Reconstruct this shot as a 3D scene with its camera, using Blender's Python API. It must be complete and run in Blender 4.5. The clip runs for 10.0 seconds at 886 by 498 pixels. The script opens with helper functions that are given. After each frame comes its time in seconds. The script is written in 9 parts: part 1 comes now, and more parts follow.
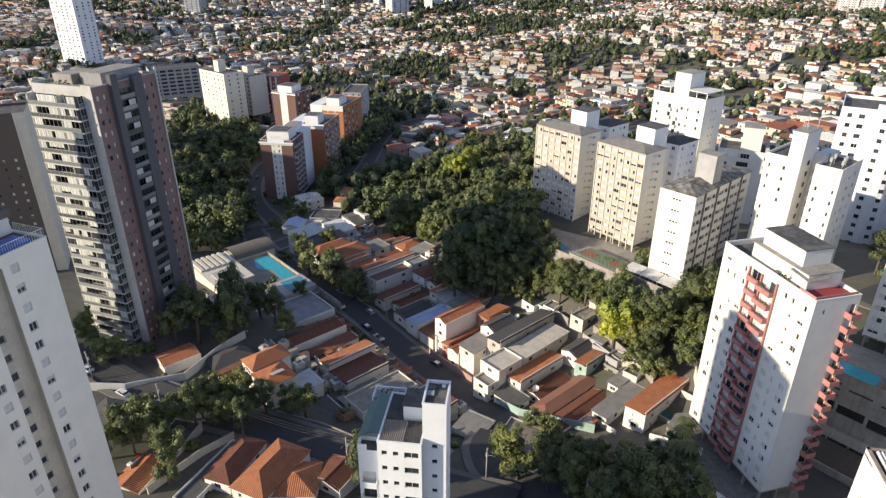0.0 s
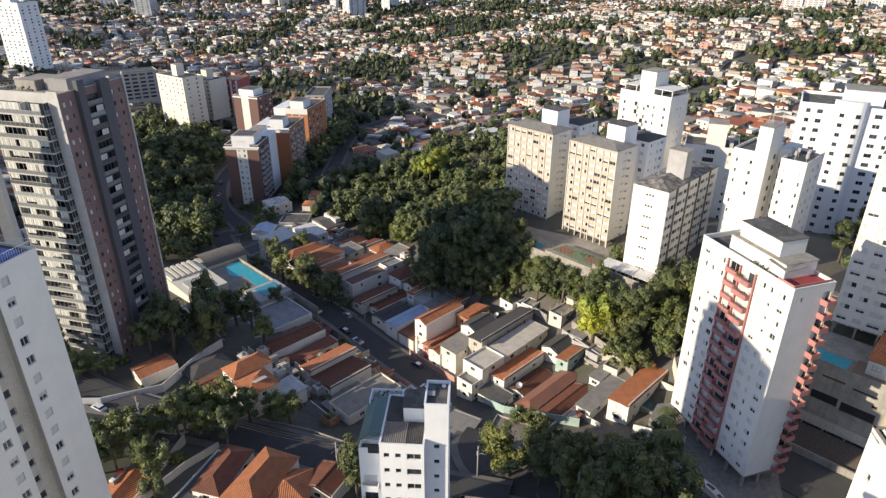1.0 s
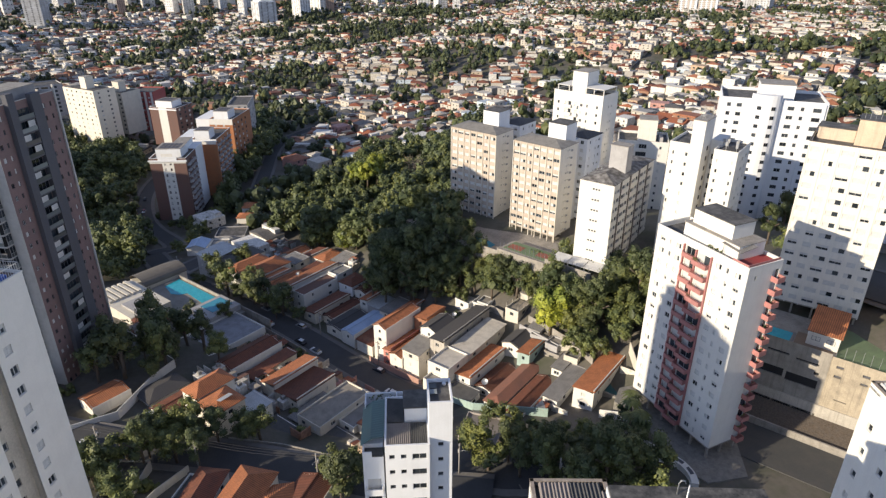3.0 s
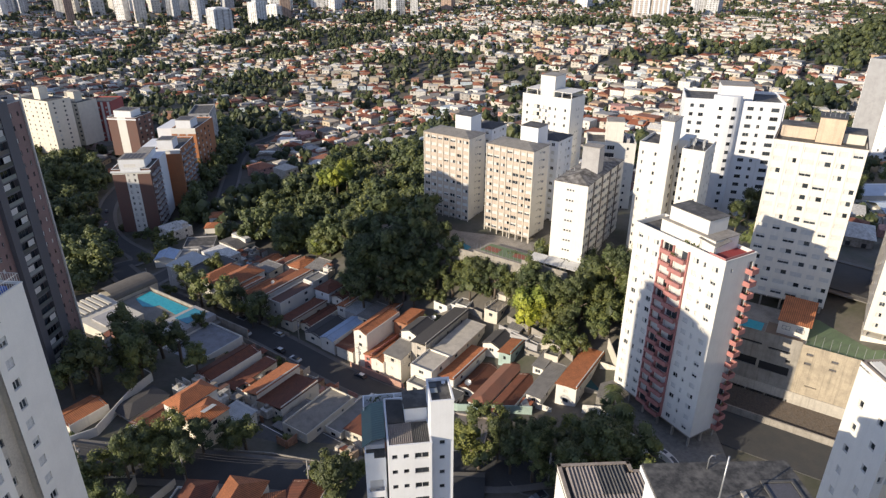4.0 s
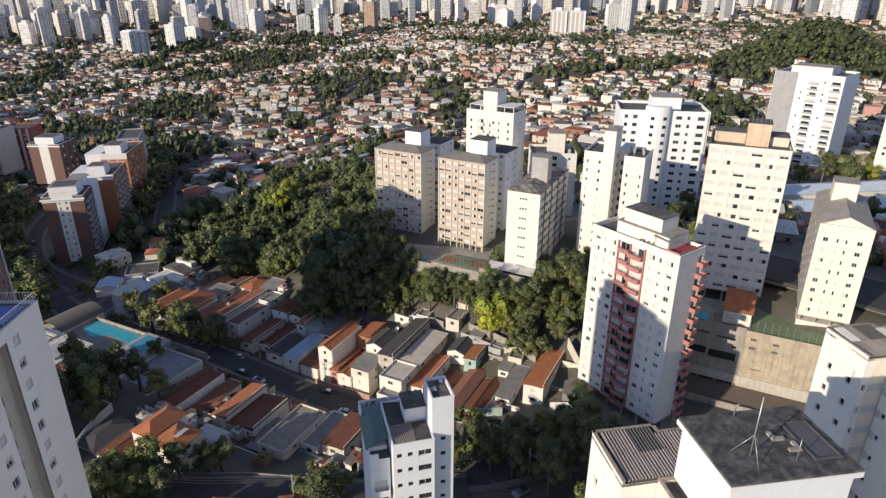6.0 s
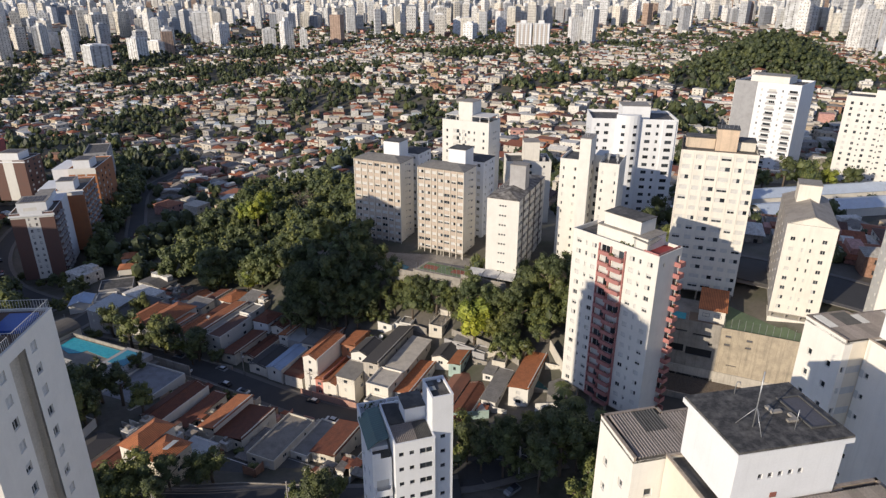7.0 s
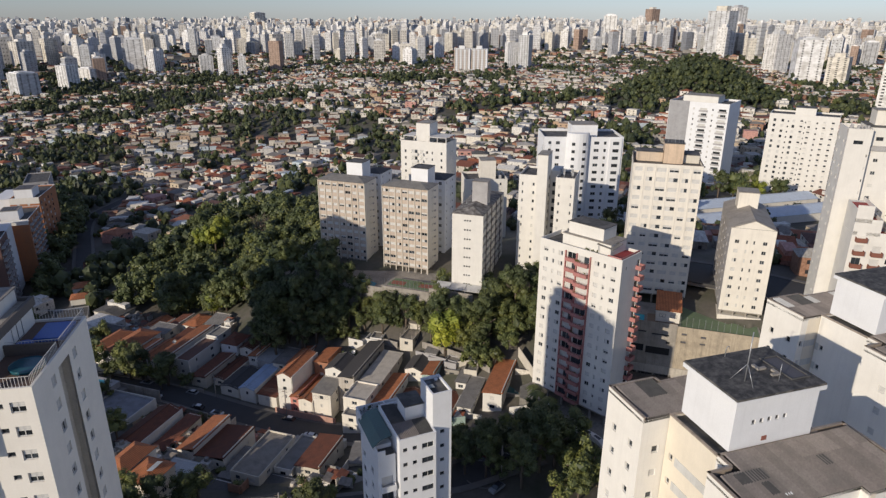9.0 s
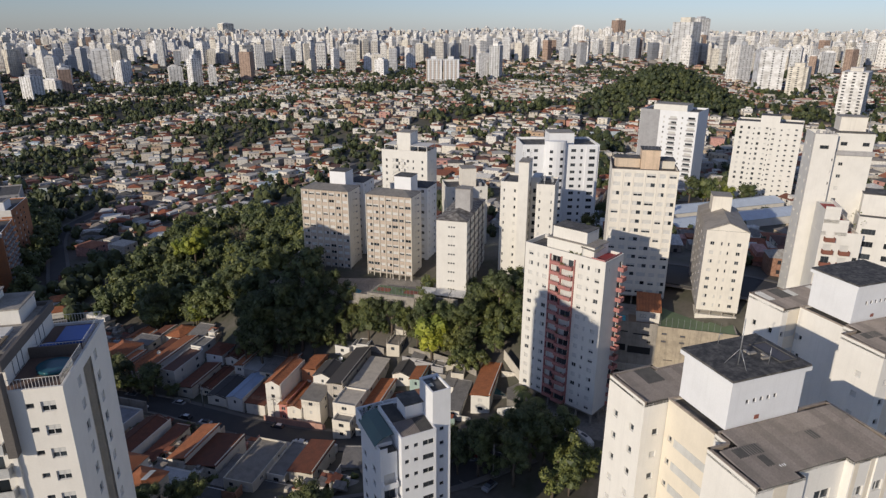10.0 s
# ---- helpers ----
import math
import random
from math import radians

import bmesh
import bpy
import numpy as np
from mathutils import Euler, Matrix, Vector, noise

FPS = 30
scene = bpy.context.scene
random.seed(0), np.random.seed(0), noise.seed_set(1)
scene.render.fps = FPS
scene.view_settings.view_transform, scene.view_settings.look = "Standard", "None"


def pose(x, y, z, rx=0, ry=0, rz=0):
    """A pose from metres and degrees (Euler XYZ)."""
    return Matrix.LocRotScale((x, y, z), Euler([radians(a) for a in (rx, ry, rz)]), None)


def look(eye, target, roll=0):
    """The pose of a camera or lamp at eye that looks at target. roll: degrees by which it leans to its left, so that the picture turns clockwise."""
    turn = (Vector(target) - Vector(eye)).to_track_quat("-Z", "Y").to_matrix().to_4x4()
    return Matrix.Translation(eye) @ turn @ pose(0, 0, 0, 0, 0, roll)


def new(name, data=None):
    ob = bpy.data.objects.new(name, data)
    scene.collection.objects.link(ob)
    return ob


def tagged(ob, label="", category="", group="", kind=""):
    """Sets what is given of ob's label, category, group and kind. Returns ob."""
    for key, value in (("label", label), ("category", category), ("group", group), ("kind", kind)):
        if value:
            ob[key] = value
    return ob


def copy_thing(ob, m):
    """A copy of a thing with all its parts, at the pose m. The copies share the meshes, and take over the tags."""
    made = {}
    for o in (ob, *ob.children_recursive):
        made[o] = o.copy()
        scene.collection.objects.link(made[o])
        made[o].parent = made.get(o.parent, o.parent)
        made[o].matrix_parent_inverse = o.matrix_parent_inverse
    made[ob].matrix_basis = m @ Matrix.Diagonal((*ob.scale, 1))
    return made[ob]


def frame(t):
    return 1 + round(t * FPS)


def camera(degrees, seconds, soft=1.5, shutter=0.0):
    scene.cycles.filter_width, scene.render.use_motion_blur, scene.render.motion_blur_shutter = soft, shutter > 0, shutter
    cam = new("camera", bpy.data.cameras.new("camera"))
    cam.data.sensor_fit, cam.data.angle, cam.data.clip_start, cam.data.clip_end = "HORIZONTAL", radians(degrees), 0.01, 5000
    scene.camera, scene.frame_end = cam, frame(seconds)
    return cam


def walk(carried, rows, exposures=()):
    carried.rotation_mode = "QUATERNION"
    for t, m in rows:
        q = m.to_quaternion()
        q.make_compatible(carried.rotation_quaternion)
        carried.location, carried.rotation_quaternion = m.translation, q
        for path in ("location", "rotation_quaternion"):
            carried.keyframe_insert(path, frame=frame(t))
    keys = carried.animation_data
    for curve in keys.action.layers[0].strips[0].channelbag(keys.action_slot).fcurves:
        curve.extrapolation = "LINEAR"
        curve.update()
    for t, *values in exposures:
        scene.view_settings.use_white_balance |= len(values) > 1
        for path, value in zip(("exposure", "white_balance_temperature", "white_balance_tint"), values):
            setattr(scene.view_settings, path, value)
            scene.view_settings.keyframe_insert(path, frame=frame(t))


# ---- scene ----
cam = camera(69.56, 10.0, 1.35)
# seconds, x, y, z, yaw, pitch, roll
PATH = [
    (0, 0.00, 0.00, 100.00, -0.00, -25.87, 0.11),
    (0.5, -2.35, -0.14, 100.05, -1.88, -25.81, 0.12),
    (1, -4.77, -0.21, 100.05, -3.80, -25.76, 0.13),
    (1.5, -7.24, -0.24, 100.02, -5.75, -25.70, 0.13),
    (2, -9.74, -0.27, 99.99, -7.71, -25.60, 0.14),
    (2.5, -12.25, -0.33, 99.95, -9.66, -25.46, 0.15),
    (3, -14.77, -0.45, 99.92, -11.60, -25.28, 0.16),
    (3.5, -17.28, -0.63, 99.89, -13.50, -25.05, 0.16),
    (4, -19.80, -0.90, 99.88, -15.36, -24.76, 0.17),
    (4.5, -22.32, -1.26, 99.88, -17.17, -24.42, 0.18),
    (5, -24.83, -1.71, 99.89, -18.92, -24.02, 0.18),
    (5.5, -27.35, -2.25, 99.90, -20.61, -23.59, 0.19),
    (6, -29.89, -2.86, 99.91, -22.24, -23.11, 0.20),
    (6.5, -32.43, -3.55, 99.92, -23.80, -22.60, 0.21),
    (7, -35.00, -4.28, 99.93, -25.30, -22.07, 0.21),
    (7.5, -37.60, -5.04, 99.94, -26.75, -21.53, 0.22),
    (8, -40.22, -5.81, 99.94, -28.14, -21.00, 0.23),
    (8.5, -42.87, -6.57, 99.95, -29.50, -20.47, 0.24),
    (9, -45.55, -7.27, 99.98, -30.82, -19.97, 0.24),
    (9.5, -48.25, -7.90, 100.03, -32.13, -19.51, 0.25),
    (10, -50.96, -8.42, 100.14, -33.44, -19.09, 0.26),
]


def heading(x, y, z, yaw, pitch, roll):
    eye, a, b = Vector((x, y, z)), radians(yaw), radians(pitch)
    way = Vector((-math.sin(a) * math.cos(b), math.cos(a) * math.cos(b), math.sin(b)))
    return look(eye, eye + 10 * way, roll)


walk(cam, [(t, heading(*row)) for t, *row in PATH], [(0.0, 0.77, 7080, 7), (2.5, 0.69, 7040, 8), (4.5, 0.53, 6970, 9), (7.0, 0.19, 6840, 10), (9.0, -0.12, 6720, 10), (10.0, -0.20, 6680, 10)])

# ---- sky, sun ----
SUN = Vector((-0.954, -0.301, 0.325)).normalized()
world = bpy.data.worlds.new("sky")
scene.world = world
world.use_nodes = True
wn = world.node_tree
sky = wn.nodes.new("ShaderNodeTexSky")
sky.sky_type = "NISHITA"
sky.sun_disc = False
sky.sun_elevation = math.asin(SUN.z)
sky.sun_rotation = math.atan2(SUN.x, SUN.y)
sky.air_density, sky.dust_density, sky.ozone_density = 1.0, 0.15, 6.0
soft_sky = wn.nodes.new("ShaderNodeHueSaturation")
soft_sky.inputs["Saturation"].default_value = 0.66
wn.links.new(sky.outputs[0], soft_sky.inputs["Color"])
haze = wn.nodes.new("ShaderNodeMix")
haze.data_type, haze.blend_type = "RGBA", "MULTIPLY"
haze.inputs[0].default_value, haze.inputs[7].default_value = 1.0, (0.935, 0.955, 1.10, 1)
wn.links.new(soft_sky.outputs[0], haze.inputs[6])
wn.links.new(haze.outputs[2], wn.nodes["Background"].inputs[0])
wn.nodes["Background"].inputs[1].default_value = 0.118
lamp = bpy.data.lights.new("sun", "SUN")
lamp.energy, lamp.angle, lamp.color = 4.0, radians(0.5), (1.0, 0.895, 0.745)
sun_lamp = new("sun", lamp)
sun_lamp.matrix_basis = look(SUN * 100, (0, 0, 0))

# ---- materials ----
def nodes_of(name):
    m = bpy.data.materials.new(name)
    m.use_nodes = True
    return m, m.node_tree, m.node_tree.nodes["Principled BSDF"]


def add(tree, kind, **inputs):
    n = tree.nodes.new(kind)
    for key, value in inputs.items():
        n.inputs[key.replace("_", " ")].default_value = value
    return n


def ramp(tree, source, stops):
    r = tree.nodes.new("ShaderNodeValToRGB")
    while len(r.color_ramp.elements) < len(stops):
        r.color_ramp.elements.new(0.5)
    for e, (at, colour) in zip(r.color_ramp.elements, stops):
        e.position, e.color = at, (*colour, 1)
    tree.links.new(source, r.inputs[0])
    return r.outputs[0]


def blend(tree, kind, factor, a, b):
    m = tree.nodes.new("ShaderNodeMix")
    m.data_type, m.blend_type = "RGBA", kind
    for socket, value in ((m.inputs[0], factor), (m.inputs[6], a), (m.inputs[7], b)):
        if isinstance(value, (int, float)):
            socket.default_value = value
        elif isinstance(value, tuple):
            socket.default_value = (*value, 1)
        else:
            tree.links.new(value, socket)
    return m.outputs[2]


def surface(name, colour, rough=0.8, wear=0.25, scale=0.35, grain=6.0, streak=0.0, bump=0.15, metal=0.0, wave=0.0, wave_depth=0.3, vary=0.0, speckle=0.18, dirt=(0.10, 0.09, 0.08)):
    """Paint, render, tile or sheet: base colour with stains of two sizes, run-off streaks, and fine relief; wave gives ribs that many metres apart."""
    m, t, p = nodes_of(name)
    geo = t.nodes.new("ShaderNodeTexCoord")
    place = geo.outputs["Object"]
    big = add(t, "ShaderNodeTexNoise", Scale=scale, Detail=5.0, Roughness=0.62)
    small = add(t, "ShaderNodeTexNoise", Scale=grain, Detail=4.0, Roughness=0.6)
    for n in (big, small):
        t.links.new(place, n.inputs["Vector"])
    stain = ramp(t, big.outputs[0], [(0.42, (0, 0, 0)), (0.72, (1, 1, 1))])
    speck = ramp(t, small.outputs[0], [(0.3, (1 - speckle,) * 3), (0.7, (1 + 0.5 * speckle,) * 3)])
    base = tuple(colour)
    if vary:
        info = t.nodes.new("ShaderNodeObjectInfo")
        hue = add(t, "ShaderNodeHueSaturation")
        hue.inputs["Color"].default_value = (*colour, 1)
        lo = t.nodes.new("ShaderNodeMapRange")
        lo.inputs[3].default_value, lo.inputs[4].default_value = 1 - vary, 1 + vary
        t.links.new(info.outputs["Random"], lo.inputs[0])
        t.links.new(lo.outputs[0], hue.inputs["Value"])
        base = hue.outputs[0]
    c = blend(t, "MULTIPLY", 1.0, base, speck)
    amount = t.nodes.new("ShaderNodeMath")
    amount.operation = "MULTIPLY"
    amount.inputs[1].default_value = wear
    t.links.new(stain, amount.inputs[0])
    c = blend(t, "MIX", amount.outputs[0], c, dirt)
    if streak:
        mapping = t.nodes.new("ShaderNodeMapping")
        mapping.inputs["Scale"].default_value = (1.6, 1.6, 0.06)
        t.links.new(place, mapping.inputs[0])
        runs = add(t, "ShaderNodeTexNoise", Scale=1.0, Detail=6.0, Roughness=0.7)
        t.links.new(mapping.outputs[0], runs.inputs["Vector"])
        run = ramp(t, runs.outputs[0], [(0.5, (0, 0, 0)), (0.8, (streak, streak, streak))])
        c = blend(t, "MIX", run, c, dirt)
    height = small.outputs[0]
    if wave:
        w = t.nodes.new("ShaderNodeTexWave")
        w.bands_direction = "X"
        w.inputs["Scale"].default_value = 0.314159 / wave
        w.inputs["Distortion"].default_value = 0.15
        t.links.new(geo.outputs["UV"], w.inputs["Vector"])
        height = w.outputs[1]
        c = blend(t, "MULTIPLY", wave_depth, c, ramp(t, w.outputs[1], [(0.0, (0.35, 0.35, 0.35)), (0.6, (1, 1, 1))]))
    b = add(t, "ShaderNodeBump", Strength=bump, Distance=0.05)
    t.links.new(height, b.inputs["Height"])
    t.links.new(b.outputs[0], p.inputs["Normal"])
    t.links.new(c, p.inputs["Base Color"])
    p.inputs["Roughness"].default_value, p.inputs["Metallic"].default_value = rough, metal
    return m


def island(name, stops, rough=0.85, grain=1.2):
    """One material for many small pieces: each island takes its own colour out of the stops."""
    m, t, p = nodes_of(name)
    geo = t.nodes.new("ShaderNodeNewGeometry")
    c = t.nodes.new("ShaderNodeValToRGB")
    c.color_ramp.interpolation = "CONSTANT"
    while len(c.color_ramp.elements) < len(stops):
        c.color_ramp.elements.new(0.5)
    for e, (at, colour) in zip(c.color_ramp.elements, stops):
        e.position, e.color = at, (*colour, 1)
    t.links.new(geo.outputs["Random Per Island"], c.inputs[0])
    place = t.nodes.new("ShaderNodeTexCoord")
    n = add(t, "ShaderNodeTexNoise", Scale=grain, Detail=4.0, Roughness=0.65)
    t.links.new(place.outputs["Object"], n.inputs["Vector"])
    shade = ramp(t, n.outputs[0], [(0.3, (0.6, 0.58, 0.55)), (0.62, (1.08, 1.08, 1.08))])
    t.links.new(blend(t, "MULTIPLY", 1.0, c.outputs[0], shade), p.inputs["Base Color"])
    p.inputs["Roughness"].default_value = rough
    return m


def glass(name, colour=(0.02, 0.025, 0.03), rough=0.08):
    m, t, p = nodes_of(name)
    info = t.nodes.new("ShaderNodeObjectInfo")
    c = ramp(t, info.outputs["Random"], [(0.0, tuple(0.6 * v for v in colour)), (1.0, tuple(2.4 * v + 0.01 for v in colour))])
    t.links.new(c, p.inputs["Base Color"])
    p.inputs["Roughness"].default_value, p.inputs["IOR"].default_value = rough, 1.5
    return m


WHITE = surface("white_paint", (0.715, 0.695, 0.65), streak=0.10, wear=0.10, speckle=0.04)
COOL = surface("cool_white_paint", (0.76, 0.77, 0.785), streak=0.08, wear=0.08, speckle=0.04)
CREAM = surface("cream_paint", (0.75, 0.71, 0.635), streak=0.18, wear=0.12, speckle=0.05)
YELLOW = surface("pale_yellow_paint", (0.76, 0.69, 0.57), streak=0.1, wear=0.1, speckle=0.04)
BEIGE = surface("beige_paint", (0.63, 0.585, 0.50), streak=0.2, wear=0.15, speckle=0.07)
PINKISH = surface("pinkish_beige_paint", (0.53, 0.435, 0.355), streak=0.3, wear=0.2)
GREY = surface("grey_paint", (0.42, 0.41, 0.41), streak=0.3)
DARKGREY = surface("dark_grey_paint", (0.10, 0.10, 0.115), streak=0.2)
BROWN = surface("brown_brick_cladding", (0.16, 0.085, 0.07), streak=0.2, grain=9)
DARKBROWN = surface("dark_brown_paint", (0.12, 0.095, 0.08), streak=0.2)
ORANGE = surface("orange_brick_cladding", (0.42, 0.17, 0.075), streak=0.2, grain=9)
RED = surface("red_balcony_paint", (0.44, 0.185, 0.17), streak=0.35)
REDFLOOR = surface("red_roof_paint", (0.36, 0.05, 0.05), wear=0.35)
CONCRETE = surface("weathered_concrete", (0.36, 0.33, 0.29), streak=0.7, wear=0.5, bump=0.3)
DARKROOF = surface("weathered_roof_felt", (0.07, 0.066, 0.062), wear=0.75, scale=0.5, dirt=(0.20, 0.19, 0.175), bump=0.3)
HIPROOF = surface("grey_fibre_cement_roof", (0.26, 0.245, 0.225), wear=0.4, wave=0.35, scale=0.6, dirt=(0.07, 0.065, 0.06))
RIBBED = surface("corrugated_fibre_cement", (0.30, 0.285, 0.27), wear=0.45, wave=0.30, wave_depth=0.75, scale=0.5, dirt=(0.10, 0.095, 0.09), bump=0.6)
ZINC = surface("corrugated_metal_sheet", (0.55, 0.57, 0.58), rough=0.45, wear=0.25, wave=0.35, wave_depth=0.5, metal=0.2, bump=0.5)
BLUESHEET = surface("pale_blue_metal_sheet", (0.42, 0.55, 0.75), rough=0.45, wear=0.2, wave=0.35, wave_depth=0.3, bump=0.4)
TILE = surface("orange_clay_tile", (0.57, 0.205, 0.088), wear=0.4, scale=0.7, wave=0.42, wave_depth=0.85, dirt=(0.11, 0.055, 0.035), bump=1.0, vary=0.25, speckle=0.3)
OLDTILE = surface("dark_clay_tile", (0.225, 0.078, 0.044), wear=0.5, scale=0.7, wave=0.42, wave_depth=0.85, dirt=(0.06, 0.04, 0.032), bump=0.8, vary=0.2)
DARKTILE = surface("charcoal_roof_tile", (0.085, 0.08, 0.08), wear=0.35, wave=0.3, wave_depth=0.5, bump=0.6)
GREEN = surface("green_metal_sheet", (0.11, 0.19, 0.175), rough=0.5, wear=0.3, wave=0.5, wave_depth=0.4, bump=0.4)
TEAL = surface("pale_green_paint", (0.36, 0.48, 0.44), streak=0.4)
SALMON = surface("salmon_paint", (0.62, 0.26, 0.22), streak=0.4)
ASPHALT = surface("asphalt", (0.05, 0.05, 0.052), wear=0.3, scale=0.2, grain=3, dirt=(0.085, 0.082, 0.08))
PAVING = surface("concrete_paving", (0.26, 0.25, 0.235), wear=0.45, scale=0.5)
SIDEWALK = surface("worn_sidewalk_concrete", (0.16, 0.15, 0.14), wear=0.5, scale=0.5)
COURT = surface("green_court_paint", (0.15, 0.215, 0.12), wear=0.4)
COURTRED = surface("red_court_paint", (0.30, 0.10, 0.07), wear=0.3)
STEEL = surface("galvanised_steel", (0.45, 0.46, 0.47), rough=0.4, metal=0.6, wear=0.2)
POLE = surface("concrete_pole", (0.34, 0.32, 0.30), wear=0.3)
PANE = glass("window_glass")
PALEFRAME = surface("pale_window_frame", (0.58, 0.575, 0.56), wear=0.15)
RAILGLASS = glass("balcony_glass", (0.12, 0.13, 0.128), 0.08)
POOL = surface("pool_water", (0.03, 0.36, 0.46), rough=0.06, wear=0.25, scale=0.8, grain=1.5, dirt=(0.10, 0.55, 0.60), bump=0.05)
POOLDARK = surface("still_pool_water", (0.05, 0.30, 0.42), rough=0.06, wear=0.2, bump=0.05)
BLUETUB = surface("blue_plastic", (0.02, 0.10, 0.42), rough=0.3, wear=0.1)
BARK = surface("bark", (0.13, 0.10, 0.075), grain=12, bump=0.5)
SHUTTER = surface("white_roller_shutter", (0.70, 0.69, 0.66), wave=0.08, wave_depth=0.2)

# ---- building blocks ----
HILLS = [
    (60, 105, 45, -14.8), (55, 190, 45, 16.6), (115, 105, 55, 21.9), (-20, 175, 60, -12.5), (-45, 120, 50, 1.8),
    (-90, 310, 110, -13.2), (0, 560, 230, -5.9), (-35, 1000, 320, -37.9), (300, 600, 220, 1.9), (450, 850, 300, 14.3),
    (-300, 500, 300, -13.4), (200, 100, 200, 8.6), (-150, 150, 150, 8.6), (0, 0, 120, 0.8), (30, 208, 22, 11.2),
    (22, 155, 28, -9.9), (24, 98, 25, 2.6), (-74, 172, 30, 4.7), (110, 590, 120, -19.0), (230, 800, 110, 8.3),
    (640, 528, 47, 43.0), (50, 118, 14, -4.0), (-80, 139, 10, -2.6), (-88, 318, 42, -6.5), (2, 188, 13, -4.2), (-5, 155, 22, -2.0), (-10, 335, 40, 3.5),
]


def cut(x, y, z):
    """The slope is dug away before the parking levels: a low yard in front of their wall."""
    along, front = (x - 77.0) * 0.6554 + (y - 111.5) * -0.7553, (x - 77.0) * -0.7553 + (y - 111.5) * -0.6554
    inside = min(1.0, max(0.0, (front + 5.0) / 3.0)) * min(1.0, max(0.0, (60 - front) / 20)) * min(1.0, max(0.0, (along + 12) / 6)) * min(1.0, max(0.0, (75 - along) / 15))
    return z + inside * (min(z, YARD) - z)


YARD = 1.0


def land(x, y):
    """Height of the ground: hills and hollows, rising slowly towards the horizon."""
    z = sum(h * math.exp(-((x - a) ** 2 + (y - b) ** 2) / (2 * r * r)) for a, b, r, h in HILLS)
    far = min(1.0, max(0.0, (math.hypot(x, y) - 1200) / 3200))
    return cut(x, y, z) + 46 * far * far * (3 - 2 * far) + 4 * noise.noise((x / 160, y / 160, 0.0)) * min(1, max(0, (math.hypot(x, y) - 250) / 300))


def mesh_of(bm, name, mats):
    me = bpy.data.meshes.new(name)
    bm.to_mesh(me)
    bm.free()
    for m in mats if isinstance(mats, (list, tuple)) else [mats]:
        me.materials.append(m)
    return me


def part(name, bm, material, parent, label="", at=None):
    ob = new(name, mesh_of(bm, name, material))
    if parent:
        ob.parent = parent
    if at is not None:
        ob.matrix_basis = at
    if label:
        ob["label"] = label
    return ob


def shared(name, me, parent, at):
    ob = new(name, me)
    ob.parent = parent
    ob.matrix_basis = at
    return ob


def thing(name, at, label, category, group="", kind=""):
    ob = new(name)
    ob.matrix_basis = at
    return tagged(ob, label, category, group, kind)


def quad(bm, a, b, c, d, mat=0, uv=None):
    f = bm.faces.new([bm.verts.new(p) for p in (a, b, c, d)])
    f.material_index = mat
    if uv:
        layer = bm.loops.layers.uv.verify()
        for loop, q in zip(f.loops, uv):
            loop[layer].uv = q
    return f


def box(bm, x0, x1, y0, y1, z0, z1, mat=0, bottom=True):
    v = [bm.verts.new(p) for p in ((x0, y0, z0), (x1, y0, z0), (x1, y1, z0), (x0, y1, z0), (x0, y0, z1), (x1, y0, z1), (x1, y1, z1), (x0, y1, z1))]
    faces = [(4, 5, 6, 7), (0, 1, 5, 4), (1, 2, 6, 5), (2, 3, 7, 6), (3, 0, 4, 7)] + ([(3, 2, 1, 0)] if bottom else [])
    for f in faces:
        bm.faces.new([v[i] for i in f]).material_index = mat
    return v


def solid(*boxes):
    bm = bmesh.new()
    for b in boxes:
        box(bm, *b)
    return bm


def slope(bm, a, b, c, d, thick=0.12, mat=0):
    """A sheet of roof: a, b along the eave, c, d along the top; ribs run up the slope."""
    a, b, c, d = (Vector(p) for p in (a, b, c, d))
    along = (b - a).normalized()
    up = (d - a) - along * (d - a).dot(along)
    up = up.normalized() if up.length > 1e-6 else Vector((0, 0, 1))
    uv = [((p - a).dot(along), (p - a).dot(up)) for p in (a, b, c, d)]
    quad(bm, a, b, c, d, mat, uv)
    n = along.cross(up).normalized() * -thick
    low = [p + n for p in (a, b, c, d)]
    quad(bm, low[3], low[2], low[1], low[0], mat, uv)
    top = (a, b, c, d)
    for i in range(4):
        j = (i + 1) % 4
        if (top[i] - top[j]).length > 1e-4:
            quad(bm, low[i], low[j], top[j], top[i], mat, [(0, 0)] * 4)


def frame_of(p0, p1, z):
    """A pose with its x along p0 to p1 and its y away to the left of that, at height z; and the distance."""
    a = math.atan2(p1[1] - p0[1], p1[0] - p0[0])
    return pose(p0[0], p0[1], z, 0, 0, math.degrees(a)), math.hypot(p1[0] - p0[0], p1[1] - p0[1])


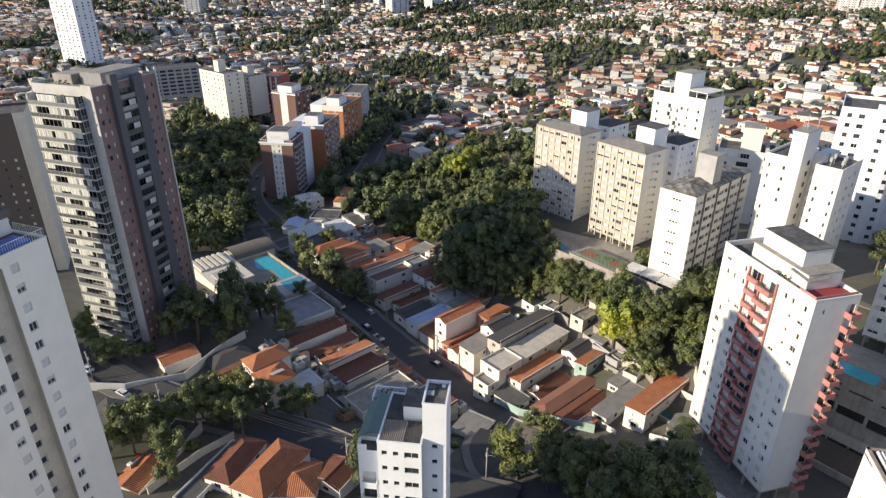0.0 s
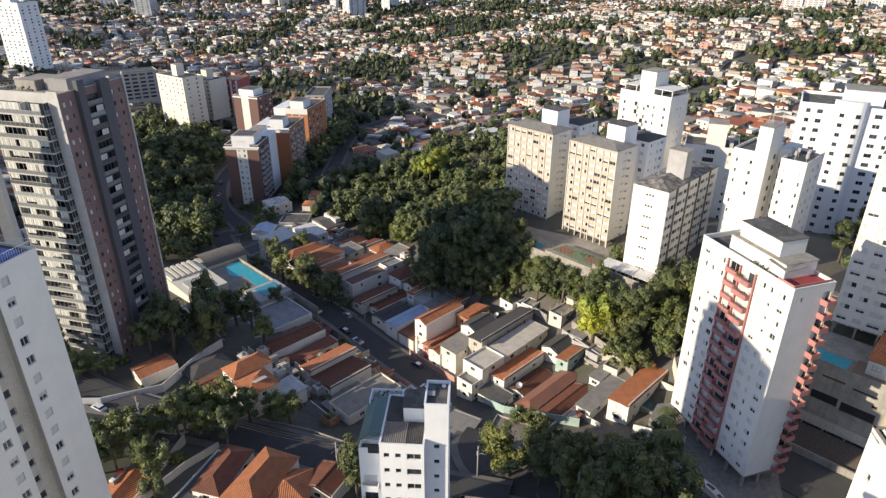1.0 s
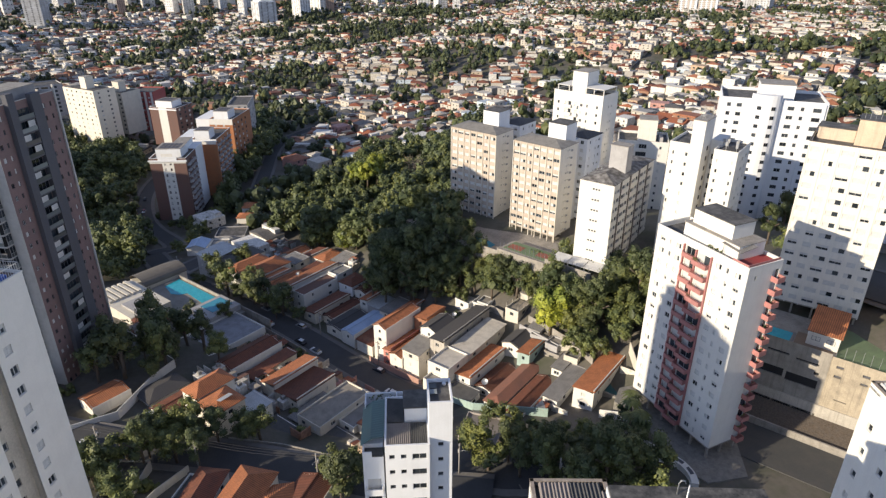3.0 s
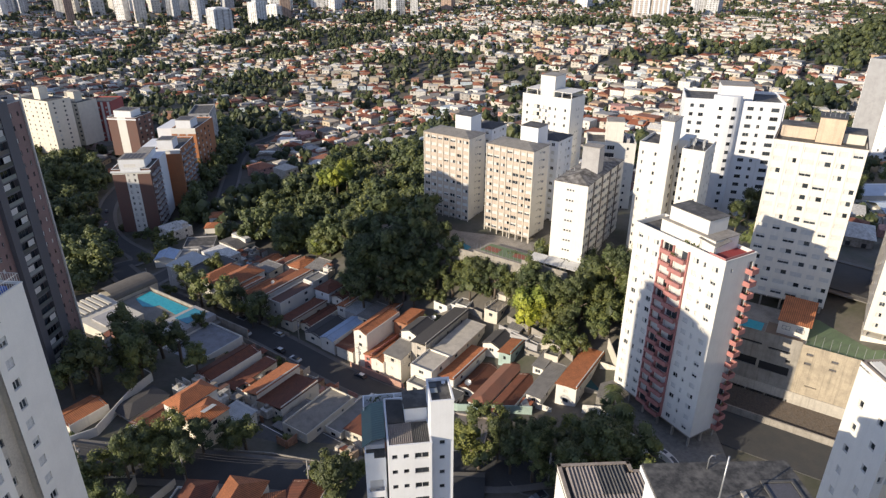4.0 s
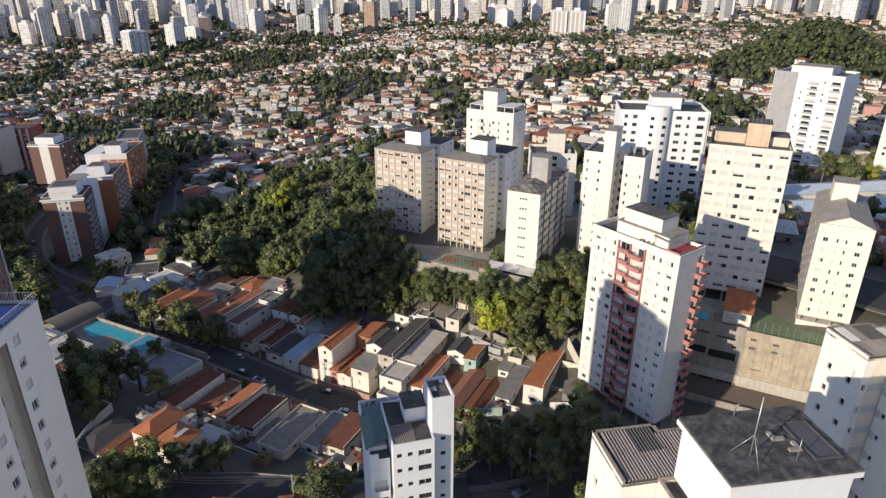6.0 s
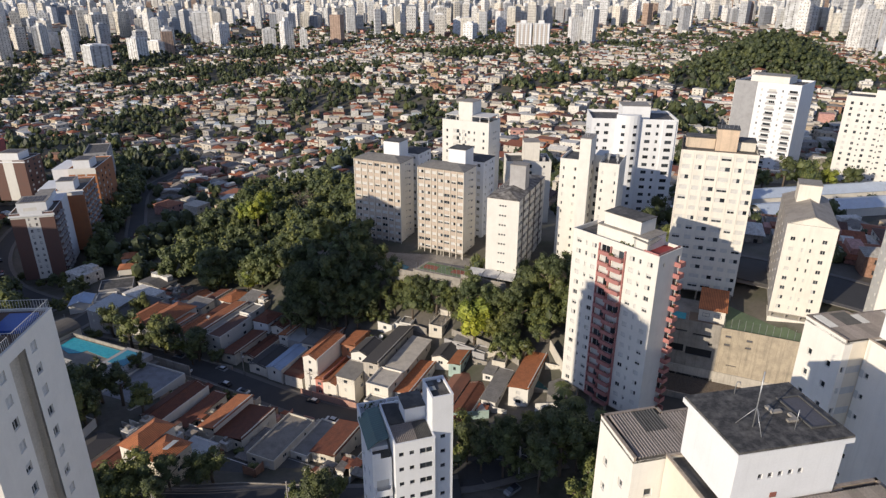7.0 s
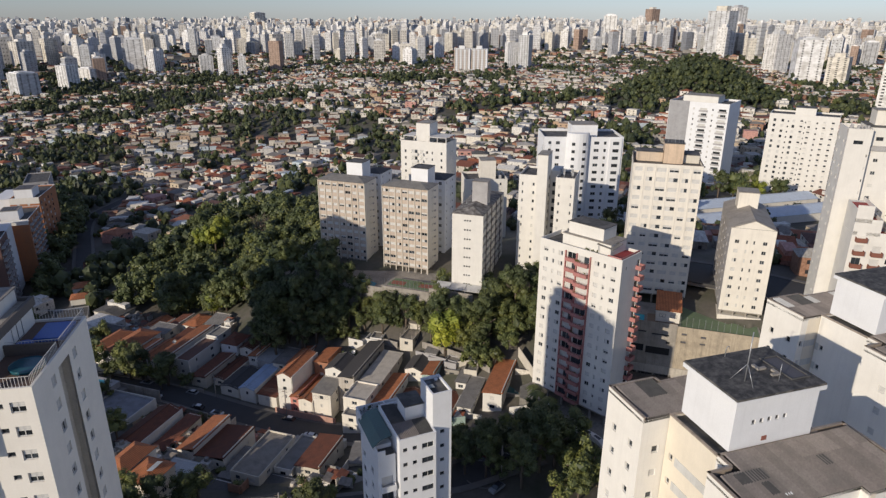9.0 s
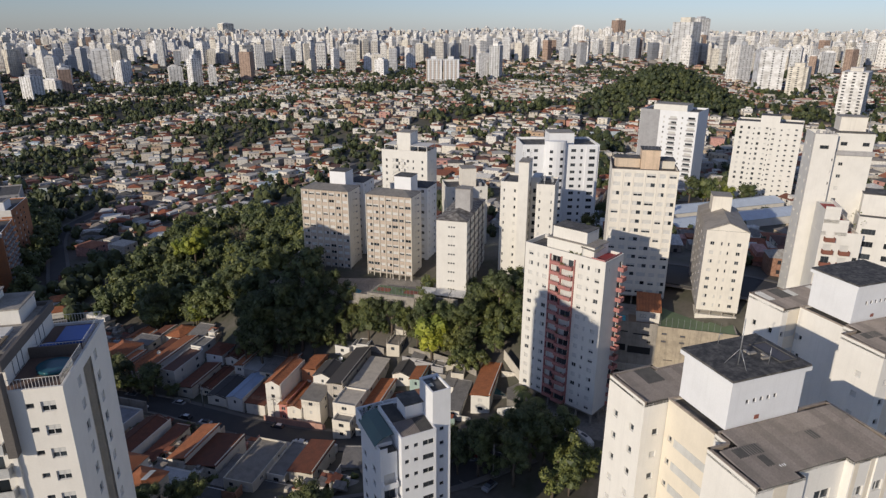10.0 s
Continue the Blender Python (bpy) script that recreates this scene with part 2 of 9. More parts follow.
def wall_with_holes(bm, m, width, z0, z1, holes, deep=0.22, mat=0):
    """An upright wall in the pose m, x from 0 to width; holes (x0, x1, z0, z1) get reveals. Holes share rows and columns or are few."""
    xs = sorted({0.0, width, *(h[0] for h in holes), *(h[1] for h in holes)})
    zs = sorted({z0, z1, *(h[2] for h in holes), *(h[3] for h in holes)})
    rows = {}
    for h in holes:
        rows.setdefault((h[2], h[3]), []).append(h)
    for i in range(len(zs) - 1):
        low, high = zs[i], zs[i + 1]
        mid = (low + high) / 2
        cut = sorted((h[0], h[1]) for h in holes if h[2] < mid < h[3])
        at = 0.0
        for a, b in cut + [(width, width)]:
            if a - at > 1e-4:
                cuts = [at] + [x for x in xs if at + 1e-4 < x < a - 1e-4] + [a]
                for p, q in zip(cuts, cuts[1:]):
                    quad(bm, m @ Vector((p, 0, low)), m @ Vector((q, 0, low)), m @ Vector((q, 0, high)), m @ Vector((p, 0, high)), mat)
            at = max(at, b)
    for a, b, low, high in holes:
        p = [m @ Vector(q) for q in ((a, 0, low), (b, 0, low), (b, 0, high), (a, 0, high))]
        r = [m @ Vector(q) for q in ((a, deep, low), (b, deep, low), (b, deep, high), (a, deep, high))]
        for k in range(4):
            n = (k + 1) % 4
            quad(bm, p[n], p[k], r[k], r[n], mat)


def prism(bm, outline, z0, z1, mat=0):
    """An upright block over an outline of points."""
    low, top = [bm.verts.new((x, y, z0)) for x, y in outline], [bm.verts.new((x, y, z1)) for x, y in outline]
    bm.faces.new(reversed(low)).material_index = mat
    bm.faces.new(top).material_index = mat
    for k in range(len(outline)):
        n = (k + 1) % len(outline)
        bm.faces.new((low[k], low[n], top[n], top[k])).material_index = mat
    bmesh.ops.recalc_face_normals(bm, faces=bm.faces)


def ring(bm, x0, x1, y0, y1, t, z0, z1):
    """A closed frame of walls t thick round a rectangle."""
    out = [(x0, y0), (x1, y0), (x1, y1), (x0, y1)]
    inn = [(x0 + t, y0 + t), (x1 - t, y0 + t), (x1 - t, y1 - t), (x0 + t, y1 - t)]
    v = {(k, n, z): bm.verts.new((*p[n], z)) for k, p in ((0, out), (1, inn)) for n in range(4) for z in (z0, z1)}
    for n in range(4):
        m = (n + 1) % 4
        bm.faces.new((v[0, n, z0], v[0, m, z0], v[0, m, z1], v[0, n, z1]))
        bm.faces.new((v[1, m, z0], v[1, n, z0], v[1, n, z1], v[1, m, z1]))
        bm.faces.new((v[0, n, z1], v[0, m, z1], v[1, m, z1], v[1, n, z1]))
        bm.faces.new((v[0, m, z0], v[0, n, z0], v[1, n, z0], v[1, m, z0]))


def ring_open(bm, width, out, t, z0, z1):
    """A parapet round three sides of a balcony."""
    a = width / 2
    outer = [(-a, 0), (-a, -out), (a, -out), (a, 0)]
    inner = [(-a + t, 0), (-a + t, -out + t), (a - t, -out + t), (a - t, 0)]
    v = {(k, n, z): bm.verts.new((*p[n], z)) for k, p in ((0, outer), (1, inner)) for n in range(4) for z in (z0, z1)}
    for n in range(3):
        m = n + 1
        bm.faces.new((v[0, n, z0], v[0, m, z0], v[0, m, z1], v[0, n, z1]))
        bm.faces.new((v[1, m, z0], v[1, n, z0], v[1, n, z1], v[1, m, z1]))
        bm.faces.new((v[0, n, z1], v[0, m, z1], v[1, m, z1], v[1, n, z1]))
    for n in (0, 3):
        bm.faces.new((v[0, n, z0], v[0, n, z1], v[1, n, z1], v[1, n, z0]))


def railing(name, parent, points, z, high=1.1, label="white metal railing"):
    """Posts and bars along a line of points, at height z in the parent's frame."""
    bm = bmesh.new()
    for (ax, ay), (bx, by) in zip(points, points[1:]):
        n = max(1, round(math.hypot(bx - ax, by - ay) / 0.3))
        m, length = frame_of((ax, ay), (bx, by), z)
        for box_z in (0.08, high):
            vs = box(bm, 0, length, -0.025, 0.025, box_z - 0.04, box_z)
            bmesh.ops.transform(bm, matrix=m, verts=vs)
        for k in range(n + 1):
            vs = box(bm, length * k / n - 0.015, length * k / n + 0.015, -0.015, 0.015, 0, high)
            bmesh.ops.transform(bm, matrix=m, verts=vs)
    return part(name, bm, WHITE, parent, label)


def hip_sheets(parent, x0, x1, y0, y1, z, rise, material, gable=False, label="", wall=None, part_name="roof_slope"):
    w, d = x1 - x0, y1 - y0
    inset = 0.0 if gable else min(w, d) / 2
    if w >= d:
        a, b = (x0 + inset, (y0 + y1) / 2, z + rise), (x1 - inset, (y0 + y1) / 2, z + rise)
        sheets = [((x0, y0, z), (x1, y0, z), b, a), ((x1, y1, z), (x0, y1, z), a, b)]
        ends = [((x1, y0, z), (x1, y1, z), b, b), ((x0, y1, z), (x0, y0, z), a, a)]
    else:
        a, b = ((x0 + x1) / 2, y0 + inset, z + rise), ((x0 + x1) / 2, y1 - inset, z + rise)
        sheets = [((x0, y1, z), (x0, y0, z), a, b), ((x1, y0, z), (x1, y1, z), b, a)]
        ends = [((x0, y0, z), (x1, y0, z), a, a), ((x1, y1, z), (x0, y1, z), b, b)]
    for s in sheets:
        bm = bmesh.new()
        slope(bm, *s)
        part(part_name, bm, material, parent, label)
    for a_, b_, c_, d_ in ends:
        bm = bmesh.new()
        if gable:
            i = 0.35
            tri = [Vector(a_), Vector(b_), Vector(c_)]
            mid = sum(tri, Vector()) / 3
            toward = Vector(((x0 + x1) / 2, (y0 + y1) / 2, mid.z)) - mid
            shift = toward.normalized() * i
            f = [bm.verts.new(p + shift) for p in tri]
            g = [bm.verts.new(p + shift * 1.6) for p in tri]
            bm.faces.new(f), bm.faces.new(reversed(g))
            for k in range(3):
                bm.faces.new((f[(k + 1) % 3], f[k], g[k], g[(k + 1) % 3]))
            part("gable", bm, wall or WHITE, parent)
        else:
            slope(bm, a_, b_, c_, d_)
            bmesh.ops.remove_doubles(bm, verts=bm.verts, dist=0.001)
            part(part_name, bm, material, parent, label)
    if not gable:
        return
    bm = bmesh.new()
    if w >= d:
        box(bm, x0, x1, (y0 + y1) / 2 - 0.12, (y0 + y1) / 2 + 0.12, z + rise - 0.05, z + rise + 0.08)
    else:
        box(bm, (x0 + x1) / 2 - 0.12, (x0 + x1) / 2 + 0.12, y0, y1, z + rise - 0.05, z + rise + 0.08)
    part("ridge", bm, material, parent)


UNITS = {}


def window_mesh(w, h, style):
    """A window unit seen from outside (it faces -y), one joined piece: frame, mullion, recessed panes or shutters."""
    key = (round(w, 2), round(h, 2), style)
    if key not in UNITS:
        bm = bmesh.new()
        f = 0.07
        leaves = 1 if w < 0.9 else 2 if w < 3 else 4
        xs = [0.0]
        for k in range(leaves):
            xs += [w * k / leaves + (f if k == 0 else f / 2), w * (k + 1) / leaves - (f if k == leaves - 1 else f / 2)]
        xs.append(w)
        zs = [0.0, f, h * 0.5, h - f, h] if style == 2 else [0.0, f, h - f, h]
        v = [[bm.verts.new((x, 0.0, z)) for x in xs] for z in zs]
        for j in range(len(zs) - 1):
            for i in range(len(xs) - 1):
                c = (v[j][i], v[j][i + 1], v[j + 1][i + 1], v[j + 1][i])
                if i % 2 == 0 or j == 0 or j == len(zs) - 2:
                    bm.faces.new(c).material_index = 0
                    continue
                shut = style == 1 or (style == 2 and j == 2) or (style == 3 and i == 1)
                deep = Vector((0, 0.02 if shut else 0.06, 0))
                r = [bm.verts.new(q.co + deep) for q in c]
                for k in range(4):
                    bm.faces.new((c[k], c[(k + 1) % 4], r[(k + 1) % 4], r[k])).material_index = 0
                bm.faces.new(r).material_index = 2 if shut else 1
        UNITS[key] = mesh_of(bm, "window", [PALEFRAME if style not in (4, 5) else DARKGREY, PANE, SHUTTER])
    return UNITS[key]


class Tower:
    """A building on a rectangle: its front runs from p0 to p1, its depth goes away to the left of that."""

    def __init__(self, name, p0, p1, depth, top, base, label, wall, category="apartment building", seed=1):
        self.m, self.w = frame_of(p0, p1, base)
        self.d, self.h, self.wall = depth, top - base, wall
        self.root = thing(name, self.m, label, category)
        self.holes = {"front": [], "right": [], "back": [], "left": []}
        self.rnd = random.Random(seed)

    def side(self, face):
        w, d = self.w, self.d
        return {
            "front": (pose(0, 0, 0), w),
            "right": (pose(w, 0, 0, 0, 0, 90), d),
            "back": (pose(w, d, 0, 0, 0, 180), w),
            "left": (pose(0, d, 0, 0, 0, 270), d),
        }[face]

    def windows(self, face, columns, floors, first, step, height=1.2, mix=(0, 0, 1, 2), deep=0.22):
        """columns: (centre, width) along the face from its left end, seen from outside; one window a floor in each."""
        m, length = self.side(face)
        for k in range(floors):
            z = first + k * step
            for c, w in columns:
                self.holes[face].append((c - w / 2, c + w / 2, z, z + height))
                style = self.rnd.choice(mix)
                shared("window", window_mesh(w, height, style), self.root, m @ pose(c - w / 2, deep - 0.08, z))

    def close(self, roof=None, parapet=0.8, bottom=0.0, roof_label="", skins=None, cap=None, down=3.0):
        """The shell with its holes, the parapet and a flat roof. skins: another material for a face."""
        w, d, h, t = self.w, self.d, self.h, 0.25
        skins = skins or {}
        mats = [self.wall] + list(skins.values())
        bm = bmesh.new()
        for face, holes in self.holes.items():
            m, length = self.side(face)
            wall_with_holes(bm, m, length, bottom, h, holes, mat=1 + list(skins).index(face) if face in skins else 0)
        bmesh.ops.remove_doubles(bm, verts=bm.verts, dist=0.002)
        part("wall", bm, mats, self.root)
        if bottom > 0:
            part("soffit", solid((0.01, w - 0.01, 0.01, d - 0.01, bottom - 0.3, bottom + 0.004)), CONCRETE, self.root)
            self.columns(bottom - 0.3, down=down)
        if parapet > 0:
            bm = bmesh.new()
            ring(bm, -0.05, w + 0.05, -0.05, d + 0.05, t, h - 0.06, h + 0.1)
            part("parapet", bm, cap or self.wall, self.root)
            bm = bmesh.new()
            ring(bm, 0.01, w - 0.01, 0.01, d - 0.01, t - 0.02, h - parapet - 0.1, h - 0.06)
            part("parapet_wall", bm, self.wall, self.root)
        part("roof", solid((0.2, w - 0.2, 0.2, d - 0.2, h - parapet - 0.2, h - parapet)), roof or DARKROOF, self.root, roof_label)

    def columns(self, high, inset=0.4, size=0.45, down=3.0):
        bm = bmesh.new()
        box(bm, 0, size, 0, size, -down, high)
        me = mesh_of(bm, "column", CONCRETE)
        nx, ny = max(2, round(self.w / 4.5) + 1), max(2, round(self.d / 5) + 1)
        for i in range(nx):
            for j in range(ny):
                if i in (0, nx - 1) or j in (0, ny - 1):
                    x = inset + (self.w - 2 * inset - size) * i / (nx - 1)
                    y = inset + (self.d - 2 * inset - size) * j / (ny - 1)
                    shared("column", me, self.root, pose(x, y, 0))
        part("back_wall", solid((self.w * 0.25, self.w * 0.75, self.d * 0.4, self.d * 0.8, -down, high)), CONCRETE, self.root)

    def hip(self, rise, over=0.35, material=None, z=None, gable=False, label=""):
        """A low roof of four slopes (or two with gables) over the whole building, one sheet a part."""
        z = self.h if z is None else z
        hip_sheets(self.root, -over, self.w + over, -over, self.d + over, z, rise, material or HIPROOF, gable, label, self.wall)

    def strips(self, face, centres, width, proud, z0, z1, material, name="pilaster"):
        m, length = self.side(face)
        bm = bmesh.new()
        box(bm, -width / 2, width / 2, -proud, 0.02, z0, z1)
        me = mesh_of(bm, name, material)
        for c in centres:
            shared(name, me, self.root, m @ pose(c, 0, 0))

    def balconies(self, face, centres, width, out, floors, first, step, rail, slab=None, rail_high=1.0, door=True, doors=(4, 4, 1, 3)):
        """A slab and a parapet a floor, with a wide glazed door behind."""
        m, length = self.side(face)
        bm = bmesh.new()
        box(bm, -width / 2, width / 2, -out, 0.02, -0.16, 0.0)
        slab_me = mesh_of(bm, "slab", slab or self.wall)
        bm = bmesh.new()
        ring_open(bm, width, out, 0.12, 0.0, rail_high)
        rail_me = mesh_of(bm, "balustrade", rail)
        for k in range(floors):
            for c in centres:
                z = first + k * step
                b = shared("balcony", slab_me, self.root, m @ pose(c, 0, z))
                shared("balustrade", rail_me, b, pose(0, 0, 0))
                if door:
                    dw = width * 0.8
                    self.holes[face].append((c - dw / 2, c + dw / 2, z + 0.02, z + 2.15))
                    shared("balcony_door", window_mesh(dw, 2.13, self.rnd.choice(doors)), self.root, m @ pose(c - dw / 2, 0.14, z + 0.02))

    def block(self, name, x0, x1, y0, y1, z0, z1, material=None, label="", lid=None):
        ob = part(name, solid((x0, x1, y0, y1, z0, z1)), material or self.wall, self.root, label)
        if lid:
            part("lid", solid((x0 - 0.15, x1 + 0.15, y0 - 0.15, y1 + 0.15, z1, z1 + 0.15)), lid, ob)
        return ob

# ---- leaves ----
def leafy(name, dark, light):
    m, t, p = nodes_of(name)
    geo = t.nodes.new("ShaderNodeNewGeometry")
    info = t.nodes.new("ShaderNodeObjectInfo")
    c = ramp(t, geo.outputs["Random Per Island"], [(0.0, dark), (1.0, light)])
    hue = add(t, "ShaderNodeHueSaturation")
    lo = t.nodes.new("ShaderNodeMapRange")
    lo.inputs[3].default_value, lo.inputs[4].default_value = 0.72, 1.25
    t.links.new(info.outputs["Random"], lo.inputs[0])
    t.links.new(lo.outputs[0], hue.inputs["Value"])
    place = t.nodes.new("ShaderNodeNewGeometry")
    patch = add(t, "ShaderNodeTexNoise", Scale=0.11, Detail=1.0)
    t.links.new(place.outputs["Position"], patch.inputs["Vector"])
    tone = ramp(t, patch.outputs[0], [(0.32, (0.66, 0.72, 0.8)), (0.5, (0.95, 0.95, 0.95)), (0.68, (1.32, 1.2, 0.98))])
    c = blend(t, "MULTIPLY", 1.0, c, tone)
    t.links.new(c, hue.inputs["Color"])
    t.links.new(hue.outputs[0], p.inputs["Base Color"])
    p.inputs["Roughness"].default_value = 0.6
    return m


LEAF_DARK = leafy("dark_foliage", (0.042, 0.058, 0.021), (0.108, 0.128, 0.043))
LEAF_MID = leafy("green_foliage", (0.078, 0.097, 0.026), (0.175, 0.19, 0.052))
LEAF_LIGHT = leafy("yellow_green_foliage", (0.13, 0.165, 0.02), (0.31, 0.34, 0.05))
LEAF_FAR = leafy("far_foliage", (0.02, 0.031, 0.013), (0.088, 0.106, 0.038))


def leaf_tuft(bm, at, size, rnd=random, face=None):
    """A bent leaf spray of two quads."""
    n = Vector((rnd.gauss(0, 1), rnd.gauss(0, 1), rnd.gauss(0.6, 0.8))).normalized()
    if face is not None:
        n = (n * 0.55 + face).normalized()
    a = n.orthogonal().normalized()
    a = (Matrix.Rotation(rnd.uniform(0, 6.28), 3, n) @ a)
    b = n.cross(a)
    s = size * rnd.uniform(0.6, 1.25)
    p = Vector(at)
    v = [bm.verts.new(p + q) for q in (-a * s * 0.5 - n * s * 0.2, b * s * 0.45, a * s * 0.5 - n * s * 0.2, -b * s * 0.45)]
    bm.faces.new((v[0], v[3], v[1])), bm.faces.new((v[3], v[2], v[1]))

# ---- ground ----
def ground_sheet():
    axis = [0.0]
    while axis[-1] < 4900:
        axis.append(axis[-1] + max(4.0, axis[-1] * 0.04))
    xs = sorted({-a for a in axis} | set(axis))
    bm = bmesh.new()
    grid = [[bm.verts.new((x, y + 150, land(x, y + 150))) for x in xs] for y in xs]
    for j in range(len(xs) - 1):
        for i in range(len(xs) - 1):
            bm.faces.new((grid[j][i], grid[j][i + 1], grid[j + 1][i + 1], grid[j + 1][i])).smooth = True
    m = surface("earth_grass_and_yards", (0.125, 0.112, 0.095), wear=0.85, scale=0.09, grain=0.7, dirt=(0.05, 0.062, 0.03))
    tagged(part("ground", bm, m, None), "hilly ground of earth, grass and worn paving", "ground", kind="structure")


ground_sheet()

# ---- the apartment towers ----
def red_balcony_tower():
    t = Tower("apartment_tower", (55.3, 112.8), (61, 90), 9.0, 47, 1.5, "white apartment tower with stacks of red balconies", WHITE, seed=3)
    big, small = 1.25, 0.55
    t.windows("front", [(1.9, big), (4.2, small), (6.4, big), (16.9, big), (19.0, small), (21.5, big)], 15, 3.9, 2.75, 1.15, (1, 0, 1, 1, 2, 3))
    t.balconies("front", [9.7], 3.1, 0.85, 15, 3.35, 2.75, RED, slab=RED, rail_high=0.8, doors=(1, 3, 3, 0, 4))
    t.balconies("front", [13.2], 3.7, 1.45, 15, 3.15, 2.75, RED, slab=RED, rail_high=0.8, doors=(1, 3, 0, 4))
    t.strips("front", [8.05, 11.3, 15.15], 0.3, 0.45, 3.0, 44.2, RED, "bay_pier")
    for c, w, out, lift in ((9.7, 3.1, 0.85, 0.2), (13.2, 3.7, 1.45, 0.0)):
        bm = bmesh.new()
        ring_open(bm, w, out, 0.05, 1.0, 1.05)
        for k in range(7):
            box(bm, -w / 2 + 0.02 + (w - 0.08) * k / 6, -w / 2 + 0.06 + (w - 0.08) * k / 6, -out, -out + 0.05, 0.8, 1.0)
        me = mesh_of(bm, "handrail", RED)
        for k in range(15):
            shared("handrail", me, t.root, pose(c, 0, 3.15 + lift + 2.75 * k))
    t.windows("right", [(2.2, 0.5)], 1, 42.6, 2.75, 0.9, (0,))
    t.balconies("right", [7.6], 2.1, 1.5, 15, 3.2, 2.75, RED, slab=RED, rail_high=0.95)
    t.windows("back", [(3, big), (7, big), (12, 0.6), (17, big), (21, big)], 15, 3.9, 2.75, 1.15)
    t.close(parapet=0.9, bottom=3.0, roof=DARKROOF)
    h = t.h
    t.block("penthouse", 5.6, 19.3, 1.6, 8.6, h - 0.9, h + 2.3, label="white rooftop storey with planted strip", lid=CONCRETE)
    t.block("upper_block", 6.6, 16.5, 2.6, 8.3, h + 2.4, h + 5.4, label="white machine room with a flat dark roof", lid=DARKROOF)
    t.block("red_terrace", 17.6, 23.0, 0.35, 8.6, h - 0.9, h - 0.55, REDFLOOR, "red painted roof terrace floor")
    ob = part("terrace_rail", solid((19.4, 23.1, 0.25, 0.4, h, h + 0.4), (22.95, 23.1, 0.4, 8.7, h, h + 0.4)), RED, t.root)
    bm = bmesh.new()
    slope(bm, (15.8, 0.9, h + 2.0), (20.4, 0.9, h + 1.6), (20.4, 5.2, h + 2.1), (15.8, 5.2, h + 2.5), 0.08)
    part("awning", bm, HIPROOF, t.root, "grey ribbed sheet awning")
    for x in (16.2, 20.0):
        part("awning_post", solid((x, x + 0.1, 1.0, 1.1, h - 0.6, h + 1.7)), STEEL, t.root)
    bm = bmesh.new()
    for k in range(26):
        leaf_tuft(bm, (random.uniform(12.5, 16.2), random.uniform(0.9, 1.4), h - 0.5 + random.random() * 0.9), 0.45)
    part("planter", bm, LEAF_MID, t.root, "green plants in a roof planter")
    for k in range(70):
        z = 3.2 + 2.75 * random.randrange(15) + 0.7
        bm = bmesh.new()
        for _ in range(6):
            leaf_tuft(bm, (random.uniform(-0.4, 0.4), 0, random.uniform(0, 0.5)), 0.3)
        m, length = t.side(random.choice(("front", "front", "right")))
        c = random.choice((9.0, 10.6, 11.7, 11.9, 12.6, 14.2)) if length > 12 else random.uniform(7.0, 8.2)
        part("potted_plant", bm, random.choice((LEAF_MID, LEAF_DARK)), t.root, at=m @ pose(c, -0.7 if c < 11.2 else -1.1, z))


def twin_slab(p0, p1, label, seed):
    t = Tower("apartment_block", p0, p1, 10.2, 44.3, 11.5, label, BEIGE, seed=seed)
    w = t.w
    xs = [w * k / 7 for k in (0.5, 1.5, 2.5, 3.5, 4.5, 5.5, 6.5)]
    cols = [(x, (2.1, 2.1, 1.7, 1.9, 2.1, 1.7, 2.1)[i]) for i, x in enumerate(xs)]
    t.windows("front", cols, 12, 3.75, 2.45, 1.1, (0, 1, 1, 1, 2, 3, 3))
    t.windows("right", [(4.4, 0.6), (5.6, 0.5)], 12, 4.1, 2.45, 0.6, (0, 0, 2))
    t.windows("left", [(4.4, 0.6), (5.6, 0.5)], 12, 4.1, 2.45, 0.6, (0, 0, 2))
    t.close(parapet=0.0, bottom=3.5, skins={"front": PINKISH, "right": CREAM, "left": CREAM})
    t.strips("front", [w * k / 7 for k in range(8)], 0.26, 0.16, 0.0, t.h, BEIGE)
    t.hip(1.3, 0.3, HIPROOF, label="low grey fibre-cement roof slope")
    for k in range(12):
        part("air_conditioner", solid((0, 0.75, -0.35, 0.02, 0, 0.5)), GREY, t.root, at=t.side("right")[0] @ pose(6.4, 0, 3.8 + 2.45 * k))
    t.block("lift_block", 8.0, 14.4, 7.5, 14.2, t.h - 6, t.h + 5.4, COOL, "white lift and water tank block", DARKROOF)
    t.block("link_block", 9.5, 14.5, 10.25, 17.0, 0, t.h - 0.5, COOL)
    wing = Tower("apartment_block", (t.m @ Vector((8.6, 16.6, 0)))[:2], (t.m @ Vector((17.4, 16.6, 0)))[:2], 10.5, 44.0, 10, "white rear block behind a beige apartment slab", COOL, seed=seed + 50)
    wing.windows("front", [(6.9, 1.2)], 11, 4.9, 2.7, 1.2)
    wing.windows("right", [(2.2, 0.8), (6.0, 0.6), (8.2, 1.2)], 11, 4.9, 2.7, 1.0)
    wing.close(parapet=0.0)
    wing.hip(1.0, 0.2, DARKTILE)


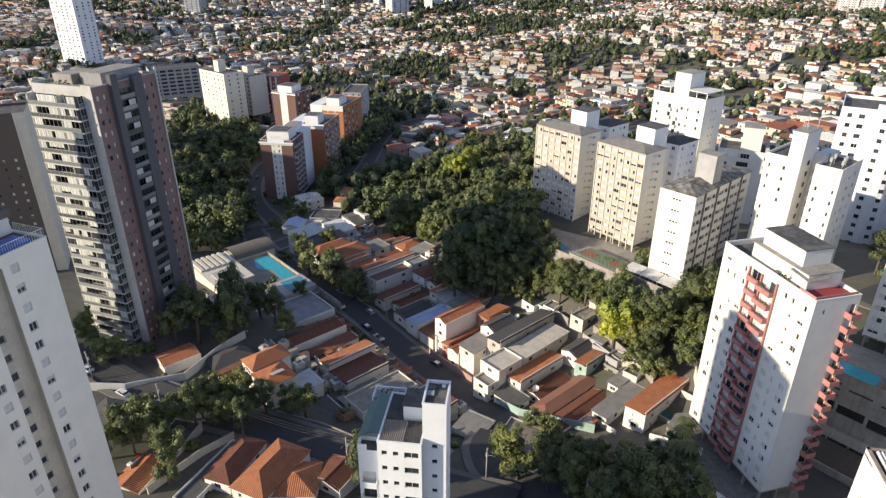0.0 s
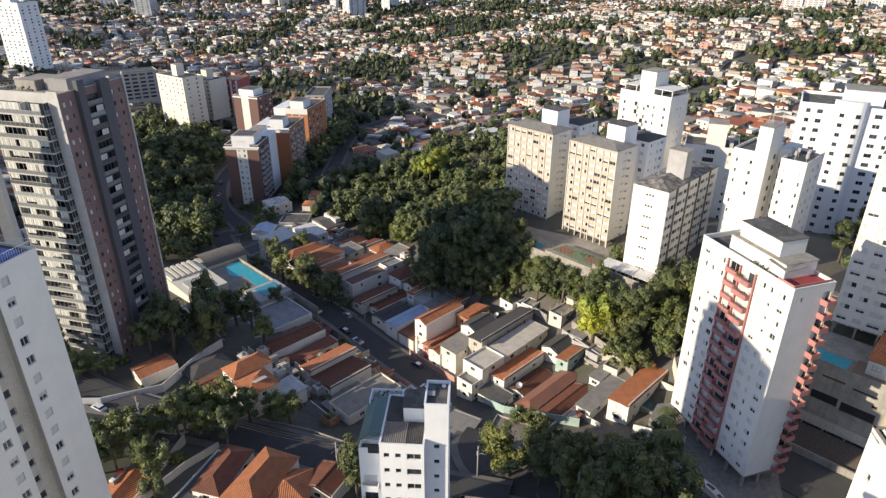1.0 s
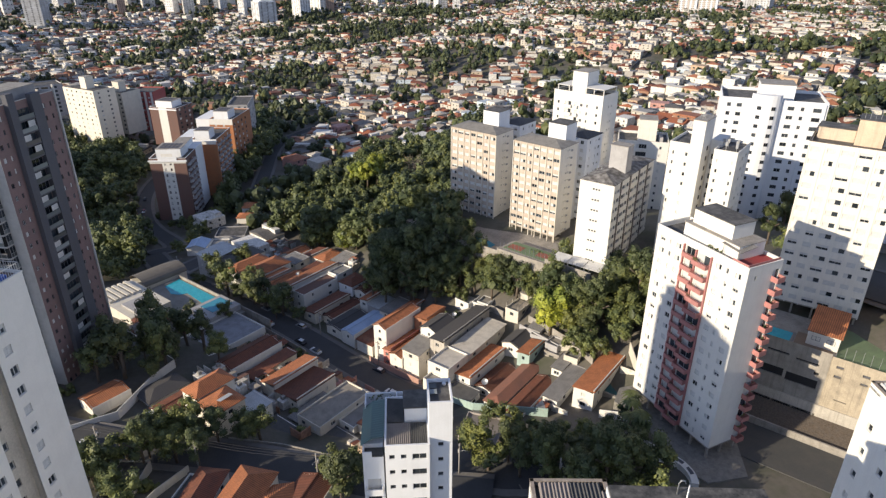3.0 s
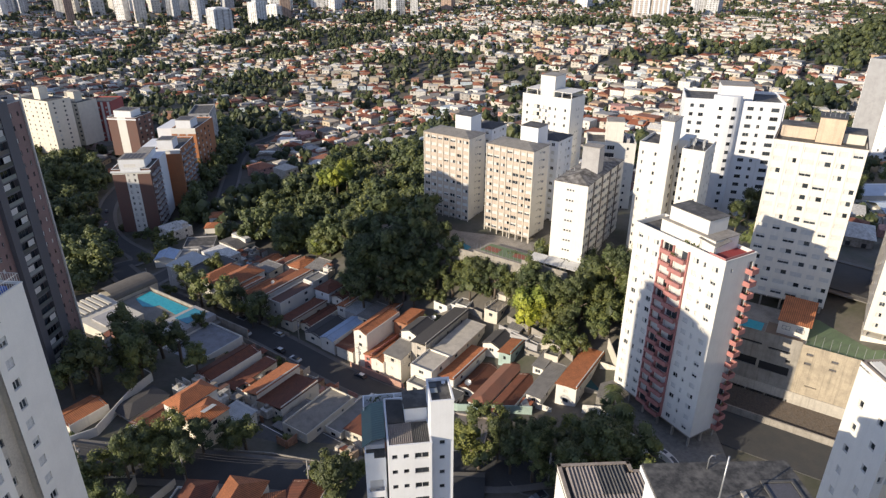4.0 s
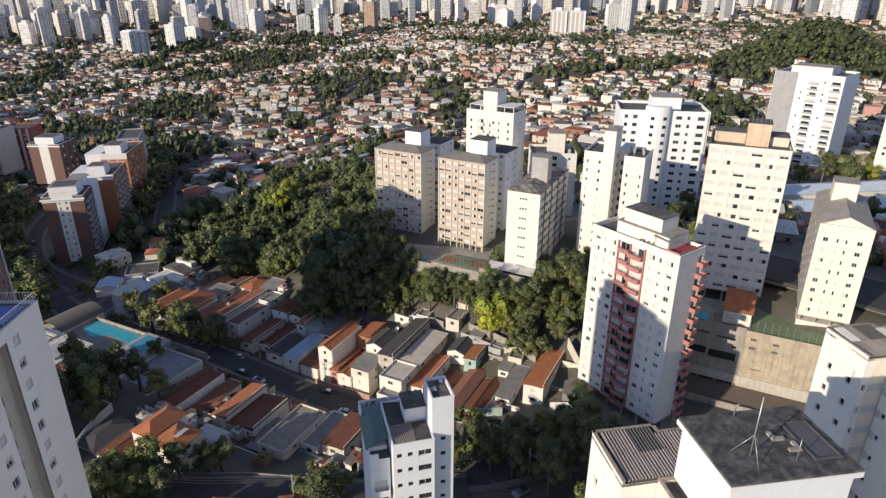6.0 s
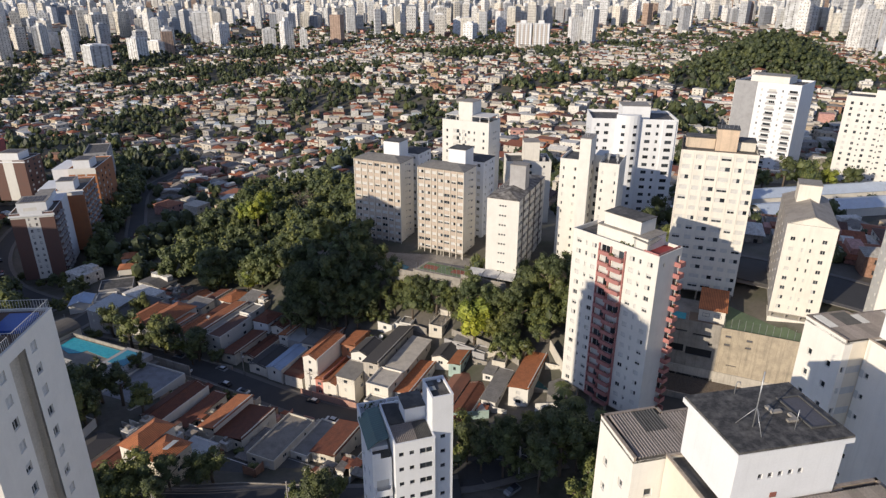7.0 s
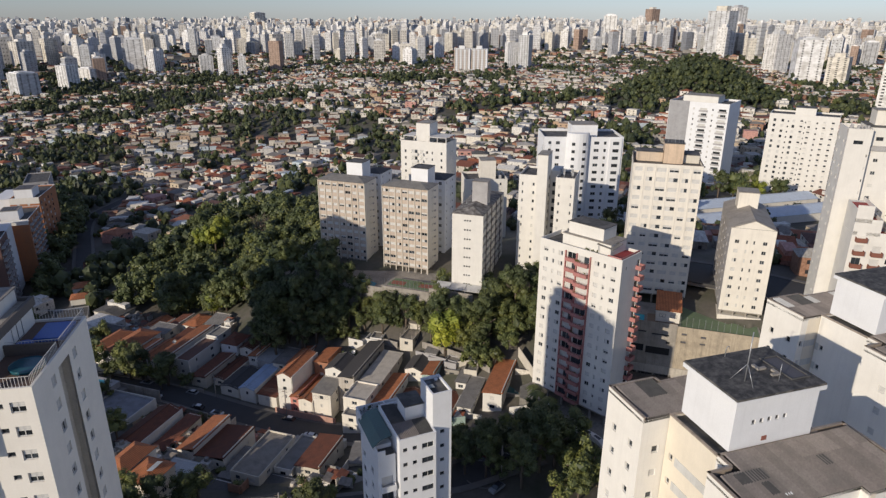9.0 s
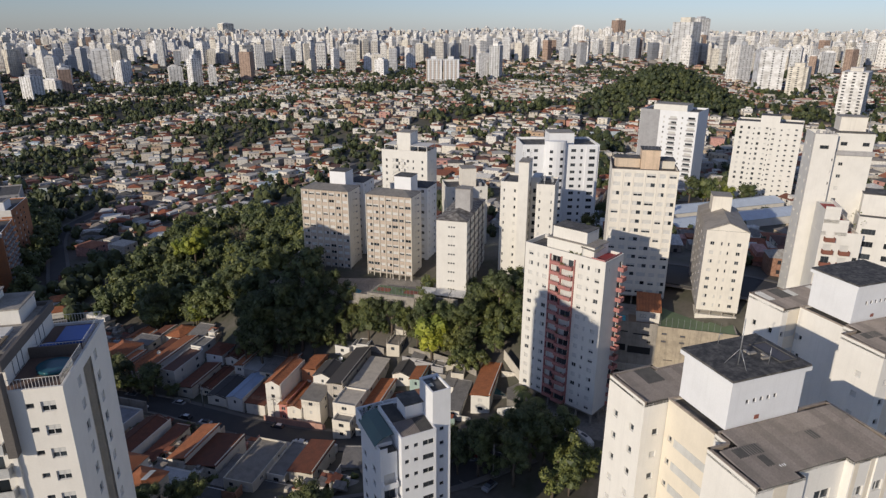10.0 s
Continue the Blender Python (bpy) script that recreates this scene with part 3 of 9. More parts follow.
def cream_slab_block():
    t = Tower("apartment_block", (58.2, 160.9), (65.1, 153.2), 30.8, 40.6, 10.5, "cream apartment block with dark window bands along its side", WHITE, seed=9)
    t.windows("front", [(4.3, 0.55), (5.15, 0.55), (6.0, 0.55)], 8, 5.6, 3.15, 0.55, (4,))
    cols = [(1.3 + 6.8 * k + c, w) for k in range(5) for c, w in ((0.0, 1.0), (1.9, 1.5), (5.6, 1.8)) if 1.3 + 6.8 * k + c + w < t.d - 0.3]
    t.windows("right", cols, 9, 4.6, 2.82, 1.2, (0, 0, 2, 3, 4, 4))
    t.close(parapet=0.0, bottom=3.2, skins={"right": CREAM})
    t.strips("right", [4.85 + 6.8 * k for k in range(4)], 1.0, 0.14, 3.2, t.h, DARKBROWN, "dark_strip")
    for k in range(9):
        t.strips("right", [t.d / 2], t.d - 0.1, 0.09, 3.35 + 2.82 * k, 4.45 + 2.82 * k, CREAM, "spandrel")
    t.hip(1.7, 0.15, surface("patched_dark_sheet", (0.10, 0.09, 0.082), wear=0.85, scale=0.55, grain=2.5, dirt=(0.42, 0.40, 0.37), bump=0.3), label="dark patched hip roof slope")
    t.block("water_tank", 3.8, 9.0, 10.5, 14.8, t.h - 1, t.h + 8.2, GREY, "grey water tank block", CONCRETE)
    for x in (0.8, 2.2):
        part("vent_pipe", solid((x, x + 0.15, 9.2, 9.35, t.h, t.h + 1.6)), STEEL, t.root)


def stair_tower_block():
    t = Tower("apartment_block", (84, 160), (88.9, 154.3), 14, 50.5, 7, "white apartment block with a tall projecting stair shaft", WHITE, seed=12)
    t.windows("front", [(1.3, 0.5), (5.0, 0.7)], 14, 2.2, 2.9, 1.1, (0, 0, 1))
    t.windows("left", [(3, 1.2), (9, 1.2)], 14, 2.2, 2.9, 1.1)
    t.close(parapet=0.6)
    t.block("stair_shaft", 6.5, 9.9, -3.2, 5, 0, t.h + 7.6, WHITE, "white stair shaft with aerials on top", CONCRETE)
    for k in range(15):
        m = pose(9.9, 0, 0, 0, 0, 90)
        shared("shaft_window", window_mesh(1.1, 1.3, 4), t.root, m @ pose(0.9, -0.09, 1.6 + 2.9 * k))
    for k in range(7):
        x, y, hh = 6.8 + 0.45 * k, random.uniform(-2.6, 4.0), random.uniform(1.2, 3.2)
        part("aerial", solid((x, x + 0.07, y, y + 0.07, t.h + 7.75, t.h + 7.75 + hh), (x - 0.3, x + 0.4, y, y + 0.06, t.h + 7.7 + hh * 0.7, t.h + 7.76 + hh * 0.7)), STEEL, t.root)
    t.block("recess_wall", 9.95, 13.0, 4.2, 12, 0, t.h + 1.2, WHITE)
    for k in range(14):
        shared("recess_window", window_mesh(1.6, 1.5, 4), t.root, pose(10.7, 4.06, 1.6 + 2.9 * k))
    r = Tower("apartment_block", (t.m @ Vector((12.4, -0.6, 0)))[:2], (t.m @ Vector((18.6, -0.6, 0)))[:2], 13, 50.5, 7, "white apartment wing with rooftop aerials", WHITE, seed=14)
    r.windows("front", [(1.3, 0.6), (5.2, 0.5)], 14, 2.2, 2.9, 1.1, (0, 0, 1))
    r.windows("right", [(3.0, 0.6), (6.0, 1.2), (10, 1.2)], 14, 2.2, 2.9, 1.1)
    r.close(parapet=0.6)
    for k in range(9):
        x, y = random.uniform(0.5, 5.6), random.uniform(0.5, 7)
        part("aerial", solid((x, x + 0.1, y, y + 0.1, r.h - 0.6, r.h + 1.6), (x - 0.25, x + 0.35, y - 0.1, y + 0.2, r.h + 0.6, r.h + 1.7)), STEEL, r.root)


def white_tower():
    t = Tower("apartment_tower", (76, 231.5), (88.5, 215), 11.5, 51.5, 3, "bright white apartment tower with a roof terrace", WHITE, seed=21)
    t.windows("front", [(2.2, 0.8), (12.0, 1.0), (14.4, 0.6), (18.5, 0.8)], 15, 3.6, 2.85, 1.15, (0, 0, 1))
    t.balconies("front", [6.4], 3.2, 0.9, 15, 2.9, 2.85, WHITE, rail_high=0.9)
    t.balconies("front", [9.8], 1.6, 0.9, 15, 2.9, 2.85, WHITE, rail_high=0.9)
    t.windows("right", [(5.0, 0.6), (7.0, 0.6)], 15, 3.6, 2.85, 0.8, (0, 0, 1))
    t.close(parapet=1.0, bottom=0)
    t.block("top_block", 5.8, 12.0, 3.0, 11.4, t.h - 1, t.h + 7.0, WHITE, "white lift and tank block", CONCRETE)
    t.block("left_pergola", 0.5, 5.6, 1.5, 11, t.h + 1.6, t.h + 1.8, WHITE)
    t.block("right_pergola", 12.2, 20.2, 1.0, 11, t.h + 1.8, t.h + 2.0, WHITE)
    for x, y in ((0.6, 1.6), (5.3, 1.6), (12.3, 1.2), (16, 1.2), (19.9, 1.2), (19.9, 10.6)):
        part("pergola_post", solid((x, x + 0.25, y, y + 0.25, t.h - 1, t.h + 1.65)), WHITE, t.root)


def low_block_with_tank():
    t = Tower("apartment_block", (90.5, 203.5), (106, 196), 14, 38.6, 6, "small white apartment block with a beige tank tower", WHITE, seed=25)
    t.windows("front", [(3, 0.8), (14.5, 0.8)], 11, 2.0, 2.8, 1.1, (0, 0, 1))
    t.balconies("front", [8.0], 4.4, 0.9, 11, 1.4, 2.8, WHITE, rail_high=0.9)
    t.windows("right", [(4, 0.8), (9, 0.8)], 11, 2.0, 2.8, 1.1, (0, 0, 1))
    t.close(parapet=0.8)
    t.block("water_tank", 6.6, 12.6, 1.6, 9, t.h - 0.8, t.h + 7.2, CREAM, "beige water tank tower", CONCRETE)
    for k in range(3):
        part("roof_tank", solid((14.0, 15.2, 3 + 3 * k, 4.6 + 3 * k, t.h - 0.8, t.h + 0.9)), GREY, t.root)


def blue_white_tower():
    t = Tower("apartment_tower", (120.5, 192), (147.6, 175.2), 20, 55, 6, "cool white apartment tower with wide dark windows", COOL, seed=31)
    w = t.w
    t.windows("front", [(2.4, 1.2), (5.6, 1.6), (21.2, 2.0), (24.6, 1.0), (28.6, 2.2)], 15, 4.0, 3.0, 1.25, (4, 4, 0))
    t.windows("right", [(4, 2.0), (10, 1.6), (16, 2.0)], 15, 4.0, 3.0, 1.25, (4, 4, 0))
    t.close(parapet=0.9, skins={})
    bm = bmesh.new()
    prism_round = [(9.0 + 4.6 - 4.6 * math.cos(math.pi * k / 10), -3.0 * math.sin(math.pi * k / 10)) for k in range(11)]
    low, top = ([bm.verts.new((x, y, z)) for x, y in prism_round] for z in (0, t.h + 1.8))
    for k in range(10):
        bm.faces.new((low[k], low[k + 1], top[k + 1], top[k]))
    bm.faces.new(top)
    part("bay", bm, COOL, t.root, "round projecting white bay")
    for a in (62, 118):
        q = math.radians(a)
        for k in range(15):
            shared("bay_window", window_mesh(1.3, 1.2, 4), t.root, pose(13.6 - 4.6 * math.cos(q), -3.0 * math.sin(q) - 0.06, 4.0 + 3.0 * k, 0, 0, (a - 90) * 0.62) @ pose(-0.65, 0, 0))
    t.block("right_bay", 26.4, 31.2, -0.5, 0.0, 0, t.h - 0.4, COOL)
    for k in range(15):
        shared("bay_window", window_mesh(2.4, 1.3, 4), t.root, pose(27.6, -0.6, 4.0 + 3.0 * k))
    t.block("penthouse", 11.5, 22, 4, 14, t.h - 0.9, t.h + 4.2, COOL, "white rooftop tank block", CONCRETE)


def tall_cream_tower():
    t = Tower("apartment_tower", (92.7, 118.8), (105.8, 105.3), 19, 61.4, 19, "tall cream apartment tower with paired wide windows", CREAM, seed=37)
    t.windows("front", [(1.65, 2.0), (4.7, 1.7), (7.9, 2.5), (11.25, 2.5), (14.4, 1.7), (17.3, 2.0)], 14, 3.7, 2.8, 1.2, (1, 1, 3, 3, 2))
    t.windows("right", [(5, 1.2), (11, 1.2), (16, 1.2)], 14, 3.7, 2.8, 1.2)
    t.close(parapet=0.7, bottom=2.8, skins={"right": surface("peach_paint", (0.60, 0.36, 0.19), streak=0.4)}, cap=DARKBROWN)
    t.strips("front", [0.15, 3.2, 6.2, 9.6, 12.9, 15.9, t.w - 0.15], 0.22, 0.12, 2.5, t.h - 0.4, CREAM)
    t.block("tank_block", 8.3, 13.6, 4.5, 11, t.h - 0.7, t.h + 5.0, surface("pale_peach_paint", (0.68, 0.52, 0.38), streak=0.5), "peach water tank block", DARKROOF)
    t.block("roof_room", 0.8, 8.2, 6.5, 12, t.h - 0.7, t.h + 2.0, surface("faded_peach_paint", (0.62, 0.50, 0.38), streak=0.6), lid=DARKROOF)
    t.block("roof_room_right", 13.8, 18.2, 6.5, 13, t.h - 0.7, t.h + 1.6, BEIGE, lid=DARKROOF)
    for k in range(5):
        part("aerial", solid((9.0 + k, 9.06 + k, 6, 6.06, t.h + 5.1, t.h + 6.4 + 0.3 * k)), STEEL, t.root)


def small_cream_tower():
    t = Tower("apartment_tower", (105.8, 93.9), (113.2, 85.4), 27, 46.8, 20.7, "narrow cream apartment tower with a grey gabled roof", CREAM, seed=41)
    t.windows("front", [(1.9, 1.1), (4.4, 0.45), (6.2, 0.45), (8.9, 1.1)], 8, 3.0, 2.68, 1.05, (0, 0, 1, 3))
    for face in ("right", "left"):
        t.windows(face, [(4, 1.2), (10, 1.2), (16, 1.2), (22, 1.2)], 8, 3.0, 2.68, 1.05)
    t.close(parapet=0.0, bottom=1.75, skins={"left": GREY}, down=0.0)
    part("plinth", solid((0.0, t.w, 0.0, t.d, -21, 0.25)), CREAM, t.root, "pale plinth under the open ground floor")
    t.hip(2.4, 0.1, surface("weathered_beige_roof", (0.36, 0.33, 0.295), wear=0.4, scale=0.4), gable=True, label="grey gabled sheet roof")
    t.block("tank_tower", 2.6, 8.0, 16, 22, t.h, t.h + 6.0, CREAM, "cream tank tower", CONCRETE)


def grey_tower():
    t = Tower("apartment_tower", (270, 257.5), (283, 226), 26, 54, 0, "grey and white apartment tower with recessed balconies", COOL, seed=44)
    t.balconies("front", [20.0], 5.0, 0.5, 16, 3.0, 3.05, GREY, rail_high=1.0)
    t.balconies("front", [30.6], 5.0, 0.5, 16, 3.0, 3.05, GREY, rail_high=1.0)
    t.windows("front", [(4.0, 1.2), (14.6, 0.9), (25.3, 0.9)], 16, 3.9, 3.05, 1.2, (0, 0, 1))
    t.balconies("left", [5, 12], 5.0, 0.8, 16, 3.0, 3.05, GREY)
    t.close(parapet=1.0, skins={})
    t.strips("front", [6.0], 11.5, 0.35, 0, t.h + 0.3, surface("mid_grey_panel", (0.36, 0.36, 0.37), streak=0.2), "grey_panel")
    t.block("roof_block", 6, 26, 6, 20, t.h - 1, t.h + 3.0, WHITE, lid=CONCRETE)


def cream_balcony_tower():
    t = Tower("apartment_tower", (299.5, 211.5), (315.5, 181), 18, 50, 1, "cream apartment tower with rows of small balconies", WHITE, seed=47)
    cols = [3.0, 7.0, 12.5, 16.4, 20.2, 27.5, 31.5]
    t.windows("front", [(c, 1.3) for c in cols], 15, 3.4, 2.95, 1.5, (4, 4, 0, 1))
    t.windows("front", [(9.8, 0.7), (18.3, 0.5), (24.0, 0.8)], 15, 3.4, 2.95, 0.9, (4,))
    t.windows("right", [(4, 1.2), (9, 1.2), (14, 1.2)], 15, 3.4, 2.95, 1.3)
    t.close(parapet=0.8, skins={})
    t.block("roof_block", 12.5, 22.5, 0.5, 10, t.h - 0.8, t.h + 3.8, WHITE, "white rooftop block", DARKROOF)
    bm = bmesh.new()
    ring_open(bm, 1.7, 0.45, 0.08, 0, 0.8)
    me = mesh_of(bm, "balustrade", WHITE)
    for k in range(15):
        for c in (16.4, 20.2, 27.5, 31.5):
            shared("balustrade", me, t.root, pose(c, 0, 3.3 + 2.95 * k))


def white_brown_balcony_tower():
    """A tall white shaft with a lower rear wing, and a stepped block with brown balconies before it."""
    t = Tower("apartment_tower", (114.5, 73.9), (117.9, 69.9), 8.7, 75.6, 14, "tall white apartment tower with small windows", WHITE, seed=51)
    t.windows("front", [(2.6, 2.0)], 1, t.h - 3.6, 3.0, 0.9, (4,))
    t.windows("front", [(4.9, 0.35)], 18, 4, 3.0, 0.7, (0, 1))
    t.windows("left", [(2.0, 0.5), (6.6, 0.5)], 19, 4, 3.0, 0.8, (0, 1))
    t.close(parapet=0.9)
    t.block("corner_gutter", -0.08, 0.1, -0.08, 0.1, 0, t.h, GREY, "grey rainwater pipe at the corner")
    for x, y in ((0.5, 1.0), (1.2, 3.0), (2.2, 1.6), (3.4, 4.0), (4.4, 2.2)):
        part("roof_vent", solid((x, x + 0.5, y, y + 0.5, t.h - 0.9, t.h + 0.6)), GREY, t.root)
    r = Tower("apartment_wing", (t.m @ Vector((t.w + 0.02, 2.2, 0)))[:2], (t.m @ Vector((t.w + 9.0, 2.2, 0)))[:2], 11, 71.4, 14, "white rear wing of a tall apartment tower", WHITE, seed=52)
    r.windows("front", [(2.3, 1.0)], 17, 4, 3.1, 0.9, (0, 4, 1))
    r.close(parapet=0.3, cap=GREY)
    r.block("ledge", -0.1, r.w + 0.3, -0.5, 0.02, r.h - 1.0, r.h - 0.1, GREY, "grey concrete ledge below the top storey")
    top = r.block("top_storey", 0.05, r.w - 0.1, 0.5, 10, r.h - 0.2, r.h + 4.4, WHITE, "white top storey", DARKROOF)
    for x in (1.5, 6.4):
        shared("top_window", window_mesh(1.5, 0.9, 4), r.root, pose(x, 0.41, r.h + 1.3))
    r.block("water_tank", 1.4, 7.4, 3.5, 8.5, r.h + 4.55, r.h + 8.0, CREAM, "cream rooftop water tank", CONCRETE)
    for k in range(6):
        x, y, q = 7.6 + 0.25 * (k % 3), 2.0 + 1.1 * k, 2.2 + 0.7 * (k % 4)
        part("aerial", solid((x, x + 0.07, y, y + 0.07, r.h + 4.5, r.h + 4.5 + q), (x - 0.4, x + 0.4, y, y + 0.05, r.h + 4.0 + q, r.h + 4.06 + q)), STEEL, r.root)
    brown = surface("brown_balcony_paint", (0.24, 0.085, 0.055), streak=0.3)
    s = Tower("apartment_block", (108.8, 65.1), (114.7, 58.2), 9.0, 52.6, 14, "white stepped block with brown terrace balconies", WHITE, seed=53)
    n = 3.2
    s.balconies("front", [1.9], 2.3, 1.3, 12, 2.2, n, brown, slab=brown, rail_high=0.9)
    s.balconies("front", [5.6], 2.3, 1.3, 11, 2.2, n, brown, slab=brown, rail_high=0.9)
    s.windows("front", [(8.3, 1.0)], 10, 3.4, n, 1.2, (4, 0))
    s.close(parapet=0.9, roof=REDFLOOR)
    for k, (x0, x1) in enumerate(((0.0, 5.6), (0.0, 3.4))):
        z = s.h + n * k
        s.block("stepped_storey", x0, x1, 0.0, 8.9 - 0.02 * k, z - (0.12 if k else -0.1), z + n - 0.12, WHITE, "white stepped storey with a terrace")
        s.block("terrace_floor", x0 + 0.2, x1 - 0.2, 0.2, 6.5, z + n - 0.12, z + n - 0.06, REDFLOOR, "red tiled terrace floor")
        part("terrace_wall", solid((x1 - 0.2, x1, 0.0, 8.8, z + n - 0.1, z + n + 0.8), (x0, x1 - 0.2, 0.0, 0.2, z + n - 0.1, z + n + 0.8)), WHITE, s.root)
    bm = bmesh.new()
    for k in range(60):
        leaf_tuft(bm, (s.rnd.uniform(0.4, 9.0), s.rnd.uniform(0.4, 1.2), s.h + n * 2 * max(0.0, 1 - s.rnd.random() * 1.3) - 0.1), 0.4, s.rnd)
    part("terrace_plants", bm, LEAF_MID, s.root, "green plants along the terraces")
    q = Tower("apartment_block", (118.6, 61.6), (124.0, 52.6), 12, 56.5, 14, "white low block with dark flat roofs", WHITE, seed=54)
    q.windows("front", [(2.6, 3.0), (7.4, 2.0)], 12, 3.0, 3.2, 1.4, (4, 4, 5))
    q.close(parapet=0.3)
    q.block("roof_room", 0.6, 8.0, 4.0, 11, q.h - 0.3, q.h + 5.0, WHITE, "white rooftop room", DARKROOF)


# ---- the near twin towers, the white block below, and the towers at the left ----
def corrugated(parent, x0, x1, y0, y1, z, fall=0.35, along="x", material=None, pitch=0.27):
    """A corrugated roof sheet with real waves, falling a little to one side."""
    bm = bmesh.new()
    if along == "x":
        n = max(2, round((x1 - x0) / pitch))
        line = [(x0 + (x1 - x0) * k / (2 * n), 0.075 if k % 2 else -0.075) for k in range(2 * n + 1)]
        rows = [[bm.verts.new((x, y, z + dz + f)) for x, dz in line] for y, f in ((y0, 0.0), (y1, fall))]
    else:
        n = max(2, round((y1 - y0) / pitch))
        line = [(y0 + (y1 - y0) * k / (2 * n), 0.075 if k % 2 else -0.075) for k in range(2 * n + 1)]
        rows = [[bm.verts.new((x, y, z + dz + f)) for y, dz in line] for x, f in ((x1, 0.0), (x0, fall))]
    for k in range(len(line) - 1):
        bm.faces.new((rows[0][k], rows[0][k + 1], rows[1][k + 1], rows[1][k]))
    return part("roof_sheet", bm, material or SHEET, parent, "weathered corrugated fibre-cement sheet")


SHEET = surface("grey_corrugated_sheet", (0.27, 0.237, 0.217), wear=0.45, scale=0.45, grain=5, dirt=(0.12, 0.11, 0.105), bump=0.2, vary=0.16)


NEARWHITE = surface("clean_white_render", (0.80, 0.775, 0.72), streak=0.12, wear=0.08, speckle=0.04)


RIM = surface("stained_parapet_render", (0.36, 0.30, 0.245), wear=0.7, scale=0.8, grain=4, dirt=(0.10, 0.08, 0.065))


def stepped_wing(name, p0, p1, outline, top, base, label, columns, rims):
    """A wing on an outline of straight steps; columns: windows of a side, (centre, width), one a floor; rims: sides with a parapet."""
    m, width = frame_of(p0, p1, base)
    root, h, rnd = thing(name, m, label, "apartment building"), top - base, random.Random(61)
    bm, low = bmesh.new(), h - 0.38
    for k, p in enumerate(outline):
        q = outline[(k + 1) % len(outline)]
        length = math.hypot(q[0] - p[0], q[1] - p[1])
        side = pose(p[0], p[1], 0, 0, 0, math.degrees(math.atan2(q[1] - p[1], q[0] - p[0])))
        holes = []
        for f in range(21):
            for c, w in columns.get(k, ()):
                z = 1.55 + 2.8 * f
                holes.append((c - w / 2, c + w / 2, z, z + (0.85 if w < 1 else 1.15)))
                shared("window", window_mesh(w, holes[-1][3] - z, rnd.choice((0, 0, 1, 3))), root, side @ pose(c - w / 2, 0.14, z))
        wall_with_holes(bm, side, length, 0, h if k in rims else low, holes)
        if k in rims:
            rim = part("parapet", solid((-0.04, length + 0.04, -0.05, 0.24, h - 0.02, h + 0.07)), RIM, root, "weather-stained parapet cap", at=side)
            part("parapet_wall", solid((0.01, length - 0.01, 0.015, 0.2, low - 0.1, h - 0.02)), RIM, rim)
    part("wall", bm, NEARWHITE, root)
    bm = bmesh.new()
    prism(bm, outline, low - 0.25, low - 0.02)
    part("roof", bm, DARKROOF, root, "dark gutter and roof slab")
    return root


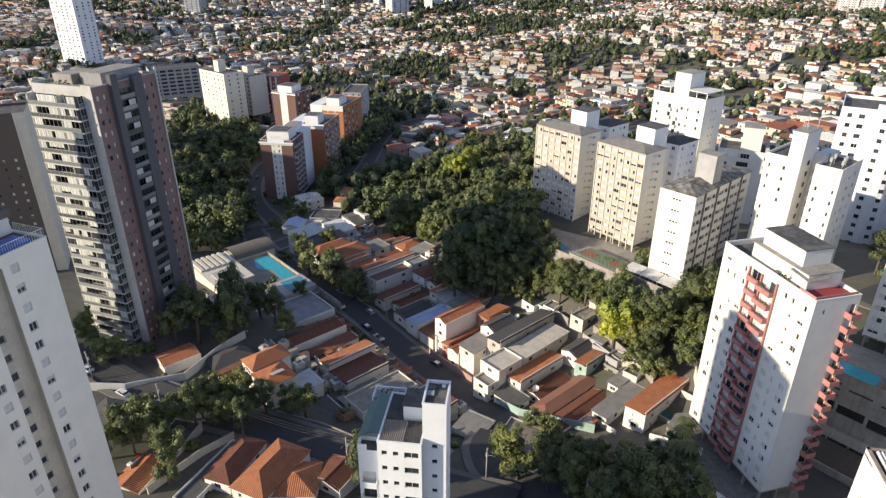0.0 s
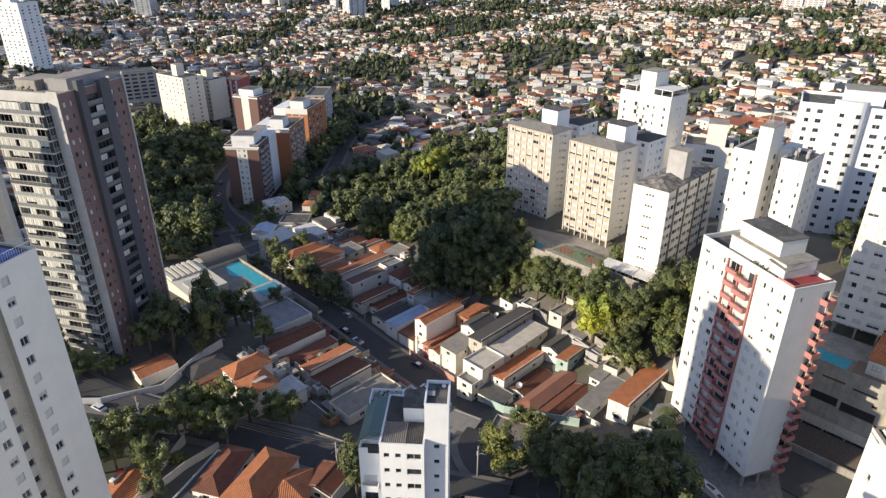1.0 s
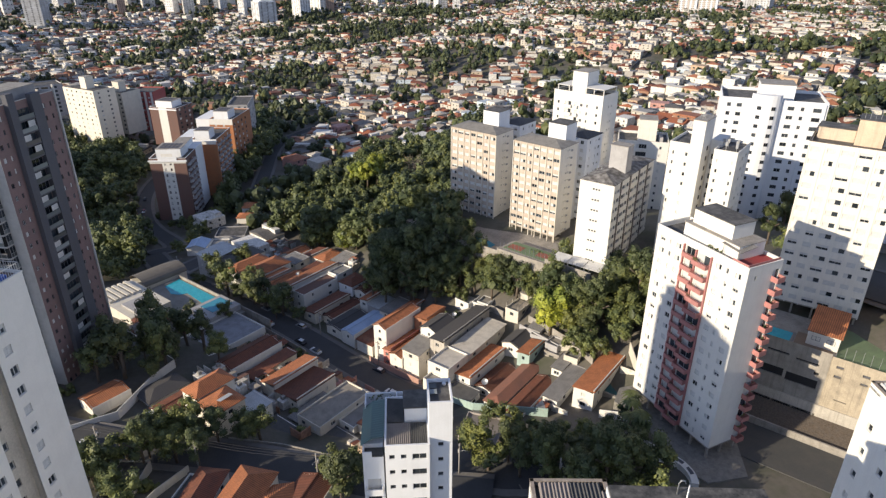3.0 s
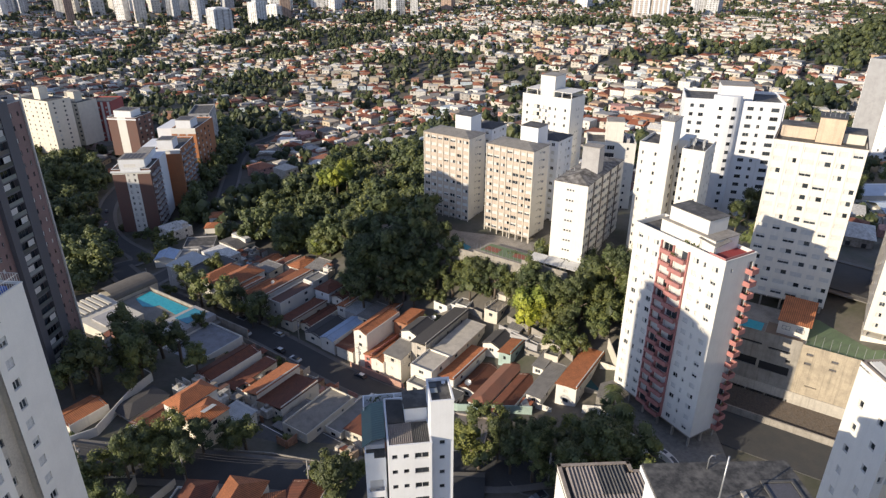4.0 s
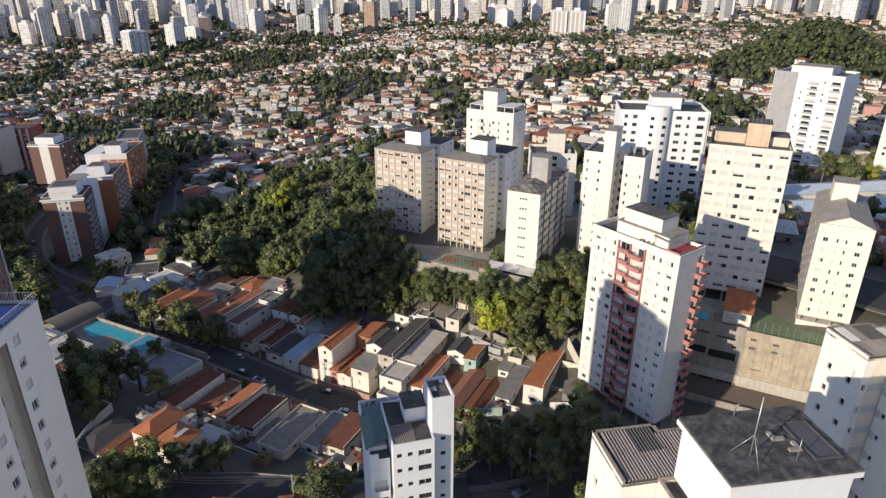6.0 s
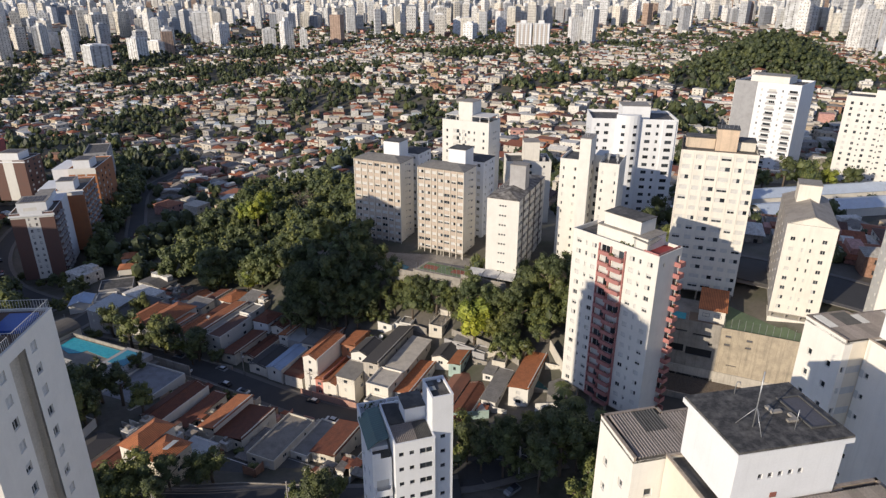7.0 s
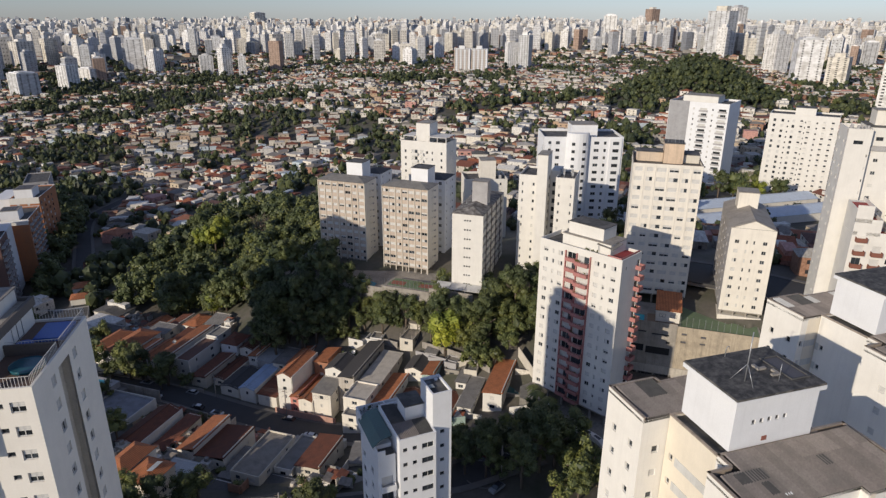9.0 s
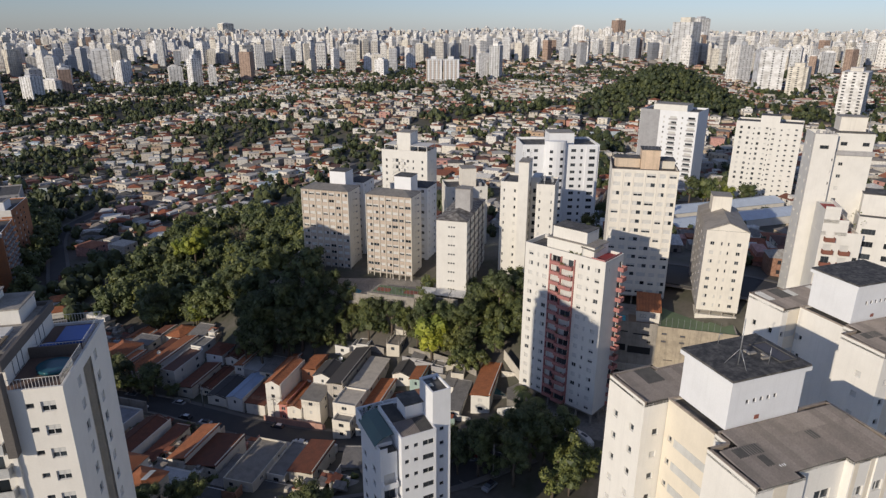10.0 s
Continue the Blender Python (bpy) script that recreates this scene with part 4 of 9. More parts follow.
def twin_tower(dx, dy, label, detail=True):
    """One of two alike: a rear and a front wing with sheet roofs, and a higher tank block between."""
    def at(x, y):
        return (x + dx, y + dy)

    h = 62.0
    root = stepped_wing("apartment_tower", at(-5.0, 13.6), at(12.0, 9.6), [(0, 0), (5.6, 0), (5.6, 0.8), (11.3, 0.8), (11.3, 0), (17.1, 0), (17.1, 7.9), (12.2, 7.9), (12.2, 7.4), (2.35, 7.4), (2.35, 5.75), (0, 5.75)], 64, 2, label, {
        0: [(1.3, 0.8), (4.3, 1.1)], 2: [(1.5, 0.7), (3.6, 2.0)], 4: [(1.4, 1.2), (3.9, 1.2)], 5: [(2.2, 1.2), (5.6, 0.8)], 11: [(3.15, 0.8)]}, rims=(5, 6, 7, 8, 9, 10, 11))
    part("yellow_panel", solid((2.0, 3.6, -0.02, 0.02, 0, h - 0.5)), YELLOW, root)
    for x in (11.45, 13.45, 15.95):
        part("yellow_panel", solid((x, x + 0.55, -0.02, 0.02, 0, h - 0.5)), YELLOW, root)
    part("wall_rib", solid((13.9 + 0.2, 14.3, -0.14, 0.0, 0, h - 0.5)), NEARWHITE, root)
    n = 15
    for k in range(n):
        a, b = 0.6 + 16.0 * k / n, 0.6 + 16.0 * (k + 1) / n + 0.07
        eave = 0.68 if 5.4 < (a + b) / 2 < 11.4 else -0.1
        z = h - 0.16 + 0.012 * (k % 2)
        corrugated(root, a, b, eave, 4.95, z + 0.05 * (eave + 0.1), 0.05 * (4.95 - eave), "x")
        if b > 2.9:
            corrugated(root, max(a, 2.7), b, 4.8, 7.05, z + 0.29, 0.10, "x")
    for a, b, c, d, stuff in ((1.7, 4.5, 3.5, 4.72, DARKSHEET), (3.3, 4.1, 1.9, 3.3, DARKSHEET), (4.2, 4.95, 1.5, 1.75, COOL), (10.3, 11.2, 3.4, 4.6, DARKSHEET), (13.2, 14.0, 1.6, 2.5, SHEET)):
        corrugated(root, a, b, c, d, h - 0.10 + 0.05 * c, 0.05 * (d - c), "x", stuff)
    rear = stepped_wing("apartment_wing", at(-2.4, 27.4), at(9.4, 24.9), [(0, 0), (12.06, 0), (12.06, 5.1), (5.6, 5.1), (5.6, 6.0), (0, 6.0)], 64, 2, "white rear wing with a corrugated roof", {
        0: [(1.8 if detail else 0.5, 0.8 if detail else 0.5)], 5: [(1.6, 0.7), (4.4, 0.7)], 2: [(3, 1.2)]}, rims=(1, 2, 3, 4, 5))
    if not detail:
        part("yellow_panel", solid((1.0, 3.2, -0.02, 0.02, 0, h - 0.5)), YELLOW, rear)
    for k in range(10):
        a, b = 0.55 + 11.1 * k / 10, 0.55 + 11.1 * (k + 1) / 10 + 0.07
        back = 5.65 if (a + b) / 2 < 5.5 else 4.8
        corrugated(rear, a, b, 0.1, 3.0, h - 0.2 + 0.012 * (k % 2), 0.12, "x")
        corrugated(rear, a, b, 2.9, back, h - 0.05 + 0.012 * (k % 2), 0.11, "x", DARKSHEET if k in (2, 3) else SHEET if detail or k % 4 else PALEBAND)
    mid = Tower("apartment_wing", at(-1.0, 20.25), at(10.0, 17.75), 6.6, 63.85, 2, "pale middle wing with a column of stair windows", YELLOW if detail else NEARWHITE, seed=65)
    mid.windows("left", [(0.9, 0.55)], 21, 1.15, 2.8, 0.7, (0, 4))
    mid.windows("right", [(2.2, 1.3)], 21, 1.9, 2.8, 0.7, (4, 5))
    for k in range(21):
        if not detail:
            mid.strips("left", [0.25], 0.5, 0.03, 1.0 + 2.8 * k, 1.95 + 2.8 * k, PALEBAND, "pale_band")
            part("pale_band", solid((1.0, 2.8, -0.05, 0.0, 1.5 + 2.8 * k, 2.4 + 2.8 * k)), PALEBAND, rear)
            continue
        mid.strips("left", [4.05], 5.0, 0.04, 1.0 + 2.8 * k, 1.95 + 2.8 * k, PALEBAND, "pale_band")
    mid.close(parapet=0.25, roof=DARKROOF, cap=RIM)
    top = Tower("tank_block", at(0.1, 20.0), at(8.9, 17.9), 6.5, 69.4, 64.02, "white rooftop tank block with a dark felt roof", COOL, category="rooftop block", seed=67)
    top.windows("front", [(2.2 + 0.85 * k, 0.42) for k in range(5)], 1, 2.4, 1, 0.5, (4,))
    top.close(parapet=0.12, roof=DARKROOF, cap=CONCRETE)
    part("eave_slab", solid((-0.35, top.w + 0.35, -0.35, top.d + 0.35, top.h - 0.5, top.h - 0.07)), COOL, top.root)
    part("roof_felt", solid((-0.3, top.w + 0.3, -0.3, top.d + 0.3, top.h - 0.06, top.h + 0.13)), FELT, top.root, "weathered dark roofing felt")
    part("vent", solid((3.4, 3.95, -0.05, 0.0, 0.5, 0.95)), COURTRED, top.root)
    if detail:
        part("tank_hatch", solid((5.0, 5.9, 3.2, 3.5, top.h + 0.13, top.h + 0.32), (5.0, 5.3, 3.5, 4.1, top.h + 0.13, top.h + 0.32)), CONCRETE, top.root)
        part("tank_hatch", solid((5.5, 6.4, 2.0, 2.3, top.h + 0.13, top.h + 0.32), (6.1, 6.4, 2.3, 2.9, top.h + 0.13, top.h + 0.32)), CONCRETE, top.root)
        # Thin dark plate on the felt; its colour stands for the well's shaded depth.
        part("light_well", solid((6.9, 8.6, 1.2, 4.8, top.h + 0.1, top.h + 0.14)), DARKGREY, top.root, "dark open light well")
        bm = bmesh.new()
        ring(bm, 6.7, 8.8, 1.0, 5.0, 0.15, top.h + 0.12, top.h + 0.24)
        part("well_kerb", bm, DARKSHEET, top.root)
        mast = part("mast", tube([(2.5, 2.1, top.h + 0.1), (2.5, 2.1, top.h + 5.0)], 0.05, 8), STEEL, top.root, "thin steel lightning mast")
        for a in (0.4, 2.5, 4.6):
            part("stay", tube([(2.5 + 1.2 * math.cos(a), 2.1 + 1.2 * math.sin(a), top.h + 0.12), (2.5, 2.1, top.h + 1.9)], 0.03, 6), STEEL, mast)
        part("aerial", tube([(5.4, 1.2, top.h + 0.1), (5.4, 1.2, top.h + 1.9)], 0.035, 6), STEEL, top.root)
        part("hook_pipe", tube([(3.8, 6.2, top.h), (3.8, 6.2, top.h + 1.0), (3.9, 6.2, top.h + 1.25), (4.15, 6.2, top.h + 1.2), (4.2, 6.2, top.h + 1.0)], 0.045, 8), STEEL, top.root)


def tube(points, r, sides=6):
    """A round bar along a line of points."""
    bm = bmesh.new()
    rings = []
    pts = [Vector(p) for p in points]
    for i, p in enumerate(pts):
        way = (pts[min(i + 1, len(pts) - 1)] - pts[max(i - 1, 0)]).normalized()
        a = way.orthogonal().normalized()
        b = way.cross(a)
        rings.append([bm.verts.new(p + r * (math.cos(6.2832 * k / sides) * a + math.sin(6.2832 * k / sides) * b)) for k in range(sides)])
    for u, v in zip(rings, rings[1:]):
        for k in range(sides):
            bm.faces.new((u[k], u[(k + 1) % sides], v[(k + 1) % sides], v[k])).smooth = True
    bm.faces.new(reversed(rings[0])), bm.faces.new(rings[-1])
    return bm


def white_block():
    """The narrow white building with a green roof and a tall stair tower."""
    t = Tower("apartment_block", (-9.0, 66.9), (-2.9, 66.1), 10.5, 38.4, -2, "narrow white apartment block with mixed sheet roofs", COOL, seed=71)
    t.windows("front", [(0.95, 0.75), (2.55, 0.75)], 13, 5.05, 2.75, 0.75, (4, 4, 5))
    t.windows("front", [(4.75, 2.0)], 13, 4.8, 2.75, 1.05, (0, 4, 4))
    t.windows("back", [(2, 1.2), (4.5, 1.2)], 12, 2.2, 3.0, 1.1)
    t.close(parapet=0.3, roof=DARKROOF)
    corrugated(t.root, 0.25, 3.6, 0.25, 4.4, t.h - 0.12, 0.3, "x")
    corrugated(t.root, 3.65, 6.0, 0.25, 4.4, t.h - 0.18, 0.3, "x", DARKSHEET)
    corrugated(t.root, 0.3, 2.6, 4.9, 10.2, t.h - 0.1, 0.2, "y", DARKSHEET)
    t.block("tank_room", 2.8, 6.05, 5.0, 8.8, t.h - 0.4, t.h + 2.3, COOL, "pale blue-white tank room", DARKROOF)
    s = Tower("stair_tower", (-2.75, 67.4), (0.5, 67.0), 5.2, 44.4, -2, "white stair tower with a blue-black roof and solar panels", COOL, category="stair tower", seed=73)
    s.windows("front", [(1.65, 0.75)], 13, 5.8, 2.75, 0.72, (4,))
    s.windows("right", [(1.2, 1.4), (3.7, 1.5)], 12, 2.6, 3.0, 1.2, (0, 4))
    s.close(parapet=0.35, roof=DARKROOF)
    for k in range(2):
        part("solar_panel", solid((0.3, 1.3, 2.2 + 1.2 * k, 3.2 + 1.2 * k, s.h - 0.25, s.h - 0.15)), RAILGLASS, s.root, "pale blue solar panel")
    part("roof_hatch", tube([(2.4, 4.4, s.h - 0.35), (2.4, 4.4, s.h - 0.1)], 0.3, 10), COOL, s.root)
    g = Tower("apartment_wing", (-12.0, 68.6), (-9.1, 68.2), 9.8, 35.4, -2, "white side wing with balconies under a green sheet roof", COOL, seed=75)
    g.windows("left", [(2, 1.4), (6.5, 1.4)], 11, 2.0, 3.0, 1.2, (0, 4))
    g.balconies("front", [1.5], 2.4, 1.0, 11, 1.2, 3.0, COOL, rail_high=0.9)
    g.close(parapet=0.0, roof=DARKROOF)
    bm = bmesh.new()
    slope(bm, (1.1, 9.9, g.h + 1.9), (1.1, 1.6, g.h + 1.9), (3.0, 1.6, g.h + 2.2), (3.0, 9.9, g.h + 2.2), 0.1)
    part("roof_slope", bm, GREEN, g.root, "green metal roof")
    bm = bmesh.new()
    slope(bm, (-0.35, 9.9, g.h + 0.7), (-0.35, 1.6, g.h + 0.7), (1.1, 1.6, g.h + 1.9), (1.1, 9.9, g.h + 1.9), 0.1)
    part("roof_slope", bm, GREEN, g.root, "green metal roof")
    part("gable_wall", solid((0.1, 2.85, 1.9, 9.6, g.h, g.h + 0.7)), COOL, g.root)
    part("terrace_wall", solid((0.0, 1.3, 0.0, 0.15, g.h, g.h + 0.9), (0.0, 0.15, 0.15, 1.6, g.h, g.h + 0.9)), COOL, g.root)
    part("terrace_floor", solid((0.2, 2.85, 0.2, 1.8, g.h, g.h + 0.05)), DARKROOF, g.root)
    rear = part("rear_terrace", solid((-3.2, 0.0, 10.6, 13.4, 36.0, 37.6), (0.02, 6.0, 10.6, 13.4, 36.0, 37.6)), COOL, t.root, "walled rear terrace with planters")
    for x0, x1, y0, y1 in ((-3.2, 6.0, 13.2, 13.4), (-3.2, -3.0, 10.6, 13.2), (1.6, 1.75, 10.6, 13.2)):
        part("terrace_wall", solid((x0, x1, y0, y1, 37.6, 39.2)), COOL, rear)
    bm = bmesh.new()
    for k in range(70):
        leaf_tuft(bm, (t.rnd.uniform(-2.8, 1.4) if k % 3 else t.rnd.uniform(2.0, 5.6), t.rnd.uniform(11.8, 13.0), 37.7 + 1.6 * t.rnd.random()), 0.45, t.rnd)
    part("planting", bm, LEAF_DARK, rear, "dark green terrace plants")
    part("water_tank", tube([(3.4, 12.2, 37.6), (3.4, 12.2, 38.9)], 0.8, 14), WHITE, rear, "white plastic water tank")


FELT = surface("blotched_roof_felt", (0.052, 0.05, 0.048), wear=0.6, scale=1.1, grain=7, speckle=0.5, dirt=(0.25, 0.235, 0.215), bump=0.3)
DARKSHEET = surface("stained_corrugated_sheet", (0.10, 0.098, 0.095), wear=0.6, scale=0.8, dirt=(0.05, 0.05, 0.05), bump=0.2)


def pool_terrace_tower():
    """The near tower at the left, with a terrace and small pools on its roof."""
    t = Tower("apartment_tower", (-64.50, 59.14), (-51.89, 54.51), 14.68, 68.4, -2, "pale beige apartment tower with rooftop pools", surface("off_white_render", (0.78, 0.745, 0.68), streak=0.06, wear=0.08, speckle=0.03), seed=81)
    w, d, h = t.w, t.d, t.h
    step, floors = 2.59, 25
    sill = h - 2.5 - step * (floors - 1)
    t.windows("front", [(w - 1.5, 1.3)], floors, sill, step, 1.15, (0, 2, 3, 2))
    t.windows("front", [(w - 3.05, 0.7)], floors, sill + 0.5, step, 0.55, (4,))
    t.balconies("front", [w - 8.5], 5.6, 0.9, floors - 1, sill - 0.9, step, RAILWHITE, rail_high=1.0)
    t.windows("right", [(4.31, 1.05), (10.05, 1.05)], floors, sill, step, 1.15, (0, 1, 1, 0, 0, 2))
    m = t.side("right")[0]
    r0, r1, deep = 5.75, 8.65, 0.9
    t.holes["right"].append((r0, r1, 1.0, h - 1.3))
    t.close(parapet=0.15, roof=surface("terrace_tile", (0.16, 0.10, 0.075), wear=0.4))
    notch = surface("tan_render", (0.55, 0.50, 0.42), streak=0.2)
    bm = bmesh.new()
    wall_with_holes(bm, pose(r0, deep, 0), r1 - r0, 0.9, h - 1.2, [(0.5, 1.35, sill + step * k, sill + step * k + 1.05) for k in range(floors - 1)])
    for x in (r0 - 0.2, r1):
        box(bm, x, x + 0.2, 0.03, deep + 0.2, 0.9, h - 1.2)
    box(bm, r0 - 0.2, r1 + 0.2, 0.03, deep + 0.2, h - 1.3, h - 1.2)
    part("recess", bm, notch, t.root, "tan recess with small bathroom windows", at=m)
    for k in range(floors - 1):
        shared("bath_window", window_mesh(0.85, 1.05, (0, 4, 0)[k % 3]), t.root, m @ pose(r0 + 0.5, deep + 0.12, sill + step * k))
    t.strips("front", [w - 5.2], 0.4, 0.3, 0, h - 3.0, t.wall, "fin")
    dark = surface("dark_taupe_render", (0.13, 0.115, 0.105), streak=0.2)
    t.block("penthouse", 0.5, w - 5.0, 1.4, d - 0.4, h - 0.1, h + 2.0, t.wall, "off-white penthouse storey")
    bm = bmesh.new()
    ring(bm, 0.1, w - 4.7, 0.2, d - 0.1, 0.35, h + 2.0, h + 3.0)
    part("fascia", bm, dark, t.root, "dark taupe roof fascia")
    t.block("penthouse_roof", 0.44, w - 5.04, 0.54, d - 0.44, h + 2.01, h + 2.6, CONCRETE, "pale concrete roof slab")
    t.block("roof_slab", 0.6, w - 6.5, 6.2, 8.4, h + 2.6, h + 2.9, WHITE, "white roof slab")
    t.block("dark_felt", 0.6, w - 5.4, 1.0, 2.6, h + 2.6, h + 2.7, DARKROOF)
    for k in range(2):
        shared("terrace_door", window_mesh(2.4, 2.0, 4), t.root, t.side("right")[0] @ pose(3.0 + 6.0 * k, 4.96, h))
    t.strips("front", [w - 5.0], 0.8, 0.95, h - 6.5, h + 2.0, dark, "dark_frame")
    t.block("stair_head", w - 9.0, w - 6.2, 9.6, d - 0.6, h + 2.6, h + 4.2, WHITE, "white rooftop stair head", CONCRETE)
    t.block("far_block", 1.0, 4.5, 9.0, d - 1.0, h + 2.6, h + 5.2, WHITE, lid=CONCRETE)
    part("pergola", solid(*[(0.8 + 0.9 * k, 1.1 + 0.9 * k, 2.8, 5.9, h + 2.85, h + 3.05) for k in range(8)]), surface("weathered_timber", (0.22, 0.17, 0.11), grain=9), t.root)
    t.block("divider", w - 5.0, w - 0.2, 6.8, 7.05, h - 0.15, h + 1.0, DARKBROWN, "planted divider between terraces")
    railing("railing", t.root, [(w - 4.9, 0.1), (w - 0.1, 0.1), (w - 0.1, 6.6)], h, 1.15)
    railing("railing", t.root, [(w - 5.0, 7.3), (w - 0.1, 7.3), (w - 0.1, d - 0.1), (w - 4.9, d - 0.1)], h, 1.15)
    part("hot_tub", tube([(w - 1.9, 4.2, h - 0.1), (w - 1.9, 4.2, h + 0.25)], 1.6, 24), SHADEDPOOL, t.root, "small round rooftop pool")
    part("pool", solid((w - 3.4, w - 0.5, 9.4, 13.2, h - 0.1, h + 0.3)), BLUETUB, t.root, "blue rooftop plunge pool")
    part("tub", tube([(w - 3.8, 8.5, h - 0.1), (w - 3.8, 8.5, h + 0.35)], 0.8, 18), BLUETUB, t.root)


PALEBAND = surface("stained_grey_band", (0.58, 0.58, 0.56), streak=0.3, wear=0.2, speckle=0.06)
# Darker copy of the pool water, with shade put into its colour.
SHADEDPOOL = surface("shaded_pool_water", (0.02, 0.10, 0.13), rough=0.08, wear=0.1)
BLIND = surface("cream_fabric_blind", (0.64, 0.63, 0.58), wear=0.1, speckle=0.05, vary=0.12)
RAILWHITE = surface("white_bar_rail", (0.55, 0.55, 0.53), streak=0.2)


def grey_brown_tower():
    """The tall tower at the left: a front of glazed balconies, a side with brown brick stacks."""
    t = Tower("apartment_tower", (-101.14, 158.25), (-83.35, 152.10), 21.5, 68.3, -7, "tall grey tower with glazed balconies and brown stacks", surface("pale_grey_render", (0.52, 0.50, 0.47), streak=0.12, speckle=0.06), seed=91)
    w, h = t.w, t.h
    step = 2.98
    m, length = t.side("front")
    bm = bmesh.new()
    box(bm, 0, w - 3.0, -2.2, 0.02, -0.25, 0.1)
    slab = mesh_of(bm, "slab", t.wall)
    bm = bmesh.new()
    box(bm, 0.05, w - 3.65, -2.15, -2.1, 0.1, 1.05)
    box(bm, w - 3.1, w - 3.05, -1.6, 0.0, 0.1, 1.05)
    rail = mesh_of(bm, "glass_rail", RAILGLASS)
    ending = mesh_of(solid((w - 3.1, w - 3.06, -1.6, -0.05, 1.05, 2.73)), "end_glass", PANE)
    corner = bmesh.new()
    arc = [(w - 3.65 + 0.55 * math.sin(a), -1.6 - 0.55 * math.cos(a)) for a in (0.0, 0.4, 0.8, 1.2, 1.57)]
    for (xa, ya), (xb, yb) in zip(arc, arc[1:]):
        quad(corner, (xa, ya, 0.1), (xb, yb, 0.1), (xb, yb, 2.73), (xa, ya, 2.73))
    corner = mesh_of(corner, "corner_glass", PANE)
    bm = bmesh.new()
    x = 0.05
    while x < w - 3.6:
        box(bm, x, x + 0.05, -2.19, -2.1, 0.1, 2.73)
        x += 1.35
    box(bm, 0.05, w - 3.65, -2.2, -2.09, 1.0, 1.08)
    box(bm, w - 3.12, w - 3.04, -1.62, 0.0, 1.0, 1.08)
    for y in (-1.62, -0.8):
        box(bm, w - 3.12, w - 3.04, y, y + 0.06, 0.1, 2.73)
    mullions = mesh_of(bm, "mullions", GREY)
    blinds = [mesh_of(solid((0.02, 0.97, -1.95, -1.9, z, 2.7)), "blind", BLIND) for z in (0.15, 0.9, 1.0, 1.5)]
    fin = mesh_of(solid((0, 0.3, -2.0, 0, 0.1, 2.6)), "divider", BEIGE)
    for k in range(24):
        z = 2.0 + step * k
        b = shared("balcony", slab, t.root, pose(0, 0, z))
        shared("glass_rail", rail, b, pose(0, 0, 0))
        shared("mullions", mullions, b, pose(0, 0, 0))
        shared("end_glass", ending, b, pose(0, 0, 0)), shared("corner_glass", corner, b, pose(0, 0, 0))
        for x in (0.0, 9.2):
            shared("divider", fin, b, pose(x, 0, 0))
        for x0, x1 in ((0.4, 3.2), (3.2, 6.1), (6.1, 9.0), (9.6, 12.4), (12.4, w - 3.7)):
            if t.rnd.random() < 0.66:
                s = shared("blind", t.rnd.choice(blinds), b, pose(x0, 0, 0))
                s.scale = ((x1 - x0) * t.rnd.choice((1.0, 1.0, 0.62)), 1, 1)
        t.holes["front"].append((0.6, 8.8, z + 0.12, z + 2.4))
        t.holes["front"].append((9.8, w - 3.4, z + 0.12, z + 2.4))
        shared("balcony_door", window_mesh(8.2, 2.28, 4), t.root, pose(0.6, 0.14, z + 0.12))
        shared("balcony_door", window_mesh(w - 13.2, 2.28, 4), t.root, pose(9.8, 0.14, z + 0.12))
    t.windows("right", [(1.4, 0.9), (3.4, 0.6), (17.0, 0.7), (19.4, 0.6)], 24, 3.4, step, 1.15, (4, 0, 5, 1))
    t.close(parapet=0.6, roof=CONCRETE, skins={"right": surface("pinkish_brown_tile", (0.245, 0.16, 0.15), streak=0.15, grain=9)})
    mr = t.side("right")[0]
    t.strips("front", [w - 1.45], 2.9, 0.12, 0, h + 0.5, t.wall, "corner_pier")
    for x0, x1, proud, mat, name, top in ((5.1, 7.2, 1.2, DARKGREY, "dark_pier", 2.2), (12.2, 15.3, 1.2, DARKGREY, "dark_pier", 1.0), (21.0, 21.48, 0.4, t.wall, "corner_fin", 1.5)):
        part(name, solid((x0, x1, -proud, 0.02, 0, h + top)), mat, t.root, at=mr)
    bm = bmesh.new()
    box(bm, 7.2, 12.2, -1.1, 0.02, -0.3, 0.0)
    s2 = mesh_of(bm, "slab", DARKGREY)
    g2 = mesh_of(solid((7.25, 12.15, -1.05, -1.0, 0.0, 1.0)), "glass_rail", RAILGLASS)
    c2 = mesh_of(solid((7.4, 9.6, -0.9, -0.86, 1.0, 2.4)), "blind", SHUTTER)
    for k in range(24):
        b = shared("balcony", s2, t.root, mr @ pose(0, 0, 2.6 + step * k))
        shared("glass_rail", g2, b, pose(0, 0, 0))
        if t.rnd.random() < 0.55:
            shared("blind", c2, b, pose(t.rnd.choice((0, 2.4)), 0, 0))
        shared("balcony_door", window_mesh(4.6, 2.2, 4), t.root, mr @ pose(7.4, -0.12, 2.7 + step * k))
    t.block("roof_block", w - 8.5, w - 2.0, 5.5, 18, h - 0.6, h + 2.2, surface("mid_grey_render", (0.30, 0.29, 0.29), streak=0.2), "grey rooftop plant rooms", CONCRETE)
    t.block("roof_pool_house", 3, 9, 4, 12, h - 0.6, h + 1.8, CONCRETE)
    bm = bmesh.new()
    for k in range(40):
        leaf_tuft(bm, (random.uniform(2, w - 8), random.uniform(0.5, 2.8), h + random.random() * 0.6), 0.55)
